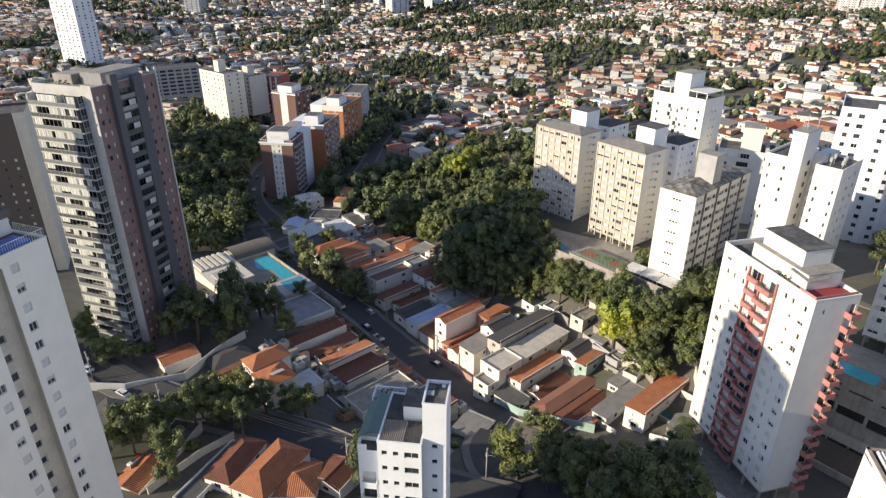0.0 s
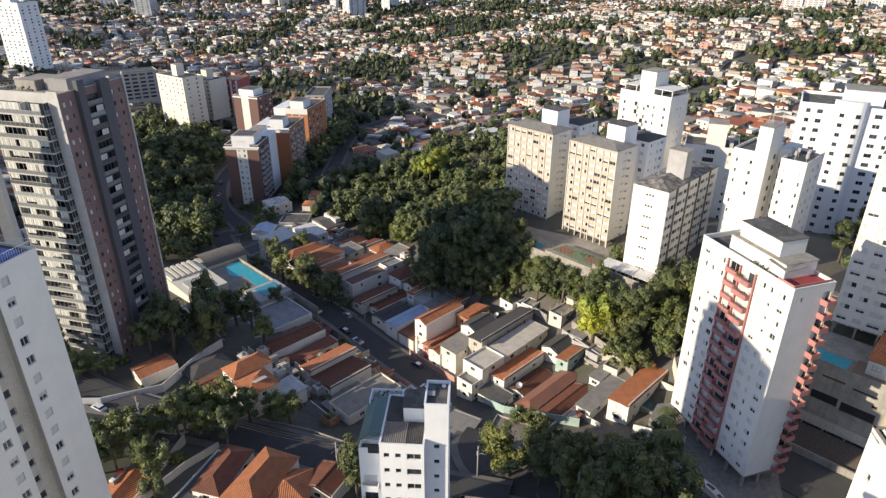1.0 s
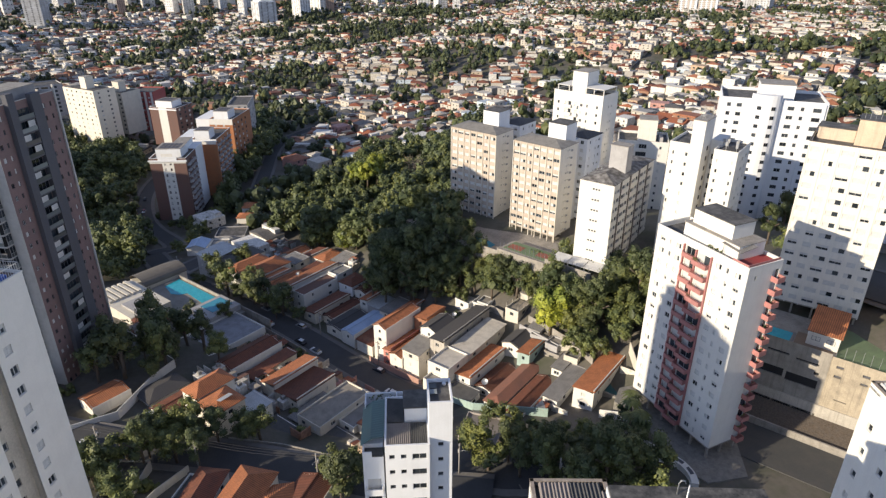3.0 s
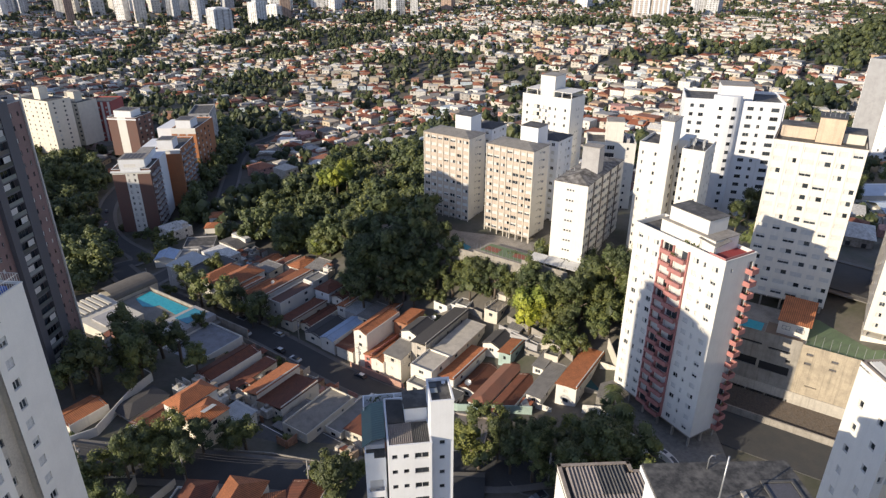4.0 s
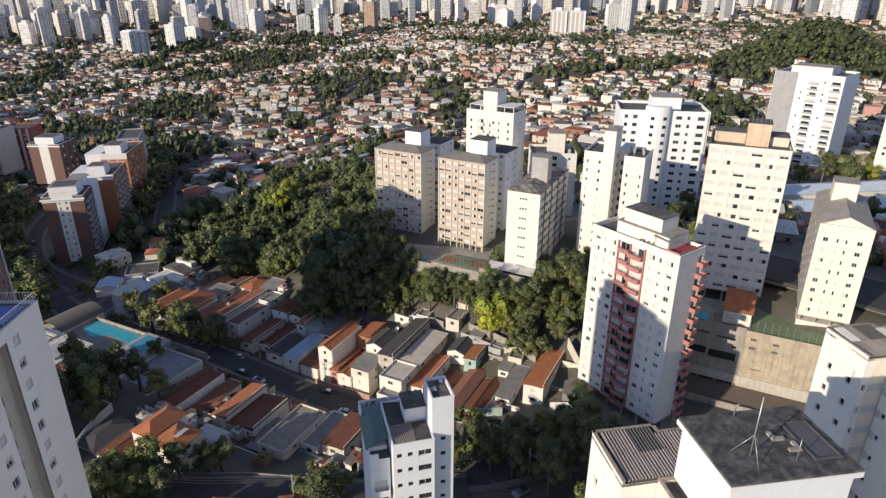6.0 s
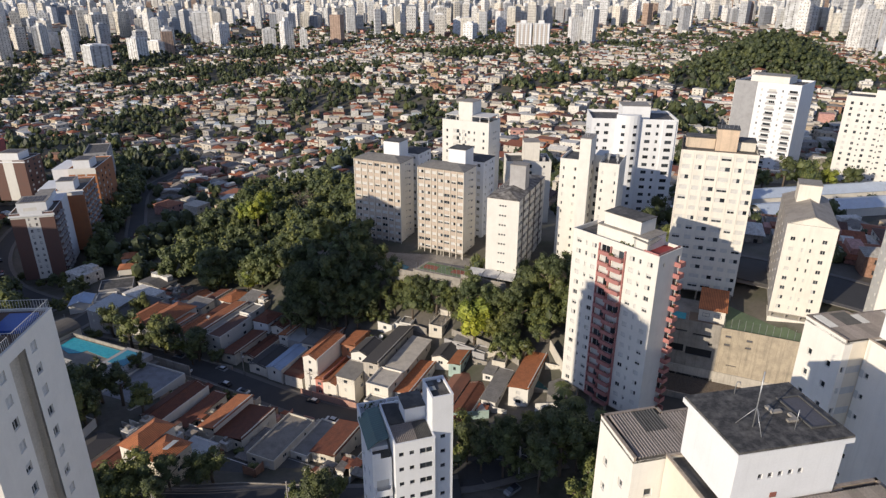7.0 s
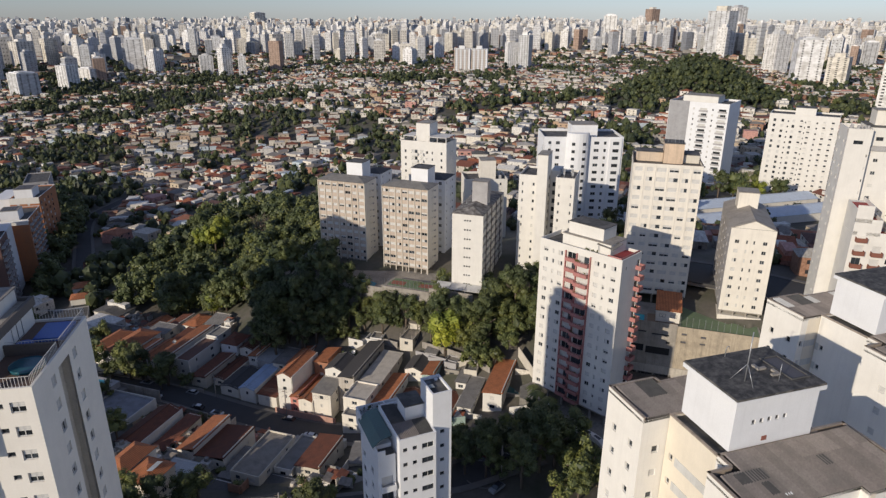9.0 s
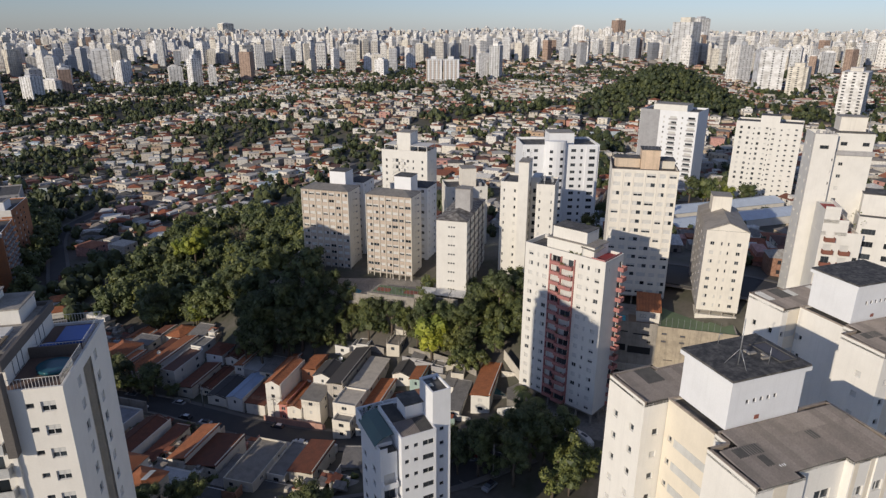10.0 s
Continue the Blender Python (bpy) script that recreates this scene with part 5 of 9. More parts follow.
    part("roof_plants", bm, LEAF_DARK, t.root, "shrubs on the roof terrace")["kind"] = "stuff"


def brown_tower_left():
    t = Tower("apartment_tower", (-156.4, 199.0), (-138.0, 208.2), 16, 48.8, -22, "brown and beige apartment tower with small windows", DARKBROWN, seed=95)
    w = t.w
    t.windows("front", [(w - 6.0, 0.8), (w - 9.5, 0.7), (w - 13.5, 0.8)], 19, 2.4, 2.9, 1.0, (1, 1, 2, 4))
    t.close(parapet=0.7, skins={"right": BEIGE})
    t.strips("front", [w - 1.7], 3.4, 0.25, 0, t.h, BEIGE, "beige_pier")
    t.strips("front", [1.5], 3.0, 0.25, 0, t.h, BEIGE, "beige_pier")


def brick_blocks():
    """The orange and brown brick blocks down the valley, and their neighbours."""
    o = Tower("apartment_block", (-95.3, 322.6), (-78.0, 320.3), 17, 6.4, -26, "brown brick apartment block with a white window strip", BROWN, seed=101)
    o.windows("front", [(7.4, 0.9), (10.0, 0.9)], 10, 2.4, 2.95, 1.2, (0, 1, 2))
    o.windows("right", [(2.4, 1.6), (7, 1.8), (12, 1.8)], 10, 2.4, 2.95, 1.4, (0, 4, 1))
    o.close(parapet=0.7, cap=COOL)
    o.strips("front", [8.7], 5.4, 0.05, 0, 2.3, WHITE, "white_strip")
    for k in range(11):
        o.strips("front", [8.7], 5.4, 0.05, 0.9 + 2.95 * k + 2.8, 2.3 + 2.95 * k + 2.95, WHITE, "white_strip")
    o.strips("front", [8.7], 1.7, 0.06, 0, o.h - 1, WHITE, "white_strip")
    o.strips("front", [6.45, 10.95], 0.95, 0.06, 0, o.h - 1, WHITE, "white_strip")
    o.strips("front", [o.w / 2], o.w + 1.0, 0.5, o.h - 1.7, o.h - 0.9, COOL, "cornice")
    o.strips("front", [o.w / 2], o.w, 0.07, o.h - 2.6, o.h - 1.7, WHITE, "white_band")
    o.strips("front", [o.w / 2], 9.0, 0.3, o.h - 0.9, o.h + 0.7, COOL, "cornice")
    o.block("rear_wing", 5.0, 17.0, 17.05, 31.0, 0, o.h - 0.6, COOL, "white rear wing with a flat roof", COOL)
    o.block("rear_storey", 6.5, 13.0, 19.0, 29.0, o.h - 0.4, o.h + 2.6, COOL, "white rooftop storey", CONCRETE)
    for k in range(10):
        for y in (1.4, 6.2, 11.0):
            bm = bmesh.new()
            prism(bm, [(y, 0.02), (y + 0.5, -1.3), (y + 3.2, -1.3), (y + 3.8, 0.02)], 1.5 + 2.95 * k, 2.3 + 2.95 * k)
            part("balcony", bm, GREY, o.root, at=o.side("right")[0])
    o.block("top_storey", 2.5, 14.5, 3.5, 15.0, o.h - 0.7, o.h + 3.6, COOL, "white rooftop storey with skylights", CONCRETE)
    def roof_grid(t, x0, x1, y0, y1, z):
        """Dark skylights in a grid of pale beams."""
        for i in range(5):
            for j in range(2):
                xa, ya, dx, dy = x0 + (x1 - x0) * i / 5, y0 + (y1 - y0) * j / 2, (x1 - x0) / 5 - 0.5, (y1 - y0) / 2 - 0.6
                part("skylight", solid((xa, xa + dx, ya, ya + dy, z, z + 0.12)), DARKGREY, t.root)

    roof_grid(o, 3.6, 13.6, 4.6, 14.0, o.h + 3.75)
    b = Tower("apartment_block", (-80.5, 356), (-67.5, 353.5), 26, 6.0, -26, "orange brick apartment block with white trim", ORANGE, seed=103)
    b.windows("front", [(4.2, 1.2)], 10, 2.4, 2.95, 1.2, (1, 1, 0))
    b.windows("right", [(3, 2.0), (9, 2.0), (15, 2.0), (21, 2.0)], 10, 2.4, 2.95, 1.5, (0, 4, 1))
    b.close(parapet=0.7, cap=COOL)
    b.strips("front", [b.w / 2], b.w, 0.08, b.h - 2.6, b.h, WHITE, "white_band")
    b.block("top_storey", 1, 9, 3, 12, b.h - 0.7, b.h + 4.0, COOL, "white rooftop storey", CONCRETE)
    roof_grid(b, 1.6, 8.4, 3.8, 11.4, b.h + 4.15)
    b.block("side_wing", -9.0, -0.05, 6.0, 25.0, 0, b.h - 0.8, COOL, "white side wing with a flat roof", COOL)
    b.strips("front", [b.w / 2], b.w + 0.8, 0.4, b.h - 1.0, b.h - 0.3, COOL, "cornice")
    for k in range(10):
        for y in (1.4, 7.4, 13.4, 19.4):
            part("balcony", solid((y, y + 4.2, -1.2, 0.05, 1.6 + 2.95 * k, 2.3 + 2.95 * k)), GREY, b.root, at=b.side("right")[0])
    c = Tower("apartment_block", (-77, 402), (-63, 398), 30, 6.0, -28, "orange and white apartment block with balconies", ORANGE, seed=105)
    c.windows("front", [(4, 1.2), (9, 1.2)], 10, 3, 2.95, 1.2, (1, 0))
    c.windows("right", [(3, 2.0), (9, 2.0), (15, 2.0), (21, 2.0)], 10, 3, 2.95, 1.5, (0, 4, 1))
    c.close(parapet=0.7, cap=COOL)
    c.strips("front", [c.w / 2], c.w, 0.08, c.h - 3.4, c.h, WHITE, "white_band")
    c.block("top_storey", 2, 11, 3, 14, c.h - 0.7, c.h + 4.0, COOL, "white rooftop storey", CONCRETE)
    roof_grid(c, 2.6, 10.4, 3.8, 13.2, c.h + 4.15)
    c.block("side_wing", -10.0, -0.05, 4.0, 27.0, 0, c.h - 1.2, COOL, "white side wing with a flat roof", COOL)
    d = Tower("apartment_block", (-72, 455), (-58.5, 454), 30, 2.5, -32, "dark grey apartment block under green netting", GREY, seed=107)
    d.windows("front", [(3, 2), (8, 2), (12, 1.4)], 11, 2.4, 2.95, 1.4, (4, 4, 1))
    d.windows("right", [(4, 2), (10, 2), (17, 2), (24, 2)], 11, 2.4, 2.95, 1.4, (4, 4, 1))
    d.close(parapet=0.7)
    e = Tower("apartment_block", (-121.5, 455), (-103.5, 447), 18, 3.5, -22, "brown apartment block with a white centre and top", BROWN, seed=109)
    e.windows("front", [(8.2, 1.0), (11.0, 1.0)], 8, 2.4, 2.95, 1.2, (0, 1, 2))
    e.windows("right", [(4, 2), (10, 2), (15, 2)], 8, 2.4, 2.95, 1.4, (4, 4, 1))
    e.close(parapet=0.7, cap=COOL)
    e.strips("front", [9.6], 6.0, 0.05, 0, e.h, WHITE, "white_strip")
    e.block("top_storey", 3, 15, 3, 14, e.h - 0.7, e.h + 3.6, COOL, "white rooftop storey", CONCRETE)
    roof_grid(e, 3.8, 14.2, 4.0, 13.0, e.h + 3.75)
    e.strips("front", [e.w / 2], e.w + 0.8, 0.4, e.h - 1.6, e.h - 0.8, COOL, "cornice")
    f = Tower("apartment_block", (-143, 496), (-126, 492), 20, 6, -22, "red and white striped apartment block", surface("red_paint", (0.40, 0.09, 0.08), streak=0.2), seed=111)
    f.windows("front", [(4, 1.4), (9, 1.4), (14, 1.4)], 8, 2.4, 3.0, 1.2, (0, 1))
    f.close(parapet=0.7)
    f.strips("front", [1.2, 6.5, 11.5, 16], 1.6, 0.1, 0, f.h, WHITE, "white_strip")
    g = Tower("apartment_block", (-178, 475), (-154, 455), 16, 15, -20, "cream apartment block with a tank tower", YELLOW, seed=113)
    g.windows("front", [(4 + 5 * k, 1.3) for k in range(6)], 11, 3, 2.95, 1.2, (0, 1, 4))
    g.windows("right", [(4, 1.3), (11, 1.3)], 11, 3, 2.95, 1.2, (0, 1, 4))
    g.close(parapet=0.7)
    g.block("tank_tower", 12, 18, 5, 11, g.h - 0.7, g.h + 7.0, YELLOW, "cream tank tower", CONCRETE)
    k = Tower("apartment_block", (-157, 487), (-143, 477), 16, 9, -20, "beige apartment block with brown bands", BEIGE, seed=115)
    k.windows("front", [(3 + 4 * i, 1.8) for i in range(4)], 9, 3, 2.95, 1.4, (4, 4, 0))
    k.close(parapet=0.7)
    k.block("tank_tower", 4, 10, 5, 11, k.h - 0.7, k.h + 6.0, BEIGE, lid=CONCRETE)
    n = Tower("apartment_block", (-235, 520), (-200, 540), 20, 6, -18, "dark modern apartment block with strip windows", GREY, seed=117)
    n.windows("front", [(4 + 6 * i, 4.4) for i in range(6)], 7, 3, 3.0, 1.6, (4, 4, 5))
    n.close(parapet=0.7, cap=DARKGREY)
    p = Tower("apartment_tower", (-408, 705), (-376, 690), 22, 45, -20, "slim white residential tower far off", COOL, seed=119)
    p.windows("front", [(4 + 6.5 * i, 2.2) for i in range(5)], 20, 3, 3.0, 1.5, (4, 0, 1))
    p.windows("right", [(4, 2), (11, 2), (18, 2)], 20, 3, 3.0, 1.5, (4, 0, 1))
    p.close(parapet=0.7)
    p.block("tank_tower", 8, 20, 5, 14, p.h - 0.7, p.h + 6.0, COOL, lid=CONCRETE)


def unseen_shade_towers():
    """Plain towers added out of view west of the valley; their long shadows lie over it."""
    for p0, p1, top in (((-258, 262), (-236, 250), 49), ((-268, 300), (-246, 290), 46), ((-292, 345), (-268, 335), 44)):
        t = Tower("apartment_tower", p0, p1, 24, top, -12, "plain beige apartment tower west of the valley", BEIGE, seed=131)
        t.close(parapet=0.8)
    # Another unseen tower, added so its shadow reaches the foot of the wood.
    t = Tower("apartment_tower", (-121, 136), (-110, 132), 8, 67, -4, "plain beige apartment tower beside the sloping street", BEIGE, seed=132)
    t.close(parapet=0.8)


for build in (unseen_shade_towers, red_balcony_tower, cream_slab_block, stair_tower_block, white_tower, low_block_with_tank, blue_white_tower, tall_cream_tower, small_cream_tower, grey_tower, cream_balcony_tower, white_brown_balcony_tower, white_block, pool_terrace_tower, grey_brown_tower, brown_tower_left, brick_blocks):
    build()
twin_slab((31.7, 211.7), (43.6, 197.3), "beige apartment slab with pinkish window panels beside the wood", 5)
twin_slab((47.9, 191.5), (58.6, 177.9), "beige apartment slab with pinkish window panels over the court", 6)
twin_tower(0, 0, "white apartment tower with corrugated roofs and tank block")
twin_tower(34.6, 5.2, "white apartment tower with corrugated roofs beside its twin", False)

# ---- streets, walls, terraces ----
def lot(a, b, z=0.0):
    """A place in the street's frame: a along the street, b across it."""
    return Vector((0.6606 * a + 0.7507 * b, -0.7507 * a + 0.6606 * b, z))


LOT = math.degrees(math.atan2(-0.7507, 0.6606))


def smooth_line(points, step=3.0):
    out = []
    pts = [Vector(p).to_2d() for p in points]
    pts = [2 * pts[0] - pts[1]] + pts + [2 * pts[-1] - pts[-2]]
    for i in range(1, len(pts) - 2):
        p0, p1, p2, p3 = pts[i - 1 : i + 3]
        n = max(1, int((p2 - p1).length / step))
        for k in range(n):
            t = k / n
            out.append(0.5 * (2 * p1 + (p2 - p0) * t + (2 * p0 - 5 * p1 + 4 * p2 - p3) * t * t + (3 * p1 - p0 - 3 * p2 + p3) * t**3))
    return out + [pts[-2]]


def ribbon(name, line, left, right, lift, material, label, skirt=0.3):
    """A strip of paving between two offsets from a line, laid over the ground, with upright edges."""
    bm = bmesh.new()
    rows = []
    for i, p in enumerate(line):
        way = (line[min(i + 1, len(line) - 1)] - line[max(i - 1, 0)]).normalized()
        side = Vector((-way.y, way.x))
        a, b = p + side * left, p + side * right
        z = max(land(a.x, a.y), land(b.x, b.y), land(p.x, p.y)) + lift
        rows.append([bm.verts.new((q.x, q.y, zz)) for q, zz in ((a, z - skirt), (a, z), (b, z), (b, z - skirt))])
    for r, s in zip(rows, rows[1:]):
        for k in range(3):
            bm.faces.new((r[k], r[k + 1], s[k + 1], s[k]))
    bmesh.ops.recalc_face_normals(bm, faces=bm.faces)
    return tagged(part(name, bm, material, None), label, name, kind="structure")


def street(points, half, label="worn dark asphalt street"):
    line = smooth_line(points)
    ribbon("road", line, half, -half, 0.22, ASPHALT, label)
    ribbon("pavement", line, half + 1.8, half, 0.36, SIDEWALK, "narrow concrete pavement with a kerb")
    ribbon("pavement", line, -half, -half - 1.8, 0.36, SIDEWALK, "narrow concrete pavement with a kerb")


street([lot(-262, 112)[:2], lot(-230, 103)[:2], lot(-190, 100)[:2], lot(-150, 99)[:2], lot(-110, 97.5)[:2], lot(-84, 94)[:2], (10, 110), (16, 96), (40, 92)], 4.0)
street([(-135, 162), (-105, 148), (-84, 134), (-62, 122), (-42, 115), (-22, 106.5), (-4, 97), (14, 90)], 4.3, "dark asphalt street on a slope")
# Added strip: asphalt whose dark colour also stands for shade between the towers.
street([(108, 142), (116, 126), (124, 108), (134, 88), (146, 70)], 9.0, "dark asphalt yard between the towers")
street([lot(-262, 112)[:2], (-82, 285), (-104, 330), (-112, 380), (-100, 460)], 3.6)
street([lot(-230, 104)[:2], (-58, 270), (-50, 310), (-47, 380), (-40, 470), (-10, 540)], 3.8)


ribbon("kerb", smooth_line([(20.3, 92.5), (20.4, 90.6), (20.9, 88.6), (22.0, 87.1), (23.6, 86.3), (26, 85.7)], 0.6), 0.14, -0.14, 0.45, SIDEWALK, "pale curved kerb of a forecourt")


def wall_run(points, high, thick=0.2, material=None, name="garden_wall", label="plastered garden wall with stains", base=None):
    """A free-standing wall along points on the ground."""
    bm = bmesh.new()
    rows = []
    pts = [Vector(p).to_2d() for p in points]
    for i, p in enumerate(pts):
        way = (pts[min(i + 1, len(pts) - 1)] - pts[max(i - 1, 0)]).normalized()
        side = Vector((-way.y, way.x)) * thick / 2
        z = land(p.x, p.y) if base is None else base
        rows.append([bm.verts.new((*q, zz)) for q, zz in ((p + side, z - 1.5), (p + side, z + high), (p - side, z + high), (p - side, z - 1.5))])
    for r, s in zip(rows, rows[1:]):
        for k in range(4):
            bm.faces.new((r[k], r[(k + 1) % 4], s[(k + 1) % 4], s[k]))
    bm.faces.new(rows[0]), bm.faces.new(reversed(rows[-1]))
    bmesh.ops.recalc_face_normals(bm, faces=bm.faces)
    return tagged(part(name, bm, material or WHITE, None), label, "wall", kind="structure")


def slab_terrace():
    """The terrace with a pool and a court below the beige slabs, on a tall concrete wall."""
    root = thing("retaining_terrace", pose(0, 0, 0), "raised concrete terrace with a court over the wooded slope", "terrace")
    bm = bmesh.new()
    prism(bm, [lot(a, b)[:2] for a, b in ((-150, 148), (-134, 144), (-105, 144.4), (-88, 143.2), (-74, 146), (-70, 152), (-96, 180), (-150, 186))], 4, 12.9)
    part("deck", bm, CONCRETE, root, "stained concrete terrace deck")
    for a0, a1, b, z0, z1 in ((-134, -105, 144.0, 4, 14.0), (-105, -88, 143.4, 0, 14.85), (-88, -73, 143.2, -1, 16.2)):
        p, q = lot(a0, b), lot(a1, b - 0.5)
        m, n = frame_of(p, q, 0)
        part("parapet_wall", solid((0, n, -0.15, 0.15, z0, z1)), CONCRETE, root, "stained concrete retaining wall", at=m)
    court = [lot(a, b)[:2] for a, b in ((-104, 145.2), (-87, 144.2), (-86, 150.5), (-103, 151.2))]
    bm = bmesh.new()
    prism(bm, [lot(a, b)[:2] for a, b in ((-105, 143.7), (-86.5, 142.9), (-85.5, 151.0), (-104, 151.7))], 12.8, 14.6)
    part("court_base", bm, CONCRETE, root, "raised concrete base of the court")
    bm = bmesh.new()
    prism(bm, court, 14.6, 14.66)
    part("court", bm, COURT, root, "green games court")
    for a0 in (-103, -93):
        bm = bmesh.new()
        prism(bm, [lot(a, b)[:2] for a, b in ((a0, 146.2), (a0 + 5, 146), (a0 + 5, 149), (a0, 149.2))], 14.66, 14.69)
        part("court_field", bm, COURTRED, root)
    bm = bmesh.new()
    prism(bm, [lot(a, b)[:2] for a, b in ((-119, 146), (-109, 145.8), (-109, 148.5), (-113, 150), (-119, 149))], 12.9, 12.98)
    part("pool", bm, POOLDARK, root, "small outdoor pool beside the court")
    p = lot(-87, 145)
    shed = pose(p.x, p.y, 13, 0, 0, LOT)
    for k in range(3):
        bm = bmesh.new()
        slope(bm, (5.2 * k, 0, 3.0), (5.0 + 5.2 * k, 0, 3.0), (5.0 + 5.2 * k, 4.6, 3.5), (5.2 * k, 4.6, 3.5), 0.15)
        part("carport_roof", bm, surface("white_sheet", (0.66, 0.65, 0.63), wave=0.4, wave_depth=0.2), root, "white carport roof", at=shed)
        for y in (0.2, 4.3):
            part("post", solid((5.2 * k + 0.1, 5.2 * k + 0.3, y, y + 0.2, 0, 3.0)), WHITE, root, at=shed)
    for k in range(8):
        p = lot(-86 + 1.8 * k, 142.4)
        part("pillar", solid((p.x - 0.2, p.x + 0.2, p.y - 0.2, p.y + 0.2, -6, 11)), CONCRETE, root)
    fence = []
    for k in range(24):
        p = lot(-104 + 1.3 * k, 143.6)
        fence.append(p)
    bm = bmesh.new()
    for p in fence:
        box(bm, p.x - 0.04, p.x + 0.04, p.y - 0.04, p.y + 0.04, 14, 17.5)
    ob = part("fence_post", bm, STEEL, root, "tall court fence posts")
    ob["kind"] = "stuff"


def parking_terrace():
    """The stained concrete parking levels with a pool deck on top, below the cream towers."""
    root = thing("parking_structure", pose(0, 0, 0), "stained concrete parking levels with a pool deck on top", "parking structure")
    m, n = frame_of((77.0, 111.5), (105.2, 79.0), 0)
    part("deck_body", solid((0, n, 0.4, 16, -4, 19.2)), CONCRETE, root, "stained concrete body", at=m)
    bm = bmesh.new()
    holes = [(2.2, 7.4, 11.2, 13.4), (8.0, 13.2, 11.0, 13.2), (13.8, 20.2, 10.6, 12.9), (3.0, 7.6, 14.7, 15.2), (3.0, 7.6, 16.3, 16.8), (3.0, 7.6, 17.7, 18.2), (9.0, 13.5, 17.0, 17.5), (15.0, 19.6, 16.6, 17.1), (19.0, 20.0, 14.2, 15.0)]
    wall_with_holes(bm, pose(0, 0, 0), 21.5, 2.5, 20.6, holes, deep=0.39)
    part("parking_wall", bm, CONCRETE, root, "grey concrete parking wall with long slots", at=m)
    # Near-black sheets close the slots; their colour stands for the shade inside.
    black = surface("painted_parking_shade", (0.018, 0.018, 0.02), wear=0.1)
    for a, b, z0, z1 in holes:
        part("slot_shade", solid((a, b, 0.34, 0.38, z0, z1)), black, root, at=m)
    warm = surface("warm_stained_render", (0.46, 0.39, 0.295), streak=0.8, wear=0.45)
    bm = bmesh.new()
    holes = [(1.2, 2.6, 17.6, 18.3), (1.2, 2.6, 15.2, 15.9), (6.2, 7.6, 17.4, 18.1), (6.2, 7.6, 15.4, 16.0), (2.5, 5.0, 9.6, 9.9)]
    wall_with_holes(bm, pose(21.54, -0.1, 0), n - 21.5, 2.5, 20.2, holes, deep=0.4)
    part("neighbour_wall", bm, warm, root, "warm stained retaining wall", at=m)
    # Dark grey sheets paint the shade inside these shallow openings.
    for a, b, z0, z1 in holes:
        part("slot_shade", solid((a + 21.5, b + 21.5, 0.24, 0.28, z0, z1)), DARKGREY, root, at=m)
    ledge = surface("pale_concrete_ledge", (0.50, 0.46, 0.40), streak=0.5)
    part("lower_ledge", solid((-1, n, -0.4, -0.12, 4.8, 7.2)), ledge, root, "pale concrete parapet of the lower level", at=m)
    part("lower_wall", solid((21.5, n, -0.4, -0.12, -4, 4.78)), ledge, root, "pale concrete retaining wall", at=m)
    # Flat black sheet between the pillars, painted as the shade of an open level.
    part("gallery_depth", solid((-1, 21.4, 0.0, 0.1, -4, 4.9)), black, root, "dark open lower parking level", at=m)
    for k in range(6):
        part("pillar", solid((-0.8 + 4.3 * k, -0.4 + 4.3 * k, -0.38, -0.1, -4, 4.82)), CONCRETE, root, at=m)
    bm = bmesh.new()
    slope(bm, (-1, -7.0, 1.6), (n, -7.0, 1.6), (n, -0.41, 4.2), (-1, -0.41, 4.2), 2.5)
    part("soil_bank", bm, surface("rubble_and_soil", (0.11, 0.085, 0.065), wear=0.6, scale=1.2, grain=3, speckle=0.5, bump=0.6), root, "bank of dark soil and rubble", at=m)
    part("yard_wall", solid((-1, n, -7.4, -7.0, -4, 2.9)), CONCRETE, root, "low concrete yard wall", at=m)
    part("pool_kerb", solid((4.4, 13.2, 1.6, 7.0, 19.2, 19.35)), PAVING, root, at=m)
    part("pool", solid((5.0, 12.6, 2.2, 6.4, 19.3, 19.4)), POOL, root, "turquoise pool on the deck", at=m)
    part("small_pool", solid((0.8, 3.4, 2.2, 5.4, 19.3, 19.4)), POOL, root, at=m)
    part("paved_deck", solid((13.4, 21.3, 1.0, 8.0, 19.2, 19.3)), surface("brown_deck_paving", (0.24, 0.17, 0.12), wear=0.3), root, at=m)
    part("court", solid((22, n - 0.5, 1.5, 15.5, 19.2, 19.3)), COURT, root, "green court beside the cream tower", at=m)
    # Dark paving, with the missing shade on the yard put into its colour.
    part("yard", solid((-6, n - 4, -20, -7.6, -4, 1.25)), surface("shade_darkened_paving", (0.065, 0.066, 0.066), wear=0.5), root, "dark paved yard", at=m)
    bm = bmesh.new()
    for k in range(11):
        box(bm, 22 + 1.6 * k, 22.08 + 1.6 * k, 0.3, 0.38, 20.2, 23.0)
    ob = part("fence_post", bm, STEEL, root, "court fence posts", at=m)
    ob["kind"] = "stuff"
    house = thing("house", m @ pose(15.6, 3.6, 19.2), "small house with an orange tiled roof on the deck", "house")
    part("wall", solid((0, 6.4, 0, 9.5, 0, 3.6)), CREAM, house)
    for x in (0.9, 3.9):
        shared("window", window_mesh(1.7, 1.0, 4), house, pose(x, -0.05, 1.5))
    bm = bmesh.new()
    slope(bm, (-0.3, -0.4, 3.7), (6.8, -0.4, 3.7), (6.8, 10.2, 5.4), (-0.3, 10.2, 5.4), 0.15)
    part("roof", bm, TILE, house, "faded orange tiled roof")


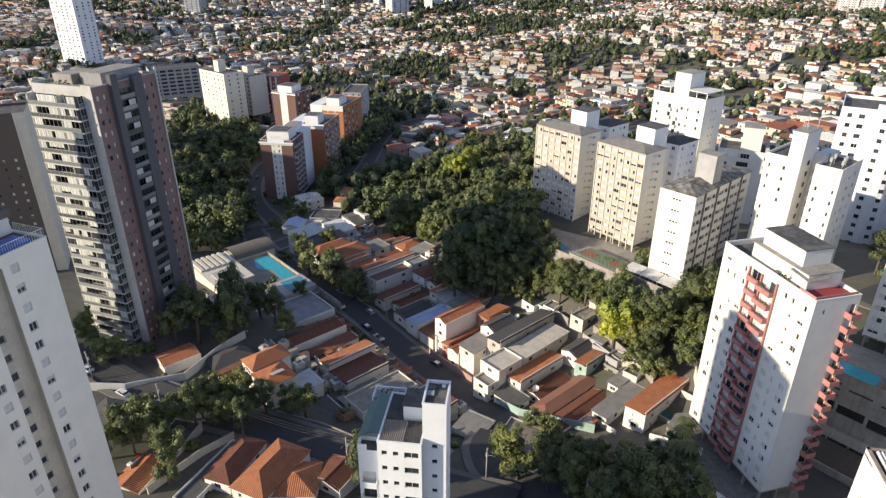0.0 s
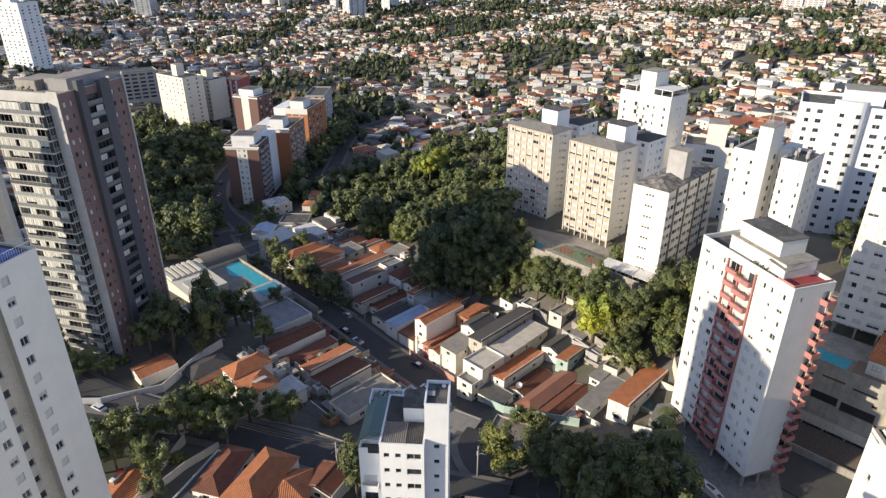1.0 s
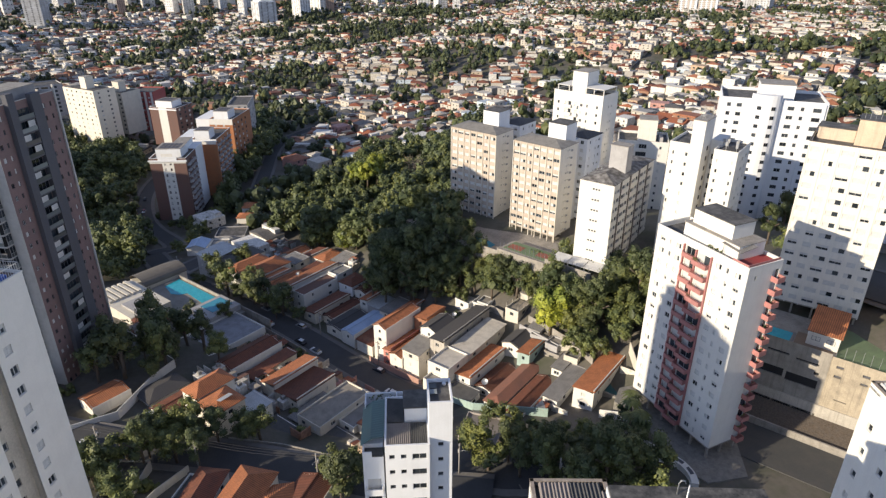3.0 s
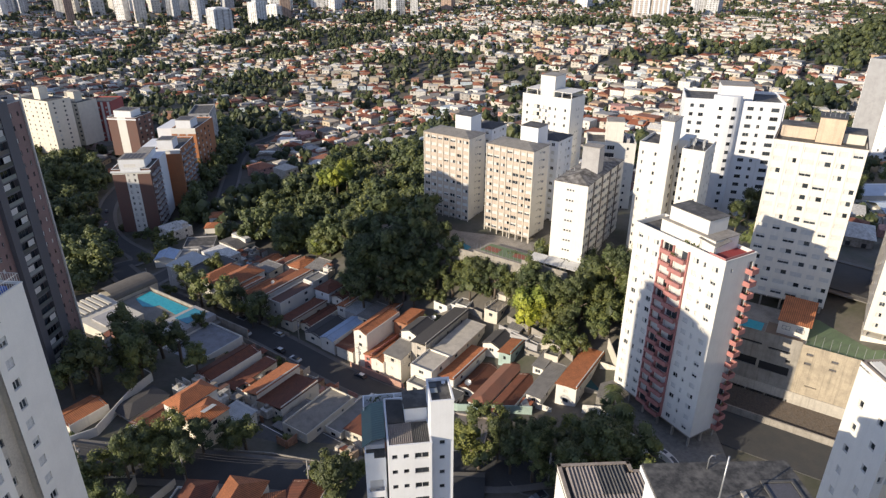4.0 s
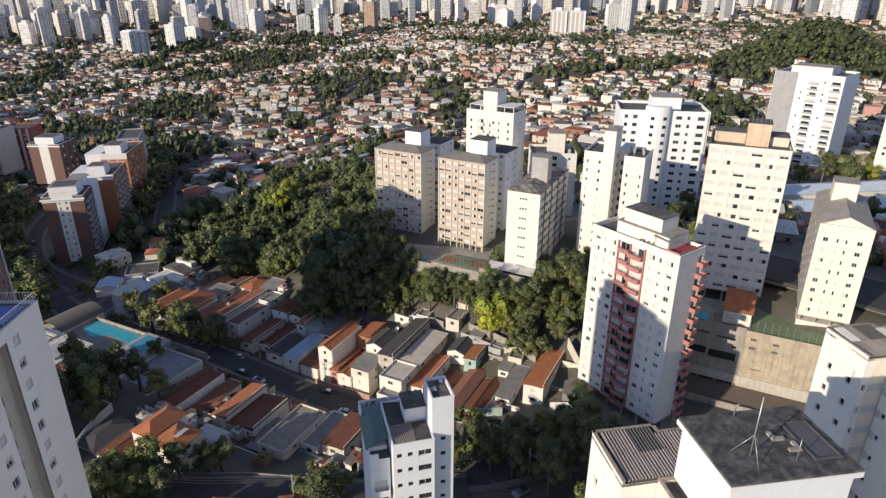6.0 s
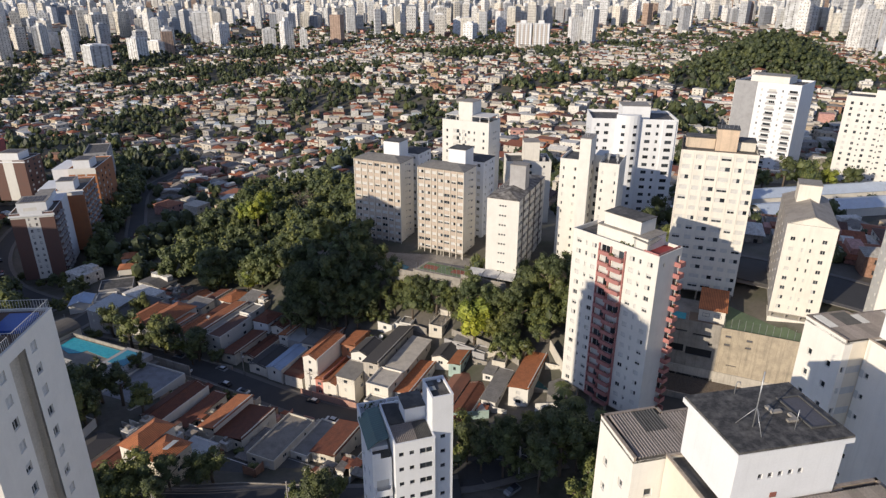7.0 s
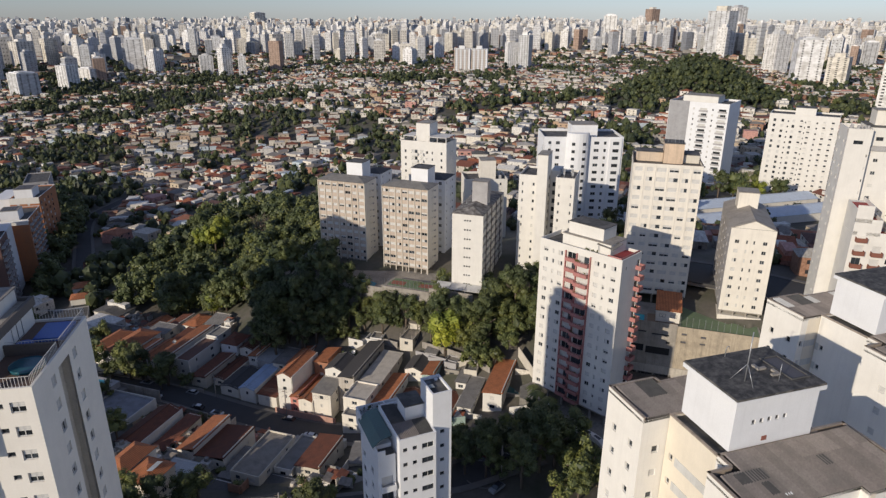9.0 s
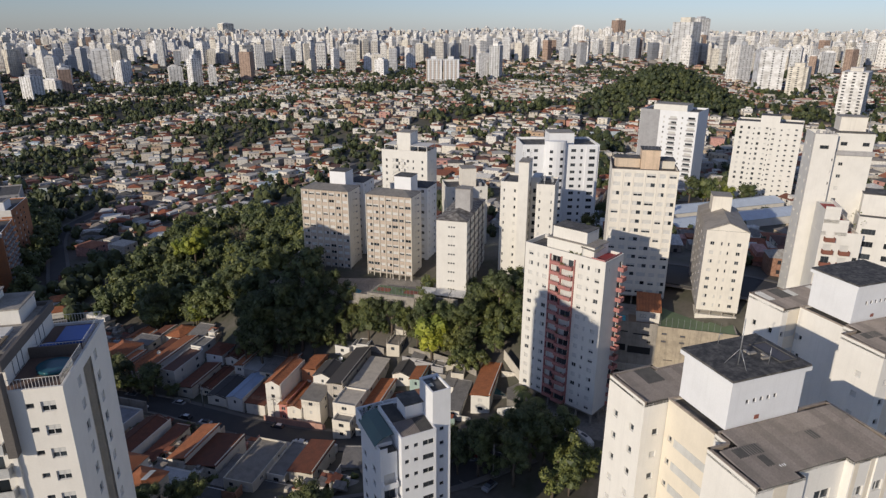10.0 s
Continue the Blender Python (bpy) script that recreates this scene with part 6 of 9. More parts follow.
def club_building():
    """The low white club building with a big pool and a metal-roofed hall."""
    root = thing("club_building", pose(*lot(0, 0), 0, 0, LOT), "low white building with a turquoise lagoon pool on its deck", "building")
    part("pool_deck", solid((-209, -170, 80.6, 93.9, -15, -8.3)), surface("pale_deck", (0.27, 0.25, 0.22), wear=0.5), root, "pale concrete pool deck")
    bm = bmesh.new()
    prism(bm, [(-206.5, 87.2), (-200, 85.5), (-197, 87), (-196, 89.2), (-184.5, 88.2), (-183.2, 93.4), (-207.5, 93.4)], -8.28, -8.2)
    part("pool", bm, POOL, root, "turquoise pool")
    part("pool_wall", solid((-209, -158, 94.0, 94.35, -15, -7.2)), CONCRETE, root, "street wall of the deck")
    part("deck_block", solid((-183, -172.5, 82.0, 93.9, -15, -6.4)), GREY, root, "grey block beside the pool")
    part("small_pool", solid((-181.5, -175, 85, 92.5, -6.4, -6.32)), POOLDARK, root, "dark blue lap pool")
    part("white_hall", solid((-215.5, -191, 66.5, 80.4, -16, -5.6)), BEIGE, root, "white low hall")
    for k in range(6):
        part("roof_step", solid((-215.4 + 0.1, -205, 67.2 + 2.0 * k, 68.3 + 2.0 * k, -5.6, -4.9)), BEIGE, root)
    part("roof_box", solid((-201, -193, 69, 76, -5.6, -5.0)), GREY, root)
    part("low_roof", solid((-171.8, -157, 71, 91, -15, -8.2)), surface("pale_blue_roof_felt", (0.30, 0.31, 0.34), wear=0.5, scale=0.4), root, "pale flat roof with a white edge")
    bm = bmesh.new()
    ring(bm, -172, -156.8, 70.8, 91.2, 0.3, -12, -7.7)
    part("parapet", bm, WHITE, root)
    bm = bmesh.new()
    n = 10
    rows = []
    for k in range(n + 1):
        a = math.pi * k / n
        rows.append([bm.verts.new((-214.5 - 5.2 * math.cos(a), b, -7.2 + 2.6 * math.sin(a))) for b in (81.5, 98.0)])
    for r, s in zip(rows, rows[1:]):
        bm.faces.new((r[0], s[0], s[1], r[1]))
    part("hall_roof", bm, surface("rusted_metal_roof", (0.17, 0.15, 0.125), wear=0.5, wave=0.0), root, "curved rusty metal hall roof")
    part("hall_wall", solid((-219.4, -209.6, 81.8, 97.8, -16, -7.2)), BEIGE, root)
    part("driveway_wall", solid((-190, -160, 62.5, 62.8, -14, -6.0)), WHITE, root, "white boundary wall")


def tower_court():
    """Stone paving round the foot of the red balcony tower."""
    bm = bmesh.new()
    prism(bm, [(50.5, 112), (54, 116.5), (62, 117), (73, 99), (67, 84), (58, 84), (53, 92), (54, 102)], -5, 1.35)
    stone = surface("crazy_paving_stone", (0.24, 0.225, 0.20), wear=0.6, scale=0.9, grain=2.0)
    tagged(part("pavement", bm, stone, None), "stained stone paving round a tower foot", "pavement", kind="structure")


def entrance_ramp():
    """A curved white ramp wall with two slots painted as dark shade, down from the tower's court."""
    bm, rows = bmesh.new(), []
    for k in range(13):
        f = k / 12
        a = math.radians(70 - 95 * f)
        p = Vector((49.0 + 6.4 * math.cos(a), 86.5 + 6.4 * math.sin(a), 0))
        out = Vector((math.cos(a), math.sin(a), 0))
        top = 3.0 - 1.0 * f
        rows.append([bm.verts.new(p + out * o + Vector((0, 0, z))) for o, z in ((-0.75, -2), (-0.75, top), (0.75, top + 0.05), (0.75, -2))])
    for r, q in zip(rows, rows[1:]):
        for k in range(4):
            bm.faces.new((r[k], r[(k + 1) % 4], q[(k + 1) % 4], q[k]))
    bm.faces.new(rows[0]), bm.faces.new(reversed(rows[-1]))
    bmesh.ops.recalc_face_normals(bm, faces=bm.faces)
    root = tagged(part("ramp_wall", bm, WHITE, None), "curved white ramp wall with dark slots beside a tower", "wall", kind="structure")
    for a0 in (38, 12):
        # No opening is cut: a dark solid gives the slot its shade by colour.
        bm = bmesh.new()
        arc = [math.radians(a0 - 4 * k) for k in range(5)]
        prism(bm, [(49 + 6.8 * math.cos(a), 86.5 + 6.8 * math.sin(a)) for a in arc] + [(49 + 6.1 * math.cos(a), 86.5 + 6.1 * math.sin(a)) for a in reversed(arc)], 1.5, 2.68 if a0 > 20 else 2.45)
        part("slot", bm, DARKGREY, root, "dark slot in the wall")


entrance_ramp()
tower_court()
slab_terrace()
parking_terrace()
club_building()
for pts, high, mat in (
    ([(-92, 128), (-80, 129.5), (-67, 135)], 2.4, WHITE), ([(-67, 135), (-62, 150), (-58, 158)], 2.6, CREAM),
    ([lot(-124, 103.6)[:2], lot(-103, 102.4)[:2]], 2.2, surface("pink_wall_paint", (0.52, 0.30, 0.24), streak=0.5)),
    ([lot(-90, 98.6)[:2], lot(-82, 97.6)[:2], lot(-64, 104)[:2]], 2.6, TEAL), ([(47, 112), (55, 103)], 2.4, WHITE), ([(48, 101), (50, 97.5), (51.6, 94.8)], 1.8, WHITE),
    ([(-40, 121), (-28, 117), (-16, 110)], 1.8, CONCRETE), ([(-58, 92), (-52, 104), (-47, 111)], 2.0, BEIGE), ([(-64, 98), (-60, 112)], 2.0, CONCRETE),
    ([lot(-168, 93)[:2], lot(-140, 92.6)[:2]], 2.0, CONCRETE), ([lot(-205, 104.2)[:2], lot(-150, 103.8)[:2]], 2.0, CONCRETE), ([(62, 128), (60, 118), (58, 114)], 3.2, BEIGE), ([(22, 168.5), (28, 167), (34.5, 164), (37, 160)], 2.2, CONCRETE), ([(43, 154), (47.5, 145), (51, 137), (53, 130)], 2.2, CONCRETE), ([(40, 153), (44, 145), (47, 139)], 1.9, GREY), ([(47, 139), (51, 137)], 2.0, BEIGE),
):
    wall_run(pts, high, 0.22, mat)


# ---- the houses ----
def house(frame_m, w, d, eave, roof, wall, tiles, label, rise=1.6, windows=True, over=0.35, storeys=1):
    """A house on a rectangle w by d; eave is the height of the walls' top above the frame's origin."""
    root = thing("house", frame_m, label, "house", "houses of the valley")
    o = frame_m.translation
    low = -3.0
    bm = bmesh.new()
    holes = {k: [] for k in range(4)}
    sides = [(pose(0, 0, 0), w), (pose(w, 0, 0, 0, 0, 90), d), (pose(w, d, 0, 0, 0, 180), w), (pose(0, d, 0, 0, 0, 270), d)]
    rnd = random.Random(int(o.x * 37 + o.y * 91))
    if windows:
        for f, (m, length) in enumerate(sides):
            for s in range(storeys):
                z = eave - 2.0 - 2.8 * s
                n = max(1, int(length / 3.6)) if f in (0, 2) else max(1, int(length / 6))
                if f == 3 and rnd.random() < 0.4:
                    continue
                for k in range(n):
                    ww = rnd.choice((1.2, 1.5, 0.8))
                    c = length * (k + 0.5) / n
                    holes[f].append((c - ww / 2, c + ww / 2, z, z + 1.1))
                    shared("window", window_mesh(ww, 1.1, rnd.choice((4, 4, 1, 0))), root, m @ pose(c - ww / 2, 0.14, z))
    for f, (m, length) in enumerate(sides):
        wall_with_holes(bm, m, length, low, eave, holes[f])
    bmesh.ops.remove_doubles(bm, verts=bm.verts, dist=0.002)
    part("wall", bm, wall, root)
    if roof in ("gable", "hip"):
        hip_sheets(root, -over, w + over, -over, d + over, eave, rise, tiles, roof == "gable", "", wall)
        if roof == "gable" and d > w:
            part("party_wall", solid((w + over + 0.01, w + over + 0.17, -0.3, d + 0.3, low, eave + 0.42)), wall, root, "thin party wall above the eaves")
    elif roof == "mono":
        bm = bmesh.new()
        slope(bm, (-over, d + over, eave), (-over, -over, eave), (w + over, -over, eave + rise), (w + over, d + over, eave + rise), 0.15)
        part("roof", bm, tiles, root)
        part("side_wall", solid((w - 0.2, w, 0, d, eave, eave + rise + 0.25)), wall, root)
    elif roof == "shed":
        bm = bmesh.new()
        slope(bm, (-over, -over, eave), (w + over, -over, eave), (w + over, d + over, eave + rise), (-over, d + over, eave + rise), 0.12)
        part("roof", bm, tiles, root)
        part("back_wall", solid((0, w, d - 0.2, d, eave, eave + rise)), wall, root)
    else:
        part("roof", solid((0.15, w - 0.15, 0.15, d - 0.15, eave - 0.55, eave - 0.4)), tiles, root)
        bm = bmesh.new()
        ring(bm, -0.03, w + 0.03, -0.03, d + 0.03, 0.2, eave - 0.5, eave + 0.08)
        part("parapet", bm, wall, root)
    return root


def row_house(a0, a1, b0, b1, eave, roof, wall, tiles, label, **more):
    """A house in the street's frame; eave is a height above sea."""
    p = lot(a0, b0)
    z = min(land(*lot(a, b)[:2]) for a in (a0, a1) for b in (b0, b1))
    return house(pose(p.x, p.y, z, 0, 0, LOT), a1 - a0, b1 - b0, eave - z, roof, wall, tiles, label, storeys=2 if eave - z > 5.2 else 1, **more)


LIGHTROOF = surface("pale_slab_roof", (0.56, 0.51, 0.44), wear=0.35, scale=0.4)
row_house(-124, -119.2, 106, 121.5, -2.0, "gable", WHITE, TILE, "two-storey white house with an orange tiled roof", rise=1.3)
row_house(-119.0, -116.2, 104.5, 117.5, -7.6, "mono", SALMON, TILE, "narrow salmon pink house with orange tiles", rise=0.8)
row_house(-117.9, -113, 117.8, 127, -2.6, "mono", surface("bare_brick", (0.36, 0.17, 0.10), grain=10), TILE, "bare brick house with an orange tiled roof", rise=0.9)
row_house(-116, -111.5, 104, 117.4, -7.6, "gable", CREAM, TILE, "low cream house with orange tiles", rise=0.8)
row_house(-111.2, -105, 112.6, 122, -1.2, "gable", WHITE, DARKTILE, "white house with a charcoal gabled roof", rise=1.4)
row_house(-111.2, -105.2, 104.2, 112.4, -4.2, "shed", CREAM, HIPROOF, "cream front wing with a grey sheet roof", rise=0.7)
row_house(-104.8, -99.8, 109, 132, -0.6, "mono", surface("grey_beige_render", (0.50, 0.46, 0.41), streak=0.6), DARKTILE, "tall plain house with a long blank party wall", rise=1.0)
row_house(-99.4, -92.4, 101, 110, -1.6, "flat", CREAM, LIGHTROOF, "cream house with a pale flat roof and street balcony")
row_house(-98.6, -92.4, 110.2, 129.4, -1.9, "shed", BEIGE, LIGHTROOF, "long beige house with a pale slab roof", rise=0.5)
row_house(-98, -92.6, 97.2, 100.9, -4.6, "flat", CREAM, PAVING, "cream garage with a flat terrace roof")
row_house(-92.0, -87.4, 104, 121.4, -4.2, "mono", WHITE, TILE, "long white house with a bright orange tiled roof", rise=0.7)
row_house(-91.5, -84, 98.4, 103.8, -6.6, "shed", WHITE, DARKSHEET, "white garage with a dark ribbed roof", rise=0.4)
row_house(-88.6, -83, 121.8, 130, -2.2, "gable", CREAM, DARKTILE, "cream house with a charcoal tiled roof", rise=1.2)
row_house(-82.2, -78.4, 119.6, 127.4, -1.6, "mono", TEAL, TILE, "pale green house with an orange tiled roof", rise=0.9)
row_house(-86.6, -81.6, 105.6, 118.4, -6.6, "gable", WHITE, OLDTILE, "low white house with dark clay tiles", rise=0.9)
row_house(-80.2, -75.4, 100, 122, -5.0, "hip", WHITE, surface("faded_pink_tile", (0.34, 0.15, 0.10), wear=0.4, wave=0.28, wave_depth=0.5, bump=0.7), "long white house with faded pink tiles", rise=1.0)
row_house(-74.4, -69.6, 99.2, 118, -5.2, "gable", CREAM, OLDTILE, "long cream house with a dark red tiled roof", rise=0.9)
row_house(-67.6, -63.6, 107.8, 124, -2.2, "shed", WHITE, RIBBED, "white house with a patched ribbed roof", rise=0.3)
row_house(-61, -55.6, 111, 130, 1.6, "mono", WHITE, TILE, "long white house with a smooth orange roof", rise=0.8)
row_house(-107, -102.4, 133, 141, -0.4, "flat", WHITE, PAVING, "white stepped house at the foot of the wood")
row_house(-76.6, -72, 124.6, 131.5, -1.6, "flat", CONCRETE, PAVING, "unfinished concrete house with open terraces")
row_house(-138, -132.8, 106, 120.5, -9.2, "gable", WHITE, BLUESHEET, "low house under a pale blue metal roof", rise=0.9)
row_house(-141.5, -135, 121.5, 129, -8.2, "shed", GREY, ZINC, "grey shed with a corrugated metal roof", rise=0.5)
row_house(-131.5, -125, 106, 118, -10.0, "shed", CREAM, OLDTILE, "low house with dark clay tiles", rise=0.7)
row_house(-145.5, -139, 106.5, 119, -10.2, "gable", CREAM, DARKTILE, "low cream house with a dark roof", rise=0.8)
row_house(-157, -151.4, 107, 123, -9.2, "mono", BEIGE, OLDTILE, "long house with a dark red tiled roof", rise=0.8)
row_house(-150.8, -146.4, 110, 124, -10.4, "gable", YELLOW, OLDTILE, "low yellow house with dark tiles", rise=0.7)
row_house(-158.4, -152, 125, 133, -6.6, "hip", COOL, OLDTILE, "pale blue-white house with dark tiles", rise=1.0)
row_house(-165.4, -159.8, 110, 126, -6.0, "flat", WHITE, surface("brown_roof_deck", (0.17, 0.09, 0.07), wear=0.4), "two-storey white house with a roof terrace")
row_house(-165.2, -160.6, 126.4, 134, -5.4, "flat", WHITE, PAVING, "white rear wing with a glazed terrace")
row_house(-172.6, -167, 110, 133, -6.0, "mono", WHITE, TILE, "long white house with an orange tiled roof", rise=1.0)
row_house(-178.6, -173.2, 107, 122, -7.4, "gable", CREAM, TILE, "cream house with an orange tiled roof", rise=1.1)
row_house(-192, -183.4, 107, 124.5, -6.2, "hip", WHITE, TILE, "white house with a wide orange hip roof", rise=1.7)
row_house(-198.6, -192.6, 107, 122, -6.4, "hip", CREAM, TILE, "cream house with an orange hip roof", rise=1.4)
row_house(-183, -179.4, 108, 121, -7.2, "mono", CREAM, TILE, "narrow cream house with orange tiles", rise=0.7)
row_house(-178, -172, 124, 133, -8.0, "shed", BEIGE, OLDTILE, "low rear house with brown tiles", rise=0.6)
row_house(-192, -184, 127, 134, -8.4, "shed", BEIGE, RIBBED, "low beige shed with a ribbed roof", rise=0.4)
row_house(-222, -212, 110, 122, -8.6, "shed", GREY, ZINC, "grey workshop with a metal roof", rise=1.0)
row_house(-211, -203, 110, 128, -9.0, "shed", CREAM, DARKSHEET, "cream workshop with a dark flat roof", rise=0.3)
row_house(-151, -144.2, 69.4, 86.8, -6.4, "gable", WHITE, OLDTILE, "long white house with a red tiled roof", rise=1.3)
row_house(-141.8, -137.8, 72, 87.4, -8.0, "shed", BEIGE, OLDTILE, "low lean-to with red tiles", rise=0.7)
row_house(-131.4, -126.2, 70.2, 85.4, -4.6, "mono", CREAM, TILE, "house with an orange tiled roof and ridge wall", rise=1.3)
row_house(-126.0, -117.4, 70.2, 83.6, -5.2, "mono", CREAM, OLDTILE, "cream house with a wide dark red roof", rise=1.2)
row_house(-112.4, -104.4, 66, 83, -3.4, "flat", BEIGE, surface("stained_slab_roof", (0.30, 0.27, 0.23), wear=0.55, scale=0.5), "beige house with a stained slab roof")
row_house(-104.2, -99.2, 72, 86, -4.8, "flat", CREAM, PAVING, "cream house with a roof yard")
row_house(-116.4, -112.8, 66.5, 78, -6.4, "shed", GREY, RIBBED, "grey lean-to under ribbed sheets", rise=0.4)
row_house(-104, -97, 58.6, 71, -6.6, "shed", GREY, DARKSHEET, "open shed with dark ribbed sheets", rise=0.5)
row_house(-98.6, -92, 73, 86, -3.6, "mono", BEIGE, OLDTILE, "beige house with brown tiles", rise=0.9)
row_house(-134.4, -128.4, 50, 60.5, 3.6, "hip", CREAM, TILE, "cream two-storey house with an orange hip roof", rise=1.9)
row_house(-128.0, -120.6, 49.6, 57.6, 3.0, "hip", YELLOW, TILE, "yellow two-storey house with orange roof and skylight", rise=1.8)
row_house(-127.0, -120, 58.0, 64.6, -2.6, "shed", CREAM, ZINC, "low annex under metal sheets", rise=0.4)
row_house(-141.6, -135, 45, 57, -2.2, "gable", CREAM, OLDTILE, "low house with reddish tiles among trees", rise=1.1)
row_house(-151, -144, 46, 57, -2.8, "hip", GREY, DARKTILE, "grey house with a dark roof", rise=1.1)
row_house(-158.8, -152.0, 36, 45.2, -1.8, "gable", CREAM, TILE, "small cream house with a smooth orange roof", rise=1.1)
row_house(-118.4, -111.2, 55.6, 64.6, -5.8, "shed", WHITE, DARKSHEET, "white carport with dark panels", rise=0.2)


def placed(p0, p1, depth, eave, roof, wall, tiles, label, **more):
    z = min(land(*p0), land(*p1)) - 0.5
    m, w = frame_of(p0, p1, z)
    return house(m, w, depth, eave - z, roof, wall, tiles, label, storeys=2 if eave - z > 5.2 else 1, **more)


placed((-47.6, 94.6), (-41.9, 92.6), 12.5, 3.6, "hip", WHITE, OLDTILE, "white house with a dark brown hip roof", rise=1.6)
placed((-41.4, 92.0), (-34.2, 88.6), 14.6, 3.6, "hip", CREAM, TILE, "cream house with a large orange hip roof", rise=2.4)
placed((-33.8, 90.8), (-25.0, 90.8), 8.6, 2.6, "hip", WHITE, TILE, "white house with an orange hip roof", rise=1.5)
placed((-26.5, 96.0), (-20.5, 92.5), 7.0, 2.2, "gable", BEIGE, OLDTILE, "beige house with brown tiles", rise=1.0)
placed((-52.5, 90.4), (-48.3, 88.6), 17.5, 2.4, "flat", WHITE, DARKSHEET, "long white house with a dark flat roof")
placed((-80.5, 111.2), (-73.2, 109.4), 8.0, 3.4, "hip", WHITE, DARKTILE, "white house with a dark slate hip roof", rise=1.5)
placed((-63.4, 104.2), (-57.0, 102.8), 10.5, 1.4, "flat", BEIGE, DARKROOF, "beige house with a stained dark slab roof")
placed((-66.5, 94), (-60.0, 92.2), 9.0, 1.6, "gable", BEIGE, TILE, "beige house with weathered orange tiles", rise=1.2)
placed((12.0, 112.0), (20.0, 107.5), 9.0, -2.6, "flat", surface("terracotta_edge_render", (0.45, 0.40, 0.36), streak=0.5), surface("flat_terrace", (0.24, 0.21, 0.19), wear=0.4), "small building with a flat terrace and terracotta edge")
back = placed((37.2, 158.7), (40.1, 155.2), 12.5, 2.0, "flat", BEIGE, surface("worn_terrace_slab", (0.34, 0.30, 0.25), wear=0.5), "beige house with a roof terrace below the wooded slope")
zt = back.matrix_basis.inverted() @ Vector((37.2, 158.7, 2.0))
part("roof_room", solid((0.3, 4.2, 7.6, 12.2, zt.z - 0.3, zt.z + 1.9)), BEIGE, back, "small room on the roof terrace")
part("roof_slab", solid((0.1, 4.4, 7.3, 12.4, zt.z + 1.9, zt.z + 2.05)), CONCRETE, back)
bm = bmesh.new()
for x in (0.1, 4.2):
    for y in (0.1, 3.4, 7.0):
        box(bm, x, x + 0.15, y, y + 0.15, zt.z - 0.2, zt.z + 1.5)
    box(bm, x, x + 0.15, 0.1, 7.2, zt.z + 1.5, zt.z + 1.62)
part("pergola", bm, CONCRETE, back, "open concrete frame over the terrace")
placed((24.6, 171.6), (27.8, 167.2), 6.0, -0.6, "flat", WHITE, CONCRETE, "white house with a walled roof terrace by the wood")
# houses between the wood and the avenue
for a, b, w, d, roof, wall, tiles, label in (
    (-201, 134.5, 6.5, 9.5, "gable", WHITE, TILE, "white rear house with an orange gabled roof by the wood"),
    (-191, 136.5, 5.5, 9.0, "mono", CREAM, OLDTILE, "cream rear house with dark tiles by the wood"),
    (-183, 135.5, 6.5, 9.5, "hip", CREAM, TILE, "cream rear house with an orange hip roof by the wood"),
    (-172, 134.5, 6.0, 7.5, "shed", BEIGE, RIBBED, "beige rear shed with a ribbed roof by the wood"),
):
    z = land(*lot(a + w / 2, b)[:2])
    row_house(a, a + w, b, b + d, z + 3.8, roof, wall, tiles, label, windows=False, rise=1.2)
for x, y, w, d, high, roof, wall, tiles, label in (
    (-69, 267, 8.0, 9.0, 4.0, "gable", WHITE, BLUESHEET, "white house under a pale blue sheet roof"),
    (-60, 264, 7.0, 8.0, 4.5, "flat", WHITE, PAVING, "white flat-roofed house beside the avenue"),
    (-56, 277, 13.0, 11.0, 4.5, "flat", GREY, DARKROOF, "long grey building with a dark flat roof"),
    (-45, 291, 8.0, 8.0, 4.5, "hip", CREAM, TILE, "cream house with an orange hip roof beside the avenue"),
    (-51, 303, 9.0, 7.0, 4.0, "hip", CREAM, TILE, "cream house with an orange hip roof beside the avenue"),
    (-49, 316, 10.0, 8.0, 4.6, "hip", WHITE, TILE, "white house with an orange hip roof beside the avenue"),
    (-46, 329, 9.0, 8.0, 5.5, "flat", WHITE, PAVING, "white flat-roofed house beside the avenue"),
    (-43, 342, 10.0, 9.0, 5.0, "gable", WHITE, OLDTILE, "white house with dark tiles beside the avenue"),
):
    placed((x - w / 2, y - 2.4), (x + w / 2, y - 3.6), d, land(x, y) + high, roof, wall, tiles, label, windows=False, rise=1.5)
for p0, p1, d, high, roof, wall, tiles, label in (
    ((43.6, 141.2), (46.0, 138.2), 4.6, 3.0, "flat", GREY, CONCRETE, "grey plastered shed with a slab roof under the trees"),
    ((46.6, 134.6), (49.4, 131.8), 4.8, 2.7, "flat", BEIGE, PAVING, "low beige shed in a cluttered yard"),
    ((41.6, 149.6), (44.0, 146.8), 3.8, 2.6, "shed", GREY, RIBBED, "grey shed with a ribbed roof by the wooded slope"),
    ((30.6, 167.4), (33.4, 164.6), 4.4, 2.8, "flat", WHITE, CONCRETE, "white walled shed by the wooded slope"),
):
    placed(p0, p1, d, land(*p0) + high, roof, wall, tiles, label, windows=False, rise=0.4)
placed((2, 118), (8, 114), 8.0, -5.0, "shed", BEIGE, RIBBED, "beige house with ribbed sheets", rise=0.4)


def skylight():
    p = lot(-123.2, 52)
    z = 4.6
    bm = bmesh.new()
    slope(bm, (0, 0, 0), (1.6, 0, 0.4), (1.6, 3.4, 0.4), (0, 3.4, 0), 0.1)
    ob = part("skylight", bm, ZINC, None, at=pose(p.x, p.y, z, 0, 0, LOT))
    tagged(ob, "white translucent skylight panel on a tiled roof", "skylight")


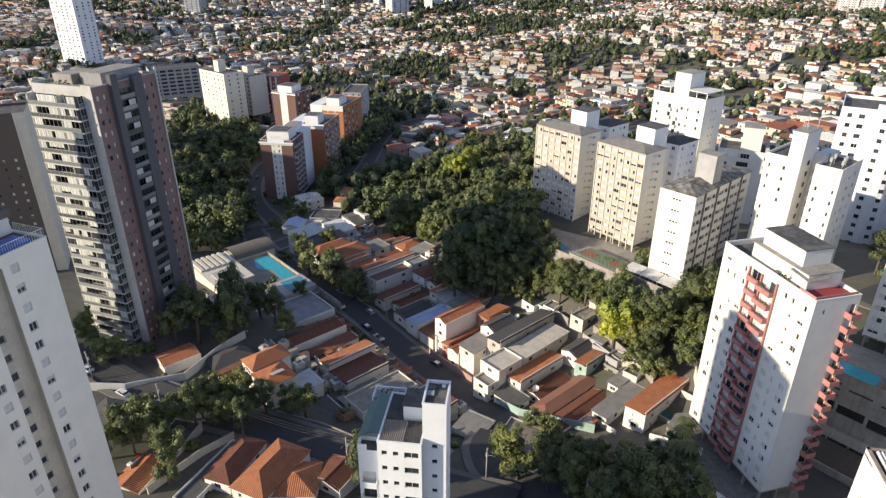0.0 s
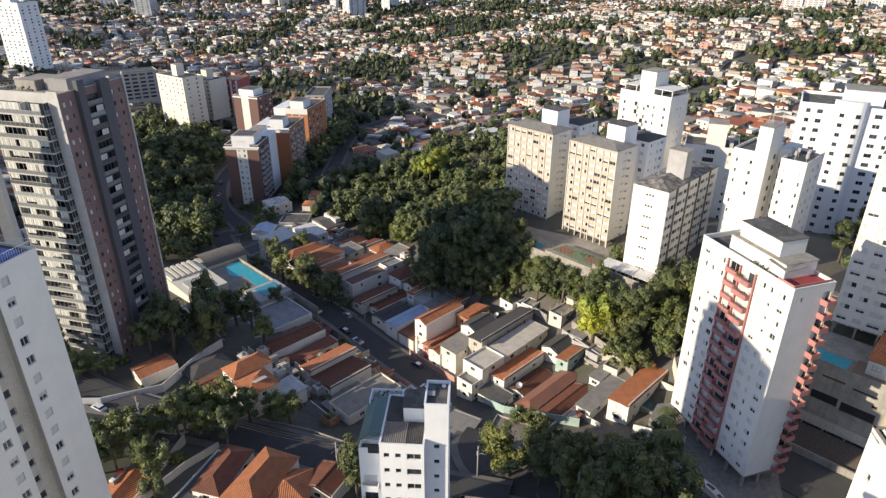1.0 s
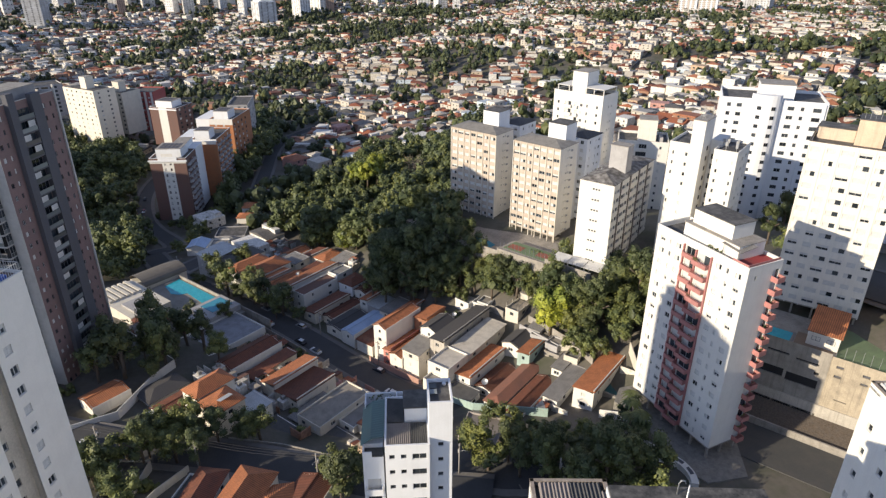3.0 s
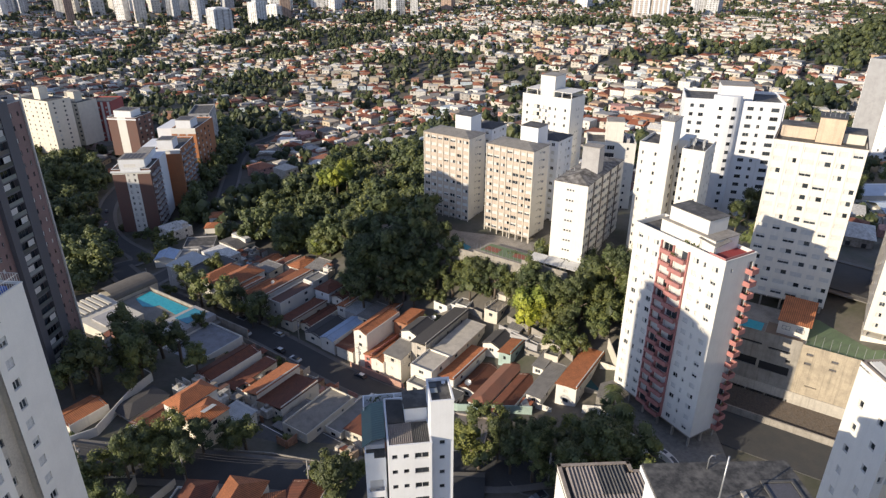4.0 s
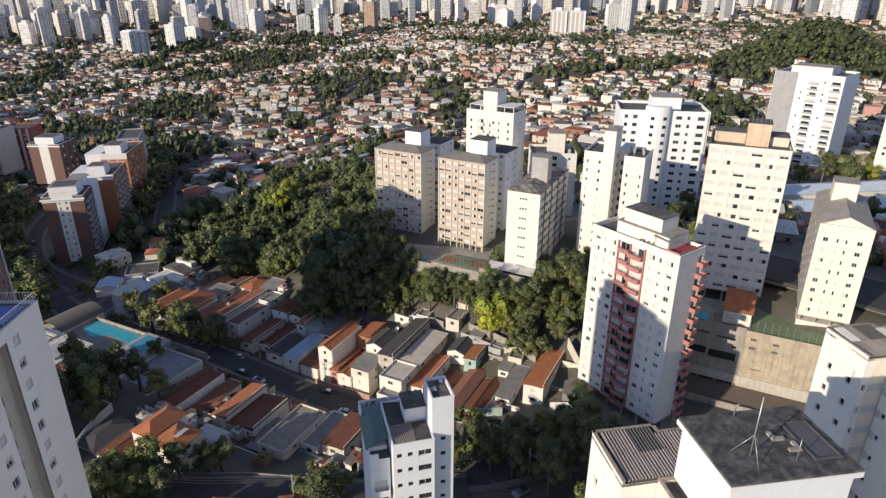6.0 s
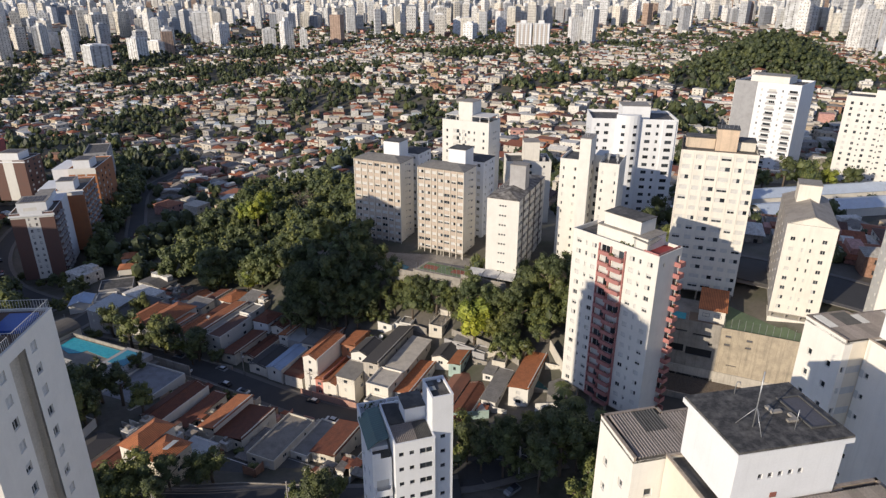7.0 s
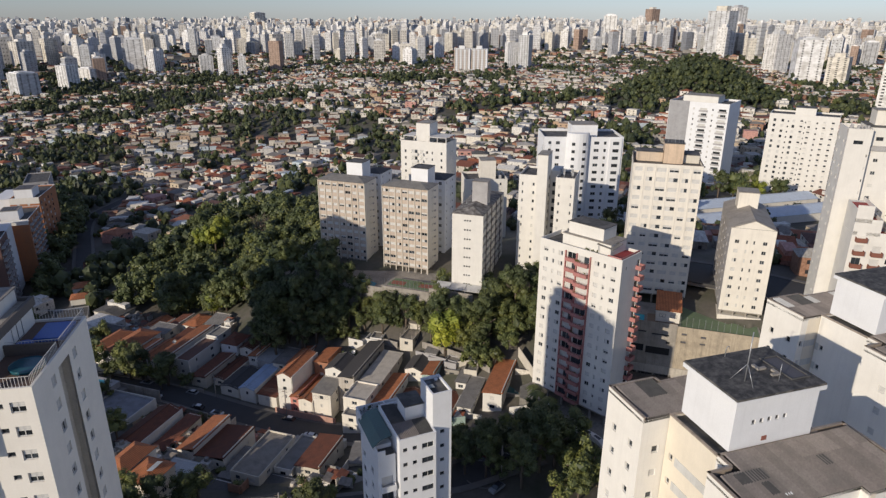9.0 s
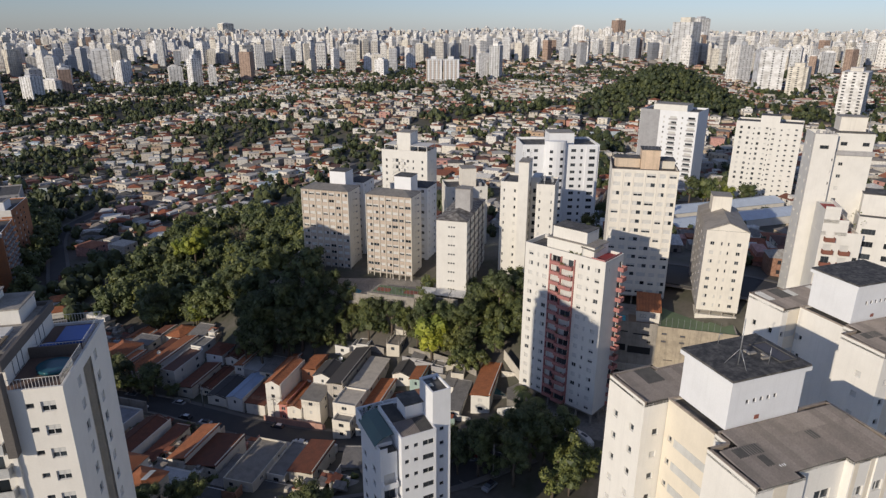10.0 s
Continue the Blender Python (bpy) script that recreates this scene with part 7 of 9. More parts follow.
def dish(a, b, z, r=0.9):
    p = lot(a, b)
    root = thing("satellite_dish", pose(p.x, p.y, z, 40, 0, LOT + 20), "grey mesh satellite dish on a house roof", "satellite dish")
    bm = bmesh.new()
    rows = []
    for i in range(6):
        q = i / 5
        rows.append([bm.verts.new((r * q * math.cos(k * 0.5236), r * q * math.sin(k * 0.5236), 0.35 * q * q)) for k in range(12)])
    for u, v in zip(rows[1:], rows[2:]):
        for k in range(12):
            bm.faces.new((u[k], u[(k + 1) % 12], v[(k + 1) % 12], v[k]))
    bm.faces.new(rows[1])
    for v in rows[0]:
        bm.verts.remove(v)
    part("reflector", bm, STEEL, root)
    part("arm", tube([(0, 0, 0.02), (0, 0, 0.7)], 0.03), STEEL, root)
    part("mount", tube([(0, 0, 0.0), (0, -0.9, -0.75)], 0.05), STEEL, root)


skylight()
dish(-84.2, 106.4, -5.0)
dish(-106.5, 123, -0.2, 0.7)
dish(-171.6, 118, -5.0, 0.7)


def car_template():
    """A small hatchback about 4 m long."""
    root = thing("car", pose(0, 0, -60), "parked hatchback at the kerb", "car", "parked cars")
    prof = [(-2.0, 0.35), (-2.0, 0.8), (-1.75, 0.95), (-1.1, 1.0), (1.5, 0.98), (1.95, 0.85), (2.0, 0.35)]
    bm = bmesh.new()
    rows = [[bm.verts.new((x, y, z)) for x, z in prof] for y in (-0.82, 0.82)]
    for k in range(len(prof) - 1):
        bm.faces.new((rows[0][k], rows[0][k + 1], rows[1][k + 1], rows[1][k]))
    bm.faces.new(reversed(rows[0])), bm.faces.new(rows[1])
    bm.faces.new((rows[0][-1], rows[0][0], rows[1][0], rows[1][-1]))
    bmesh.ops.recalc_face_normals(bm, faces=bm.faces)
    part("body", bm, CARPAINT, root)
    bm = bmesh.new()
    low = [bm.verts.new(p) for p in ((-1.15, -0.78, 0.98), (1.55, -0.78, 0.98), (1.55, 0.78, 0.98), (-1.15, 0.78, 0.98))]
    top = [bm.verts.new(p) for p in ((-0.35, -0.6, 1.45), (1.25, -0.6, 1.45), (1.25, 0.6, 1.45), (-0.35, 0.6, 1.45))]
    for k in range(4):
        bm.faces.new((low[k], low[(k + 1) % 4], top[(k + 1) % 4], top[k]))
    part("window_band", bm, PANE, root)
    part("roof", solid((-0.35, 1.25, -0.6, 0.6, 1.44, 1.48)), CARPAINT, root)
    for x in (-1.25, 1.25):
        for y in (-0.78, 0.62):
            part("wheel", tube([(x, y, 0.32), (x, y + 0.18, 0.32)], 0.31, 10), DARKGREY, root)
    return root


m, tcar, pcar = nodes_of("car_paint")
info = tcar.nodes.new("ShaderNodeObjectInfo")
cr = tcar.nodes.new("ShaderNodeValToRGB")
cr.color_ramp.interpolation = "CONSTANT"
for at, col in ((0.0, (0.62, 0.63, 0.64)), (0.42, (0.25, 0.26, 0.27)), (0.62, (0.03, 0.03, 0.035)), (0.86, (0.25, 0.03, 0.03))):
    if at in (0.0,):
        e = cr.color_ramp.elements[0]
    elif at == 0.42:
        e = cr.color_ramp.elements[1]
    else:
        e = cr.color_ramp.elements.new(at)
    e.position, e.color = at, (*col, 1)
tcar.links.new(info.outputs["Random"], cr.inputs[0])
tcar.links.new(cr.outputs[0], pcar.inputs["Base Color"])
pcar.inputs["Roughness"].default_value = 0.25
CARPAINT = m
first_car = car_template()
SPOTS = [(*lot(a, b)[:2], LOT) for a, b in ((-153, 102.2), (-146, 95.8), (-139, 95.6), (-118, 101.2), (-162, 96.4), (-171, 102.6), (-184, 97.0), (-214, 105.6), (-205, 98.2), (-107, 94.4))]
SPOTS += [(-85.5, 130.6, -32), (-79.5, 127.0, -34), (-93.5, 137.2, -36), (-98, 140.5, -36), (-71, 124.2, -30), (-64, 101, 60), (28, 96, 20), (33.5, 92.5, 10), (23.8, 85.2, 15), (46, 98, 50), (-108, 343, 95), (-111, 361, 100), (-52, 287, 80), (-49.5, 330, 95), (120, 140, 40), (126, 144, 40), (132, 149, 40)]
for k, (x, y, yaw) in enumerate(SPOTS):
    place = pose(x, y, land(x, y) + 0.24, 0, 0, yaw)
    if k == 0:
        first_car.matrix_basis = place
    else:
        copy_thing(first_car, place)


def street_pole(x, y, yaw, high=9.0):
    root = thing("utility_pole", pose(x, y, land(x, y) + 0.2, 0, 0, yaw), "concrete utility pole with a crossarm and street lamp", "utility pole", "utility poles")
    part("shaft", tube([(0, 0, -0.5), (0, 0, high)], 0.16, 8), POLE, root)
    part("crossarm", solid((-0.9, 0.9, -0.06, 0.06, high - 0.7, high - 0.55)), BARK, root)
    part("lamp_arm", tube([(0, 0, high - 2.0), (0, -0.9, high - 1.5), (0, -1.9, high - 1.4)], 0.04, 6), STEEL, root)
    part("transformer", tube([(0.3, 0.15, high - 2.6), (0.3, 0.15, high - 1.7)], 0.24, 10), GREY, root)
    return root


POLES = [(*lot(a, 103.3)[:2], LOT) for a in (-225, -196, -170, -145, -120, -96)] + [(-45, 111.2, -25), (-20, 101.5, -25), (-66, 118.5, -30), (-90, 133, -35), (9, 98, 60), (27, 88, 20)]
first_pole = street_pole(*POLES[0])
for x, y, yaw in POLES[1:]:
    copy_thing(first_pole, pose(x, y, land(x, y) + 0.2, 0, 0, yaw))


def wires(points, group):
    for side in (-0.7, 0.0, 0.7):
        bm = bmesh.new()
        for (x0, y0), (x1, y1) in zip(points, points[1:]):
            a, b = Vector((x0, y0, land(x0, y0) + 8.6)), Vector((x1, y1, land(x1, y1) + 8.6))
            off = Vector((-(b - a).y, (b - a).x, 0)).normalized() * side
            prev = None
            for k in range(9):
                t = k / 8
                p = a.lerp(b, t) + off - Vector((0, 0, 1.6 * t * (1 - t) * 2))
                pair = [bm.verts.new(p + Vector((0, 0, dz))) for dz in (-0.02, 0.02)]
                if prev:
                    bm.faces.new((prev[0], pair[0], pair[1], prev[1]))
                prev = pair
        tagged(part("cable", bm, DARKGREY, None), "thin sagging power cable between poles", "cable", group)


wires([p[:2] for p in POLES[:6]], "cables along the street")
wires([(-90, 133), (-66, 118.5), (-45, 111.2), (-20, 101.5)], "cables along the lower street")


row_house(-151.2, -146, 125.5, 135, -7.6, "gable", CREAM, OLDTILE, "cream rear house with dark clay tiles", rise=1.0)
row_house(-145.4, -142, 122, 134, -7.8, "mono", WHITE, TILE, "white rear house with orange tiles", rise=0.8)
row_house(-134.6, -129, 120, 130, -7.2, "shed", BEIGE, RIBBED, "beige rear shed with a ribbed roof", rise=0.5)
row_house(-128.4, -124.6, 119, 131, -5.8, "mono", WHITE, TILE, "narrow white rear house with orange tiles", rise=0.8)
row_house(-83.4, -78.0, 128.6, 135, -0.8, "flat", GREY, PAVING, "grey unfinished house with a roof terrace")
row_house(-71.4, -68.4, 119.4, 128, -1.9, "shed", WHITE, RIBBED, "white lean-to with patched sheets", rise=0.4)


def play_pool():
    """The small tiled pool and play corner beside the long white house."""
    root = thing("play_pool", pose(54.2, 119.6, land(54, 118) + 0.25, 0, 0, LOT), "small blue-green pool beside the red balcony tower", "pool")
    part("basin", solid((-1.6, 5.4, -2.2, 2.2, -1.5, 0.0)), SHADEDPOOL, root, "still green water")
    bm = bmesh.new()
    ring(bm, -2.2, 6.0, -2.8, 2.8, 0.6, -1.5, 0.12)
    part("kerb", bm, PAVING, root)
    slide = thing("play_slide", pose(52.6, 121.5, land(52, 121) + 0.3, 0, 0, LOT), "small orange and yellow play slide", "slide")
    bm = bmesh.new()
    slope(bm, (0, 0, 0.1), (0.6, 0, 0.1), (0.6, 2.0, 1.3), (0, 2.0, 1.3), 0.1)
    part("chute", bm, ORANGE, slide)
    part("ladder", solid((0.05, 0.55, 2.0, 2.2, 0, 1.5)), surface("yellow_plastic", (0.60, 0.40, 0.03), wear=0.1), slide)


play_pool()


def warehouse():
    """Long sheds under blue-white metal sheets behind the towers."""
    for dx, dy, label in ((0, 0, "long shed with a blue-white metal roof"), (7, 20, "second long shed with a blue-white metal roof")):
        m, n = frame_of((202 + dx, 172 + dy), (285 + dx, 151.5 + dy), 0)
        root = thing("warehouse", m, label, "warehouse")
        part("wall", solid((0, n, 0, 14, 0, 11)), CREAM, root)
        for k in range(6):
            bm = bmesh.new()
            slope(bm, (n * k / 6 + 0.05, -0.6, 10.9), (n * (k + 1) / 6, -0.6, 10.9), (n * (k + 1) / 6, 7, 13), (n * k / 6 + 0.05, 7, 13), 0.12)
            slope(bm, (n * (k + 1) / 6, 14.6, 10.9), (n * k / 6 + 0.05, 14.6, 10.9), (n * k / 6 + 0.05, 7, 13), (n * (k + 1) / 6, 7, 13), 0.12)
            part("roof_sheet", bm, BLUEWHITE, root)


BLUEWHITE = surface("blue_white_metal_sheet", (0.58, 0.66, 0.76), rough=0.5, wear=0.15, wave=0.4, wave_depth=0.2, bump=0.3)
warehouse()


# ---- trees ----
def crown_mesh(seed, r, tall, leaf, clumps, per, size):
    """A crown of leaf sprays in clumps, over inner lumps coloured dark as the shade within, with an uneven outline."""
    rnd = random.Random(seed)
    bm = bmesh.new()
    for k in range(clumps):
        a, q = rnd.uniform(0, 6.283), math.sqrt(rnd.random())
        z = tall * (0.15 + 0.85 * rnd.random())
        wide = math.sin(min(1.0, 0.25 + 0.9 * (1 - abs(z / tall - 0.45))) * 1.5)
        c = Vector((r * 0.72 * q * math.cos(a) * wide, r * 0.72 * q * math.sin(a) * wide, z))
        cr = r * rnd.uniform(0.24, 0.42)
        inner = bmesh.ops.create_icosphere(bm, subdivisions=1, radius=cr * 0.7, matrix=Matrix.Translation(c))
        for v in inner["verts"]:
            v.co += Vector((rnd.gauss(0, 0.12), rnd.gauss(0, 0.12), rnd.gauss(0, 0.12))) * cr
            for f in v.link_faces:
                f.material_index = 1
        for j in range(per):
            d = Vector((rnd.gauss(0, 1), rnd.gauss(0, 1), rnd.gauss(0.25, 1))).normalized()
            leaf_tuft(bm, c + d * cr * rnd.uniform(0.75, 1.12), size, rnd, d)
    # Second slot: darker leaf colour for the lumps, shade painted into the crown.
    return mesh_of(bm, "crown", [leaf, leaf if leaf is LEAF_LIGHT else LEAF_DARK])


def trunk_mesh(seed, high, r):
    rnd = random.Random(seed)
    bm = tube([(0, 0, -1.0), (rnd.uniform(-0.2, 0.2), rnd.uniform(-0.2, 0.2), high * 0.5), (rnd.uniform(-0.4, 0.4), rnd.uniform(-0.4, 0.4), high)], r, 7)
    for k in range(4):
        a = k * 1.57 + rnd.uniform(-0.4, 0.4)
        p = Vector((0.1, 0.1, high * rnd.uniform(0.55, 0.85)))
        q = p + Vector((math.cos(a), math.sin(a), 0.9)) * high * 0.4
        limb = tube([p, (p + q) / 2 + Vector((0, 0, 0.2)), q], r * 0.4, 5)
        me = bpy.data.meshes.new("limb")
        limb.to_mesh(me)
        bm.from_mesh(me)
        bpy.data.meshes.remove(me)
    return mesh_of(bm, "trunk", BARK)


def tree(name, seed, r, tall, trunk, leaf, label, clumps=26, per=74, size=0.45):
    root = thing(name, pose(0, 0, -80), label, "tree", "trees of the slope")
    shared("trunk", trunk_mesh(seed, trunk + tall * 0.4, 0.14 + r * 0.05), root, pose(0, 0, 0))
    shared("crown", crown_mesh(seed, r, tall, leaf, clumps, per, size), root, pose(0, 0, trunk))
    return root


KINDS = [
    tree("tree", 11, 5.2, 8.0, 4.0, LEAF_MID, "broad green tree on the wooded slope"),
    tree("tree", 12, 4.4, 9.0, 4.5, LEAF_DARK, "tall dark green tree on the wooded slope"),
    tree("tree", 13, 6.0, 7.5, 4.0, LEAF_MID, "spreading green tree on the wooded slope", 30, 74),
    tree("tree", 14, 4.6, 7.5, 3.5, LEAF_LIGHT, "yellow-green leafy tree on the wooded slope", 26, 74),
    tree("tree", 15, 3.0, 5.0, 2.0, LEAF_DARK, "small dark garden tree", 16, 62, 0.36),
    tree("tree", 16, 2.6, 4.2, 1.6, LEAF_MID, "small green garden tree", 14, 62, 0.34),
]
USED = set()


def plant(kind, x, y, scale=1.0, sink=0.0, label=""):
    t = KINDS[kind]
    k = scale * random.uniform(0.9, 1.1)
    at = pose(x, y, land(x, y) - sink, 0, 0, random.uniform(0, 360)) @ Matrix.Diagonal((k, k, k * random.uniform(0.9, 1.12), 1))
    if kind not in USED:
        USED.add(kind)
        t.matrix_basis = at
        ob = t
    else:
        ob = copy_thing(t, at)
    if label:
        ob["label"] = label
    return ob


def bare_tree(x, y, high=11.0):
    rnd = random.Random(5)
    root = thing("bare_tree", pose(x, y, land(x, y)), "leafless grey-brown tree among the green ones", "tree")
    bm = tube([(0, 0, -1), (0.2, 0, high * 0.5), (0, 0.2, high)], 0.22, 7)
    stack = [(Vector((0.1, 0, high * f)), rnd.uniform(0, 6.28), high * 0.33) for f in (0.4, 0.5, 0.55, 0.62, 0.7, 0.78, 0.85, 0.92)]
    for p, a, n in stack:
        for j in range(3):
            q = p + Vector((math.cos(a + 2.1 * j), math.sin(a + 2.1 * j), 0.8)) * n
            limb = tube([p, (p + q) / 2, q], 0.07, 4)
            for i in range(5):
                e = q + Vector((rnd.gauss(0, 1), rnd.gauss(0, 1), rnd.gauss(0.5, 0.6))) * n * 0.4
                twig = tube([p.lerp(q, 0.4 + 0.12 * i), e], 0.035, 3)
                me = bpy.data.meshes.new("twig")
                twig.to_mesh(me)
                limb.from_mesh(me)
                bpy.data.meshes.remove(me)
                twig.free()
            me = bpy.data.meshes.new("limb")
            limb.to_mesh(me)
            bm.from_mesh(me)
            bpy.data.meshes.remove(me)
            limb.free()
    part("crown", bm, surface("pale_bark", (0.26, 0.20, 0.15), grain=10), root)


def slope_house_near(x, y):
    """Room for the two houses that stand back on the slope."""
    return math.hypot(x - 40.5, y - 158.5) < 5.5 or math.hypot(x - 46, y - 161.5) < 5.5 or math.hypot(x - 28.5, y - 170) < 5.0


def foot_of_wood(x, y):
    """The low growth between the houses and the tall dark trees under the terrace."""
    return -2 < x < 34 and y < 205 and 0.954 * y - 0.301 * x < 166


random.seed(21)
# the wood between the houses and the beige slabs
for k in range(260):
    a, b = random.uniform(-232, -66), random.uniform(124, 172)
    p = lot(a, b)
    if a < -150:
        inside = b > (148 if a < -160 else 139) and b < 128 + (a + 232) * 0.62
        inside = inside or (-205 < a and 147 < b < 153)
    else:
        inside = b < 142.4 and b > 131.5 + max(0, (a + 118)) * 0.12 and not (-109 < a < -85 and b < 140.5)
        inside = inside or (a < -143 and b < 168)
    if inside and not slope_house_near(p.x, p.y) and (a > -150 or random.random() < 0.9):
        kind, size = random.choices((0, 1, 2, 3), (5, 5, 4, 0.8))[0], random.uniform(0.8, 1.15)
        if foot_of_wood(p.x, p.y) and random.random() < 0.55:
            continue
        # Dark-leaved kind only: the leaf colour stands for shade below the terrace.
        dome = -2 < p.x < 34 and p.y < 205
        plant(1 if dome else kind, p.x, p.y, size * (0.62 if foot_of_wood(p.x, p.y) else 0.8 if b > 139 and a > -150 else 1.1 if dome else 1.0))
for x, y, kind, s in (
    (9.5, 188.5, 4, 1.2), (11.5, 185.5, 4, 1.35), (14.5, 184.5, 4, 1.3), (16.5, 181, 4, 1.4), (19.5, 180.5, 4, 1.25), (22, 178, 4, 1.3), (13, 181.5, 4, 1.0), (19, 176.5, 4, 0.9), (24, 175.5, 5, 1.1), (6.5, 190, 5, 1.0), (25.5, 181, 4, 1.4),
    (29, 184, 1, 0.95), (24, 188, 1, 1.05), (18, 192, 1, 1.15), (12, 196, 1, 1.2), (21, 183, 1, 1.2), (14, 188, 1, 1.25), (7, 193, 1, 1.2), (12, 182, 1, 1.15), (4, 186, 1, 1.1), (29, 190.5, 4, 1.2), (33, 180, 4, 1.3),
    (57, 139, 1, 1.0), (61, 143, 0, 1.0), (66, 147, 2, 1.0), (70, 141, 1, 1.05), (64, 135, 0, 0.95), (72, 134, 2, 0.9), (54.5, 142.0, 1, 0.95), (46.6, 145.6, 3, 1.5), (46, 153.5, 0, 0.7), (49, 150, 1, 0.75), (51, 141, 0, 0.7), (53.5, 136, 1, 0.7), (46, 162.5, 0, 0.75), (31, 172.5, 5, 1.4), (34, 176, 0, 0.65), (27.5, 178, 5, 1.3), (24, 180, 4, 1.3), (52, 146, 1, 0.9), (38, 172, 5, 1.4), (55, 131, 5, 1.3), (27, 171.5, 5, 1.0), (35.5, 168.0, 0, 0.8), (39.3, 168.5, 1, 0.8), (76, 139, 1, 0.9), (69, 128, 0, 0.8), (75, 128, 1, 0.8), (80, 146, 0, 0.9), (73, 150, 2, 0.8), (66, 122, 5, 1.0),
    (33, 102, 2, 0.62), (38, 100, 2, 0.58), (29, 98, 1, 0.65), (41, 96, 0, 0.58), (35, 95, 2, 0.65), (46, 94, 4, 0.9), (13.5, 103, 0, 0.85), (15.5, 98, 5, 1.4), (24, 108, 5, 1.3), (22, 117, 5, 1.2), (50, 106, 4, 0.6), (38.5, 76, 5, 1.5), (43.0, 74.0, 0, 0.6), (41.5, 78.5, 5, 1.5), (36, 72.5, 0, 0.62), (47, 77, 5, 1.3), (32.5, 74.0, 5, 1.4), (24.5, 90.5, 1, 0.75), (21, 94, 1, 0.7), (27, 93, 1, 0.75), (44, 88, 1, 0.6), (46.5, 84.5, 4, 1.2), (31, 86, 1, 0.9), (35.5, 85, 1, 1.0), (28.5, 82.5, 1, 0.8), (40, 85, 1, 0.9), (36, 90.5, 1, 0.9),
    (-45, 112, 1, 0.75), (-50, 114.5, 0, 0.75), (-56, 117, 1, 0.7), (-63, 111, 0, 0.75), (-66, 104, 1, 0.7), (-60, 104, 0, 0.7), (-73, 158, 4, 1.5), (-70, 153, 4, 1.6), (-66, 160, 1, 0.6), (-76, 152, 4, 1.3), (-63, 163, 4, 1.5), (-71, 163, 1, 0.6), (-60, 157, 4, 1.3), (20, 99, 1, 0.7), (27, 101, 0, 0.65), (-53, 118, 0, 0.85), (-48, 119.5, 0, 0.9), (-60, 116, 5, 1.4), (-56, 113, 1, 0.8), (-42, 119.5, 1, 0.75), (-36, 120.5, 0, 0.7), (-33, 121.5, 4, 1.2), (-66, 112, 0, 0.85), (-70, 107, 1, 0.8), (-56, 100.5, 5, 1.4), (-64, 108, 4, 1.3), (-71, 102, 0, 0.8), (-55, 95, 5, 1.2), (-13.5, 98.5, 0, 0.85), (-15.5, 94, 1, 0.8), (-11, 101, 5, 1.2), (-17, 101, 5, 1.3),
    (-48.7, 221.9, 1, 0.55), (-41.2, 207.6, 4, 1.30), (-36.6, 197.9, 4, 1.50), (-32.3, 188.5, 1, 0.50), (-45.4, 231.6, 4, 1.30), (-29.7, 194.6, 4, 1.20), (-49.5, 210.6, 4, 1.40),
    (-47, 161, 0, 0.8), (-58, 158, 1, 0.75), (-62, 166, 1, 0.8), (-66, 172, 4, 1.3), (-68, 181, 4, 1.2), (-57, 171, 4, 1.4), (-62, 152, 5, 1.2), (-52, 168, 4, 1.2), (-90, 141, 0, 0.8), (-96, 146, 1, 0.75), (-85, 143, 5, 1.3), (-101, 151, 0, 0.7),
    (-36, 196, 5, 1.3), (-40, 201, 4, 1.3), (-45, 207, 5, 1.2), (-30, 190, 4, 1.2), (-25, 187, 5, 1.0), (-60, 195, 5, 0.9), (-63, 188, 5, 0.8), (-48, 187, 4, 0.8), (-56, 228, 4, 1.2), (-62, 224, 5, 1.0),
    (110, 135, 0, 0.9), (117, 131, 1, 0.9), (122, 128, 2, 0.8), (128, 160, 1, 0.9), (136, 150, 0, 0.9), (150, 160, 2, 0.9), (115, 150, 1, 0.9), (128, 98, 4, 1.2), (112, 60, 5, 1.0),
    (268, 205, 3, 1.3), (262, 198, 2, 1.3), (276, 196, 3, 1.2), (255, 205, 1, 1.1), (246, 210, 0, 1.0), (286, 190, 2, 1.1), (190, 190, 0, 1.0), (198, 185, 1, 1.0), (205, 192, 2, 1.0), (180, 200, 1, 0.9),
):
    plant(kind, x, y, s * 1.0)
bare_tree(33, 306, 14.0)
for x, y, k in ((8.6, 298, 1.35), (3, 303, 1.2), (14, 304, 1.3)):
    plant(3, x, y, k, -7.0, "yellow-green leafy tree in the wood")
bare_tree(*lot(-80, 141)[:2], 7.0)
for a, b, kind, s in ((-100, 140.6, 5, 1.15), (-95.5, 140.3, 4, 1.2), (-91, 140.4, 5, 1.1), (-87, 140.0, 4, 1.0), (-77, 139.5, 4, 1.2)):
    plant(kind, *lot(a, b)[:2], s)


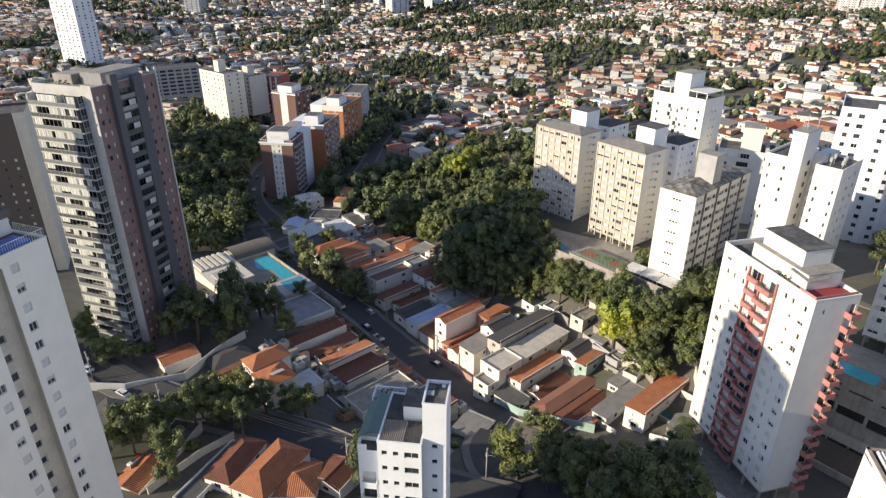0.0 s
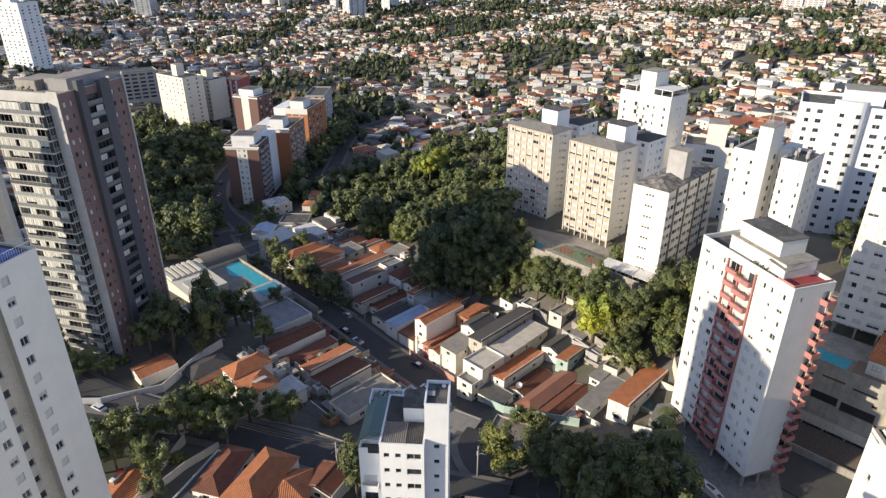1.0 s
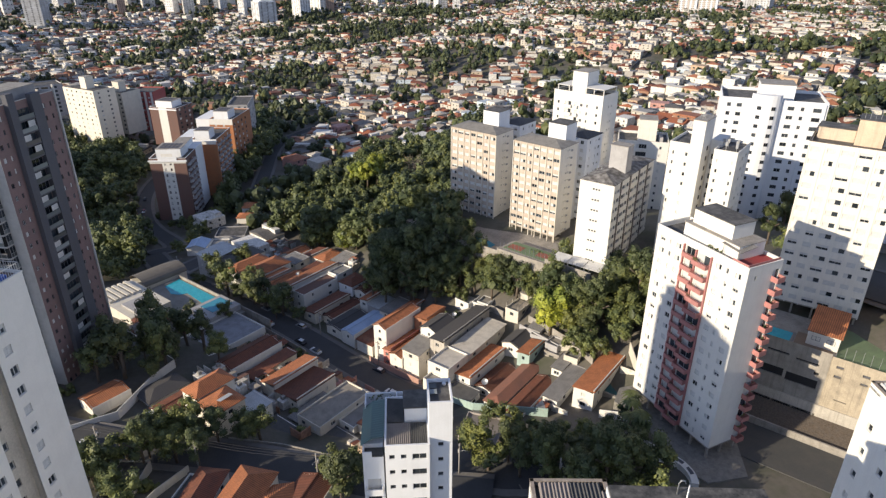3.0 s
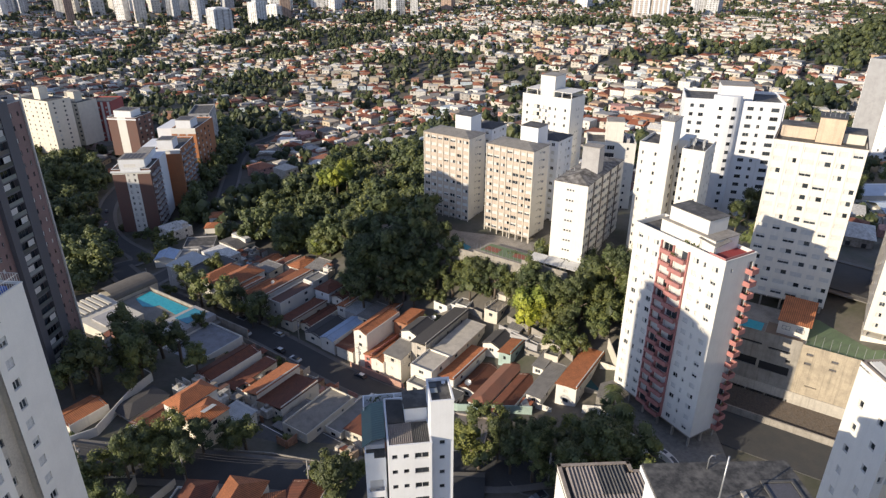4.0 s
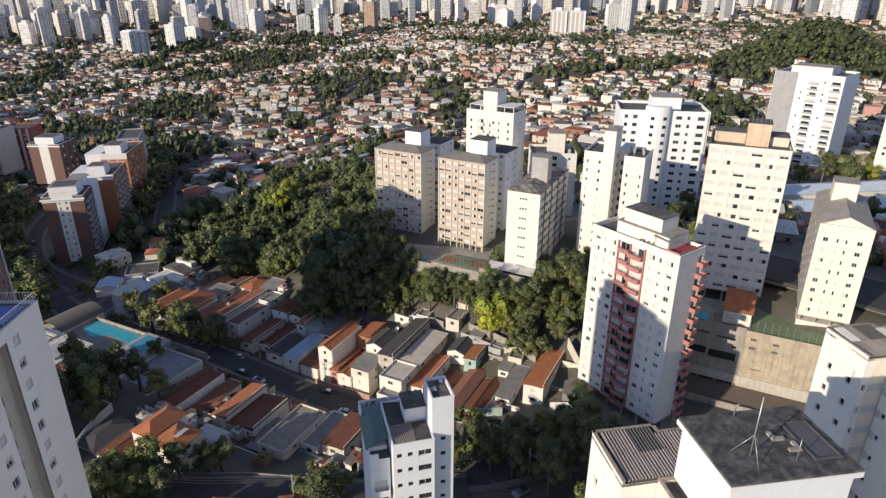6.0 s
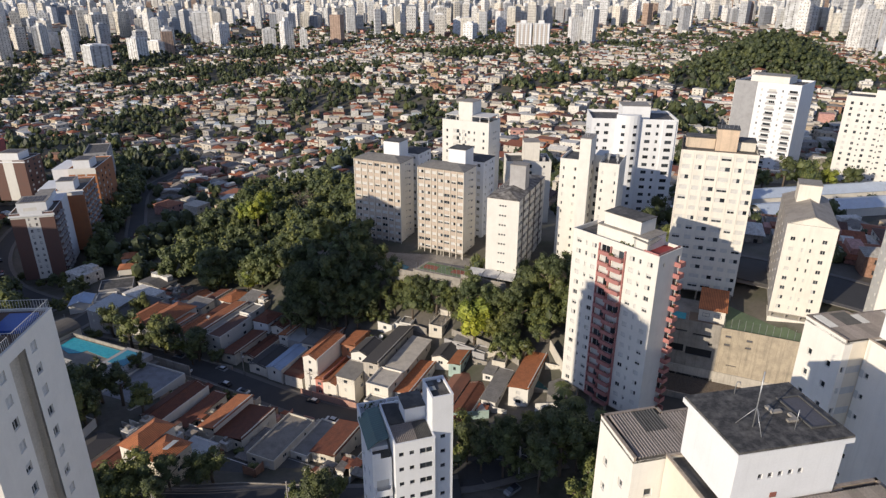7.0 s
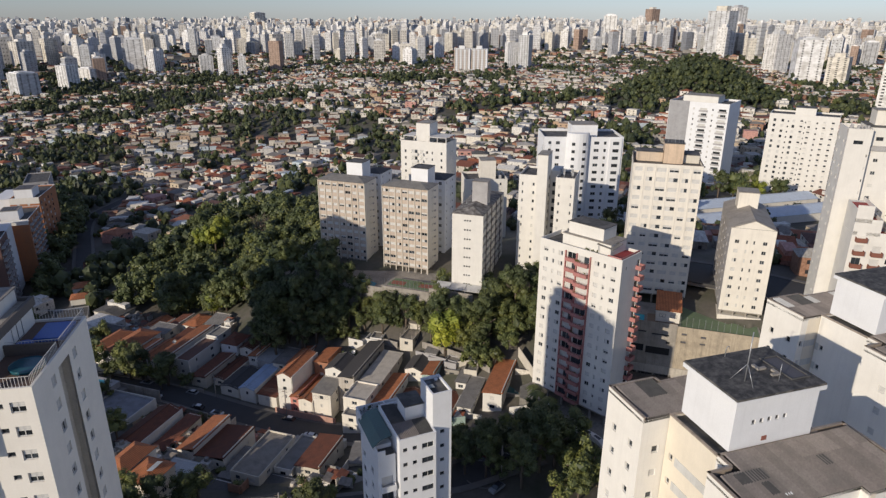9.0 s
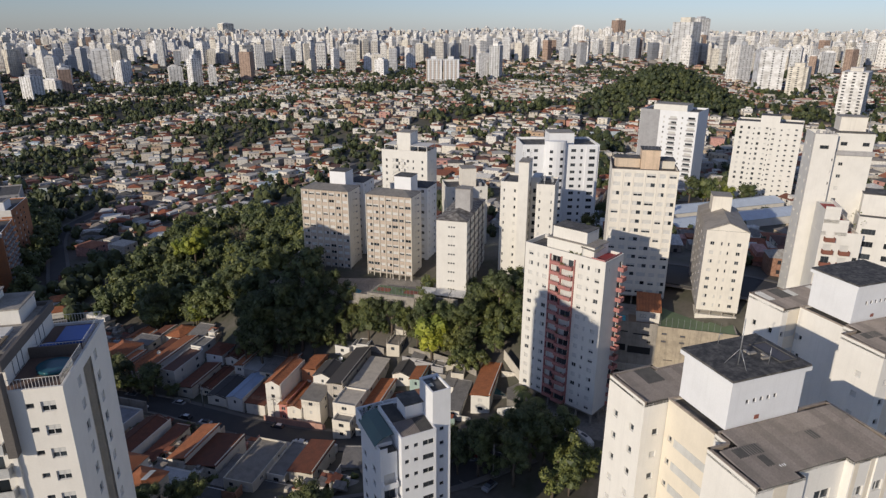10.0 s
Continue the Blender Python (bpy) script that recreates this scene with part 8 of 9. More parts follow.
def palm(x, y, high):
    rnd = random.Random(int(x * 7 + y))
    root = thing("palm_tree", pose(x, y, land(x, y)), "slim palm tree with a drooping crown", "palm tree", "palm trees")
    part("trunk", tube([(0, 0, -0.5), (0.1, 0, high * 0.5), (0, 0.1, high)], 0.16, 7), BARK, root)
    bm = bmesh.new()
    for k in range(14):
        a = k * 0.45 + rnd.uniform(-0.1, 0.1)
        prev = None
        for j in range(6):
            q = j / 5
            d = Vector((math.cos(a), math.sin(a), 0))
            c = Vector((0, 0.1, high)) + d * 2.6 * q + Vector((0, 0, 0.9 * q - 2.0 * q * q + rnd.uniform(-0.05, 0.05)))
            s = Vector((-math.sin(a), math.cos(a), 0)) * (0.42 * math.sin(math.pi * (0.12 + 0.85 * q)))
            pair = [bm.verts.new(c - s - Vector((0, 0, 0.12))), bm.verts.new(c), bm.verts.new(c + s - Vector((0, 0, 0.12)))]
            if prev:
                bm.faces.new((prev[0], pair[0], pair[1], prev[1])), bm.faces.new((prev[1], pair[1], pair[2], prev[2]))
            prev = pair
    part("fronds", bm, LEAF_MID, root)


for x, y, h in ((53.6, 109.5, 6.0), (51.6, 106.0, 6.5), (48.6, 100.9, 6.5), (50.1, 99.2, 7.5), (-90, 147, 5), (-94, 143, 6)):
    palm(x, y, h)

# ---- the city beyond: houses, woods, towers ----
def chosen(name, stops, rough=0.85, per_object=False, scale=1.2):
    """Colour picked out of the stops, one for each object or each island."""
    m = island(name, stops, rough, scale)
    if per_object:
        t = m.node_tree
        info = t.nodes.new("ShaderNodeObjectInfo")
        pick = [n for n in t.nodes if n.type == "VALTORGB" and n.color_ramp.interpolation == "CONSTANT"][0]
        t.links.new(info.outputs["Random"], pick.inputs[0])
    return m


WALL_STOPS = [(0.0, (0.70, 0.68, 0.64)), (0.26, (0.56, 0.52, 0.46)), (0.5, (0.54, 0.45, 0.34)), (0.58, (0.36, 0.34, 0.32)), (0.7, (0.72, 0.68, 0.60)), (0.8, (0.50, 0.36, 0.25)), (0.86, (0.34, 0.19, 0.13)), (0.92, (0.48, 0.56, 0.62)), (0.96, (0.54, 0.30, 0.26))]
ROOF_STOPS = [(0.0, (0.31, 0.105, 0.055)), (0.17, (0.20, 0.075, 0.05)), (0.36, (0.37, 0.15, 0.085)), (0.47, (0.14, 0.075, 0.06)), (0.6, (0.26, 0.235, 0.21)), (0.74, (0.42, 0.40, 0.37)), (0.84, (0.12, 0.115, 0.11)), (0.92, (0.60, 0.59, 0.57))]
TOWER_STOPS = [(0.0, (0.76, 0.75, 0.73)), (0.3, (0.66, 0.63, 0.58)), (0.45, (0.58, 0.59, 0.60)), (0.6, (0.70, 0.66, 0.58)), (0.72, (0.46, 0.47, 0.49)), (0.8, (0.78, 0.78, 0.78)), (0.93, (0.40, 0.29, 0.23)), (0.97, (0.26, 0.28, 0.32))]
FAR_WALL, FAR_ROOF, FAR_TOWER = chosen("city_house_walls", WALL_STOPS), chosen("city_house_roofs", ROOF_STOPS), chosen("city_tower_walls", TOWER_STOPS, scale=0.2)
ONE_WALL, ONE_ROOF, ONE_TOWER = chosen("house_wall_paint", WALL_STOPS, per_object=True), chosen("house_roof_tile", ROOF_STOPS, per_object=True), chosen("tower_wall_paint", TOWER_STOPS, per_object=True, scale=0.2)
SLAB = surface("flat_roof_slab", (0.30, 0.29, 0.27), wear=0.5, scale=0.3)
DIM = surface("dim_opening", (0.035, 0.035, 0.04), rough=0.3, wear=0.2)


def arrays(me):
    n = len(me.vertices)
    co = np.empty(n * 3)
    me.vertices.foreach_get("co", co)
    total = np.empty(len(me.polygons), dtype=np.int32)
    me.polygons.foreach_get("loop_total", total)
    index = np.empty(len(me.loops), dtype=np.int32)
    me.loops.foreach_get("vertex_index", index)
    mat = np.empty(len(me.polygons), dtype=np.int32)
    me.polygons.foreach_get("material_index", mat)
    return co.reshape(-1, 3), total, index, mat


def joined(name, items, mats):
    """One mesh out of many placed copies: items are (mesh, matrix)."""
    cache, cos, totals, indices, materials, at = {}, [], [], [], [], 0
    for me, m in items:
        if me.name not in cache:
            cache[me.name] = arrays(me)
        co, total, index, mat = cache[me.name]
        a = np.array(m)
        cos.append(co @ a[:3, :3].T + a[:3, 3])
        totals.append(total), indices.append(index + at), materials.append(mat)
        at += len(co)
    co, total, index, mat = (np.concatenate(v) for v in (cos, totals, indices, materials))
    me = bpy.data.meshes.new(name)
    me.vertices.add(len(co))
    me.vertices.foreach_set("co", co.ravel())
    me.loops.add(len(index))
    me.loops.foreach_set("vertex_index", index.astype(np.int32))
    me.polygons.add(len(total))
    me.polygons.foreach_set("loop_start", np.concatenate(([0], np.cumsum(total)[:-1])).astype(np.int32))
    me.polygons.foreach_set("material_index", mat.astype(np.int32))
    for m in mats:
        me.materials.append(m)
    me.update(calc_edges=True)
    me.shade_flat()
    return new(name, me)


# cells of the plan that are taken already
CELL = 2.5
TAKEN = set()


def cell(x, y):
    return (math.floor(x / CELL), math.floor(y / CELL))


def take(ob, m, grow=0.4):
    if ob.type == "MESH" and len(ob.data.vertices):
        co = arrays(ob.data)[0]
        if ob.parent is None or (len(ob.data.polygons) < 80 and np.ptp(co, axis=0)[:2].max() > 9):
            for f in ob.data.polygons:
                q = [m @ Vector(co[i]) for i in f.vertices]
                nu, nv = int((q[1] - q[0]).length / 2) + 2, int((q[-1] - q[0]).length / 2) + 2
                for i in range(nu):
                    for j in range(nv):
                        p = q[0].lerp(q[1], i / (nu - 1)).lerp(q[-1].lerp(q[2 % len(q)], i / (nu - 1)), j / (nv - 1))
                        TAKEN.add(cell(p.x, p.y))
        else:
            lo, hi = co.min(axis=0) - grow, co.max(axis=0) + grow
            nx, ny = int((hi[0] - lo[0]) / 2.2) + 2, int((hi[1] - lo[1]) / 2.2) + 2
            for i in range(nx):
                for j in range(ny):
                    p = m @ Vector((lo[0] + (hi[0] - lo[0]) * i / (nx - 1), lo[1] + (hi[1] - lo[1]) * j / (ny - 1), 0))
                    TAKEN.add(cell(p.x, p.y))
    for c in ob.children:
        if c.name.split(".")[0] not in ("window", "balcony_door", "balcony", "blind"):
            take(c, m @ c.matrix_basis, grow)


for ob in list(bpy.data.objects):
    if ob.parent is None and ob.name.split(".")[0] not in ("ground", "cable") and ob.type in ("EMPTY", "MESH"):
        take(ob, ob.matrix_basis.copy())


def free(x, y, w, d, turn):
    for i in (-0.5, -0.25, 0, 0.25, 0.5):
        for j in (-0.5, -0.25, 0, 0.25, 0.5):
            if cell(x + math.cos(turn) * w * i - math.sin(turn) * d * j, y + math.sin(turn) * w * i + math.cos(turn) * d * j) in TAKEN:
                return False
    return True


def in_view(x, y, r0=0.0, r1=9e9):
    """The wedge of the plan that the walk looks over."""
    r, a = math.hypot(x, y), math.degrees(math.atan2(x, y))
    return r0 < r < r1 and -37 < a < 68


def inside(poly, x, y):
    hit = False
    for (ax, ay), (bx, by) in zip(poly, poly[1:] + poly[:1]):
        if (ay > y) != (by > y) and x < ax + (bx - ax) * (y - ay) / (by - ay):
            hit = not hit
    return hit


def fill(poly, gap, tries, seed):
    """Places spread evenly at random over a plot."""
    rnd = random.Random(seed)
    x0, x1, y0, y1 = min(p[0] for p in poly), max(p[0] for p in poly), min(p[1] for p in poly), max(p[1] for p in poly)
    got = []
    for k in range(tries):
        x, y = rnd.uniform(x0, x1), rnd.uniform(y0, y1)
        if inside(poly, x, y) and all((x - a) ** 2 + (y - b) ** 2 > gap * gap for a, b in got):
            got.append((x, y))
    return got


WOOD = [(-37, 272), (-20, 258), (-6, 234), (4, 209), (9, 188), (19, 168), (31, 169), (38, 174), (33, 186), (30, 206), (45, 226), (75, 262), (85, 330), (50, 385), (10, 368), (-10, 335), (-37, 280)]
VALLEY = [(-205, 480), (-173, 506), (-128, 437), (-99, 309), (-88, 235), (-100, 226), (-116, 258), (-150, 330)]
JUNCTION = [(-120, 250), (-100, 230), (-78, 254), (-69, 285), (-67, 330), (-72, 318), (-97, 318), (-112, 340), (-124, 300)]
PARK = [(21, 107), (46, 104), (51, 97), (46, 84), (30, 82), (22, 92)]
EDGE = [(1, 200), (5, 182), (15, 162), (30, 158), (36, 167), (20, 171), (11, 184), (6, 202)]
GROVE = [(41, 152), (44, 144), (48, 135), (54, 129), (60, 128), (68, 135), (74, 150), (70, 162), (56, 171), (40, 176), (33, 171), (41, 160)]
YARDS = [(-60, 270), (-34, 264), (-20, 250), (-6, 228), (4, 205), (9, 184), (20, 167), (34, 166), (46, 158), (58, 140), (64, 128), (60, 116), (20, 118), (-35, 128), (-60, 150), (-80, 215)]
SCRUB = [(-6, 203), (0, 200), (9, 190), (15, 180), (22, 174), (34, 165), (46, 152), (54, 142), (61, 133), (58, 126), (47, 137), (37, 150), (22, 164), (8, 177), (-8, 195)]
AVENUE = [(-82, 525), (-55, 560), (-42, 480), (-50, 400), (-59, 345), (-64, 312), (-70, 345), (-68, 420)]
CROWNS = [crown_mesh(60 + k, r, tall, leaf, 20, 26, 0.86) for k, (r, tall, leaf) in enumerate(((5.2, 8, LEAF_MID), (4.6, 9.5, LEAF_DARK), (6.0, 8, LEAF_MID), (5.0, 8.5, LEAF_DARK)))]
canopy = {}
WALL_FOOT, WALL_WAY = lot(-105, 143.4).to_2d(), (lot(-73, 142.7) - lot(-105, 143.4)).to_2d().normalized()
for name, poly, gap, seed in (("wood", WOOD, 6.2, 1), ("wood", GROVE, 4.6, 4), ("edge", EDGE, 3.6, 5), ("scrub", SCRUB, 3.0, 8), ("valley", VALLEY, 6.0, 2), ("avenue", AVENUE, 6.0, 3), ("junction", JUNCTION, 4.6, 6), ("park", PARK, 4.4, 7)):
    for x, y in fill(poly, gap, 4000, seed):
        if math.hypot(x - 46.5, y - 145) < 5.5 or math.hypot(x - 8, y - 301) < 5 or slope_house_near(x, y):
            continue
        if name == "park" and abs((x - 16) * 0.164 + (y - 96) * 0.986) < 4.4:
            continue
        if name not in ("wood", "park") and cell(x, y) in TAKEN and not (name == "avenue" and y > 345):
            continue
        # Only dark crowns in the shaded plots, so their colour carries the shade.
        k = random.choice((1, 3)) if poly in (AVENUE, VALLEY, PARK) or (-2 < x < 34 and y < 205) else random.randrange(4)
        s = random.uniform(0.26, 0.48) if poly is SCRUB else random.uniform(0.4, 0.65) if poly is EDGE or poly is JUNCTION else random.uniform(0.6, 0.85) if poly is GROVE else random.uniform(0.42, 0.6) if poly is PARK else random.choice((0.7, 0.85, 1.0, 1.2, 1.5))
        if foot_of_wood(x, y):
            s = min(s, 0.55)
        off = Vector((x, y)) - WALL_FOOT
        if -14 < off.dot(WALL_WAY) < 34 and -8 < WALL_WAY.cross(off) < 3:
            s = min(s, 0.5)
        m = pose(x, y, land(x, y) + random.uniform(0.6, 2.6), 0, 0, random.uniform(0, 360)) @ Matrix.Diagonal((s, s, s, 1))
        canopy.setdefault(k % 2, []).append((CROWNS[k], m))
for k, label in ((0, "dense green canopy of the wood behind the houses"), (1, "dark green trees filling the wood and hollow")):
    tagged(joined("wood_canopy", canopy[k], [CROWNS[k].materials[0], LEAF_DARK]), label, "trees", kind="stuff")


def house_variant(k):
    """Wall, roof, windows of a small house: one or two storeys, with hipped, gabled, lean-to or flat roof."""
    rnd = random.Random(400 + k)
    w, d, h = rnd.uniform(7.5, 12.0), rnd.uniform(9.0, 13.5), rnd.choice((3.0, 3.2, 3.4, 3.8, 3.6, 5.4, 5.8))
    a, b = w / 2, d / 2
    style = ("hip", "hip", "gable", "flat", "gable", "lean", "hip", "flat", "lean", "gable")[k % 10]
    wall = bmesh.new()
    box(wall, -a, a, -b, b, -4, h + (0.7 if style == "flat" else 0.0))
    if rnd.random() < 0.6:
        q = rnd.uniform(2.0, 3.4)
        box(wall, -a, a - 2, -b - q, -b + 0.02, -4, min(h, 3.1))
    if rnd.random() < 0.5:
        box(wall, rnd.uniform(-a, 0), a * 0.8, b * 0.2, b * 0.8, h - 1, h + 2.4)
    roof = bmesh.new()
    o, e = 0.45, h + 0.02
    rise = rnd.uniform(1.3, 2.2)
    if style == "flat":
        box(roof, -a + 0.25, a - 0.25, -b + 0.25, b - 0.25, h - 0.1, h + 0.74)
        bmesh.ops.translate(roof, vec=(0, 0, -0.5), verts=roof.verts)
    else:
        c = [roof.verts.new(p) for p in ((-a - o, -b - o, e), (a + o, -b - o, e), (a + o, b + o, e), (-a - o, b + o, e))]
        if style == "lean":
            t = [roof.verts.new(p) for p in ((a + o, -b - o, e + rise * 0.6), (a + o, b + o, e + rise * 0.6))]
            roof.faces.new((c[0], t[0], t[1], c[3])), roof.faces.new((c[0], c[1], t[0])), roof.faces.new((c[2], c[3], t[1])), roof.faces.new((c[1], c[2], t[1], t[0]))
        else:
            i = a if style == "hip" else 0.0
            t = [roof.verts.new(p) for p in ((0, -b - o + i, e + rise), (0, b + o - i, e + rise))]
            roof.faces.new((c[0], t[0], t[1], c[3])), roof.faces.new((c[1], c[2], t[1], t[0])), roof.faces.new((c[0], c[1], t[0])), roof.faces.new((c[2], c[3], t[1]))
        roof.faces.new(reversed(c))
    panes = bmesh.new()
    for z in [1.0] + ([3.9] if h > 5 else []):
        for x in (-a * 0.55, a * 0.3):
            quad(panes, (x - 0.6, -b - 0.04, z), (x + 0.7, -b - 0.04, z), (x + 0.7, -b - 0.04, z + 1.25), (x - 0.6, -b - 0.04, z + 1.25))
        for y in (-b * 0.5, b * 0.4):
            for q in (-1, 1):
                quad(panes, (q * (a + 0.04), y - q * 0.6, z), (q * (a + 0.04), y + q * 0.6, z), (q * (a + 0.04), y + q * 0.6, z + 1.2), (q * (a + 0.04), y - q * 0.6, z + 1.2))
    return w, d, wall, roof, panes


VARIANTS, PLAIN = [], []
for k in range(20):
    w, d, wall, roof, panes = house_variant(k)
    flat = (k % 10) in (3, 7)
    near = [mesh_of(b.copy(), n, m) for b, n, m in ((wall, "wall", ONE_WALL), (roof, "roof", SLAB if flat else ONE_ROOF), (panes, "glazing", DIM))]
    for f in roof.faces:
        f.material_index = 1
    for f in panes.faces:
        f.material_index = 2
    plain = bmesh.new()
    box(plain, -w / 2, w / 2, -d / 2, d / 2, -3, 5)
    box(plain, -w / 2 + 1, w / 2 + 0.3, -d / 2 - 0.3, d / 2 - 2, 5, 5.6, 1)
    PLAIN.append(mesh_of(plain, "roof_block", FAR_WALL))
    whole = bmesh.new()
    for b in (wall, roof, panes):
        me = mesh_of(b, "piece", FAR_WALL)
        whole.from_mesh(me)
        bpy.data.meshes.remove(me)
    VARIANTS.append((w, d, near, mesh_of(whole, "city_house", FAR_WALL), k))


def crop_lump(seed, lumps, tufts, size, squash=1.0):
    rnd = random.Random(seed)
    bm = bmesh.new()
    for k in range(lumps):
        c = Vector((rnd.gauss(0, 0.36), rnd.gauss(0, 0.36), 0.55 + rnd.gauss(0, 0.25) * squash))
        q = rnd.uniform(0.45, 0.7)
        made = bmesh.ops.create_icosphere(bm, subdivisions=1, radius=q * 0.9, matrix=Matrix.Translation(c))
        for v in made["verts"]:
            v.co += Vector((rnd.gauss(0, 0.06), rnd.gauss(0, 0.06), rnd.gauss(0, 0.06)))
        for j in range(tufts):
            d = Vector((rnd.gauss(0, 1), rnd.gauss(0, 1), rnd.gauss(0.3, 1))).normalized()
            leaf_tuft(bm, c + d * q * rnd.uniform(0.85, 1.1), size, rnd, d)
    return mesh_of(bm, "tree_lump", LEAF_DARK)


LUMPS = [crop_lump(k, 4, 16, 0.3) for k in range(6)]
SMALL = [crop_lump(20 + k, 2, 9, 0.42) for k in range(5)]


def district(x, y):
    """The turn of the streets round a place, in steps from quarter to quarter."""
    i, j = math.floor(x / 230 + 0.35 * noise.noise((x / 180, y / 180, 3.1))), math.floor(y / 210 + 0.35 * noise.noise((x / 180, y / 180, 7.7)))
    rnd = random.Random(i * 131 + j * 977)
    return (i, j), rnd.choice((-0.85, -0.6, -0.3, 0.0, 0.25, 0.55, 0.8)) + rnd.uniform(-0.1, 0.1)


GREENS = [(-42, 723, 38), (-70, 463, 40), (22, 985, 45), (236, 666, 30), (164, 771, 28), (182, 1222, 45), (-17, 1293, 50), (357, 645, 35), (500, 510, 24), (241, 565, 28), (285, 319, 30), (-23, 768, 35), (157, 1066, 35), (445, 924, 45), (159, 792, 25), (-171, 526, 40), (-62, 525, 36), (-28, 590, 28), (72, 1142, 40), (120, 480, 22), (-120, 640, 40)]


def leafy_place(x, y):
    n = noise.noise((x / 85, y / 85, 1.7)) + 0.45 * noise.noise((x / 30, y / 30, 9.3))
    n += sum(0.75 * math.exp(-((x - a) ** 2 + (y - b) ** 2) / (2 * q * q)) for a, b, q in GREENS)
    hill = math.exp(-((x - 640) ** 2 + (y - 528) ** 2) / (2 * 50 ** 2))
    return n + 1.6 * hill


def near_zone(x, y):
    """The streets and gardens built one by one stand here."""
    return math.hypot(x - 10, (y - 110) * 0.9) < 135 or (-60 < x < 120 and 90 < y < 250 and x < 90 + (y - 90) * 0.1) or (-140 < x < -60 and 90 < y < 300)


random.seed(77)
spots, step = [], 8.2
for (quarter, turn) in {district(x, y) for x in range(-1100, 1500, 60) for y in range(60, 1560, 60)}:
    qx, qy = (quarter[0] + 0.5) * 230, (quarter[1] + 0.5) * 210
    for row in range(-22, 23):
        v = row * 13.6 + (row // 2) * 6.5 + (4 if row % 2 else 0)
        u = -210.0
        while u < 210:
            width = random.uniform(7.5, 13.5)
            u += width + (9 if random.random() < 0.05 else 0.2)
            x, y = qx + math.cos(turn) * u - math.sin(turn) * v, qy + math.sin(turn) * u + math.cos(turn) * v
            if not in_view(x, y, 150, 1500) or near_zone(x, y) or district(x, y)[0] != quarter or any(inside(p, x, y) for p in (WOOD, VALLEY, AVENUE)):
                continue
            if leafy_place(x, y) > 0.34 or random.random() < 0.07:
                continue
            spots.append((math.hypot(x, y), x, y, turn + (math.pi if row % 2 else 0), width))
spots.sort()
loose, singles = [], 0
for r, x, y, turn, width in spots:
    w, d, near, whole, k = VARIANTS[random.randrange(20)]
    if not free(x, y, w, d, turn):
        continue
    m = pose(x, y, land(x, y) + random.uniform(-0.3, 0.5), 0, 0, math.degrees(turn)) @ Matrix.Diagonal((width / w, random.uniform(0.85, 1.1), random.uniform(0.85, 1.15), 1))
    if singles < 90 and r < 420:
        singles += 1
        kind = {0: "hipped", 2: "gabled", 3: "flat", 5: "lean-to"}.get(k % 10, "pitched")
        root = thing("house", m, "small painted house with a weathered %s roof in the valley" % kind, "house", "houses of the valley")
        for n, me in zip(("wall", "roof", "glazing"), near):
            p = shared(n, me, root, pose(0, 0, 0))
            if n == "glazing":
                tagged(p, kind="stuff")
    else:
        loose.append((whole, m))
    for i in (-0.5, -0.25, 0, 0.25, 0.5):
        for j in (-0.5, -0.25, 0, 0.25, 0.5):
            TAKEN.add(cell(x + math.cos(turn) * w * i - math.sin(turn) * d * j, y + math.sin(turn) * w * i + math.cos(turn) * d * j))
# walls, lean-tos, tanks and slabs of the yards
BITS = []
for k in range(9):
    bm = bmesh.new()
    if k < 4:
        box(bm, -2.2 + 0.3 * k, 2.2, -0.08, 0.08, -1.5, 1.6 + 0.3 * k)
    elif k < 7:
        v = [bm.verts.new(p) for p in ((-1.5, -1.1, 2.2), (1.5, -1.1, 2.2), (1.5, 1.1, 2.7), (-1.5, 1.1, 2.7), (-1.5, -1.1, 2.08), (1.5, -1.1, 2.08), (1.5, 1.1, 2.58), (-1.5, 1.1, 2.58))]
        for f in ((0, 1, 2, 3), (7, 6, 5, 4), (0, 4, 5, 1), (1, 5, 6, 2), (2, 6, 7, 3), (3, 7, 4, 0)):
            bm.faces.new([v[i] for i in f]).material_index = 1
        box(bm, -1.4, 1.4, 0.9, 1.05, -1.5, 2.55)
        box(bm, -1.4, -1.3, -1.0, 0.9, -1.5, 2.1)
    elif k == 7:
        box(bm, -1.8, 1.8, -1.6, 1.6, -1.0, 0.12, 2)
        box(bm, 0.6, 1.5, 0.4, 1.3, 0.12, 1.1)
    else:
        box(bm, -1.3, 1.3, -1.2, 1.2, -1.5, 2.6)
        box(bm, -0.5, 0.5, -0.4, 0.5, 2.6, 3.5, 2)
    BITS.append(mesh_of(bm, "yard_bit", FAR_WALL))
clutter = []
GARDENS = [(-100, 140), (-84, 128), (-66, 122), (-74, 98), (-50, 86), (-44, 104), (-30, 112), (-62, 158), (-84, 150)]
yards_west = [(-86, 210), (-60, 150), (-62, 128), (-30, 119), (-2, 106), (8, 118), (-20, 160), (-60, 228)]
for k in range(5200):
    x, y = random.uniform(-90, 66), random.uniform(98, 262)
    if cell(x, y) in TAKEN or not (inside(YARDS, x, y) or inside(yards_west, x, y)) or inside(WOOD, x, y) or inside(GROVE, x, y):
        continue
    clutter.append((random.choice(BITS), pose(x, y, land(x, y) + 0.05, 0, 0, LOT + random.choice((0, 90, 180, 270)))))
    if random.random() < 0.5:
        TAKEN.add(cell(x, y))
tagged(joined("yard_clutter", clutter, [FAR_WALL, FAR_ROOF, SLAB]), "yard walls, lean-tos, slabs and tanks between the houses", "yard clutter", kind="stuff")
shrubs = []
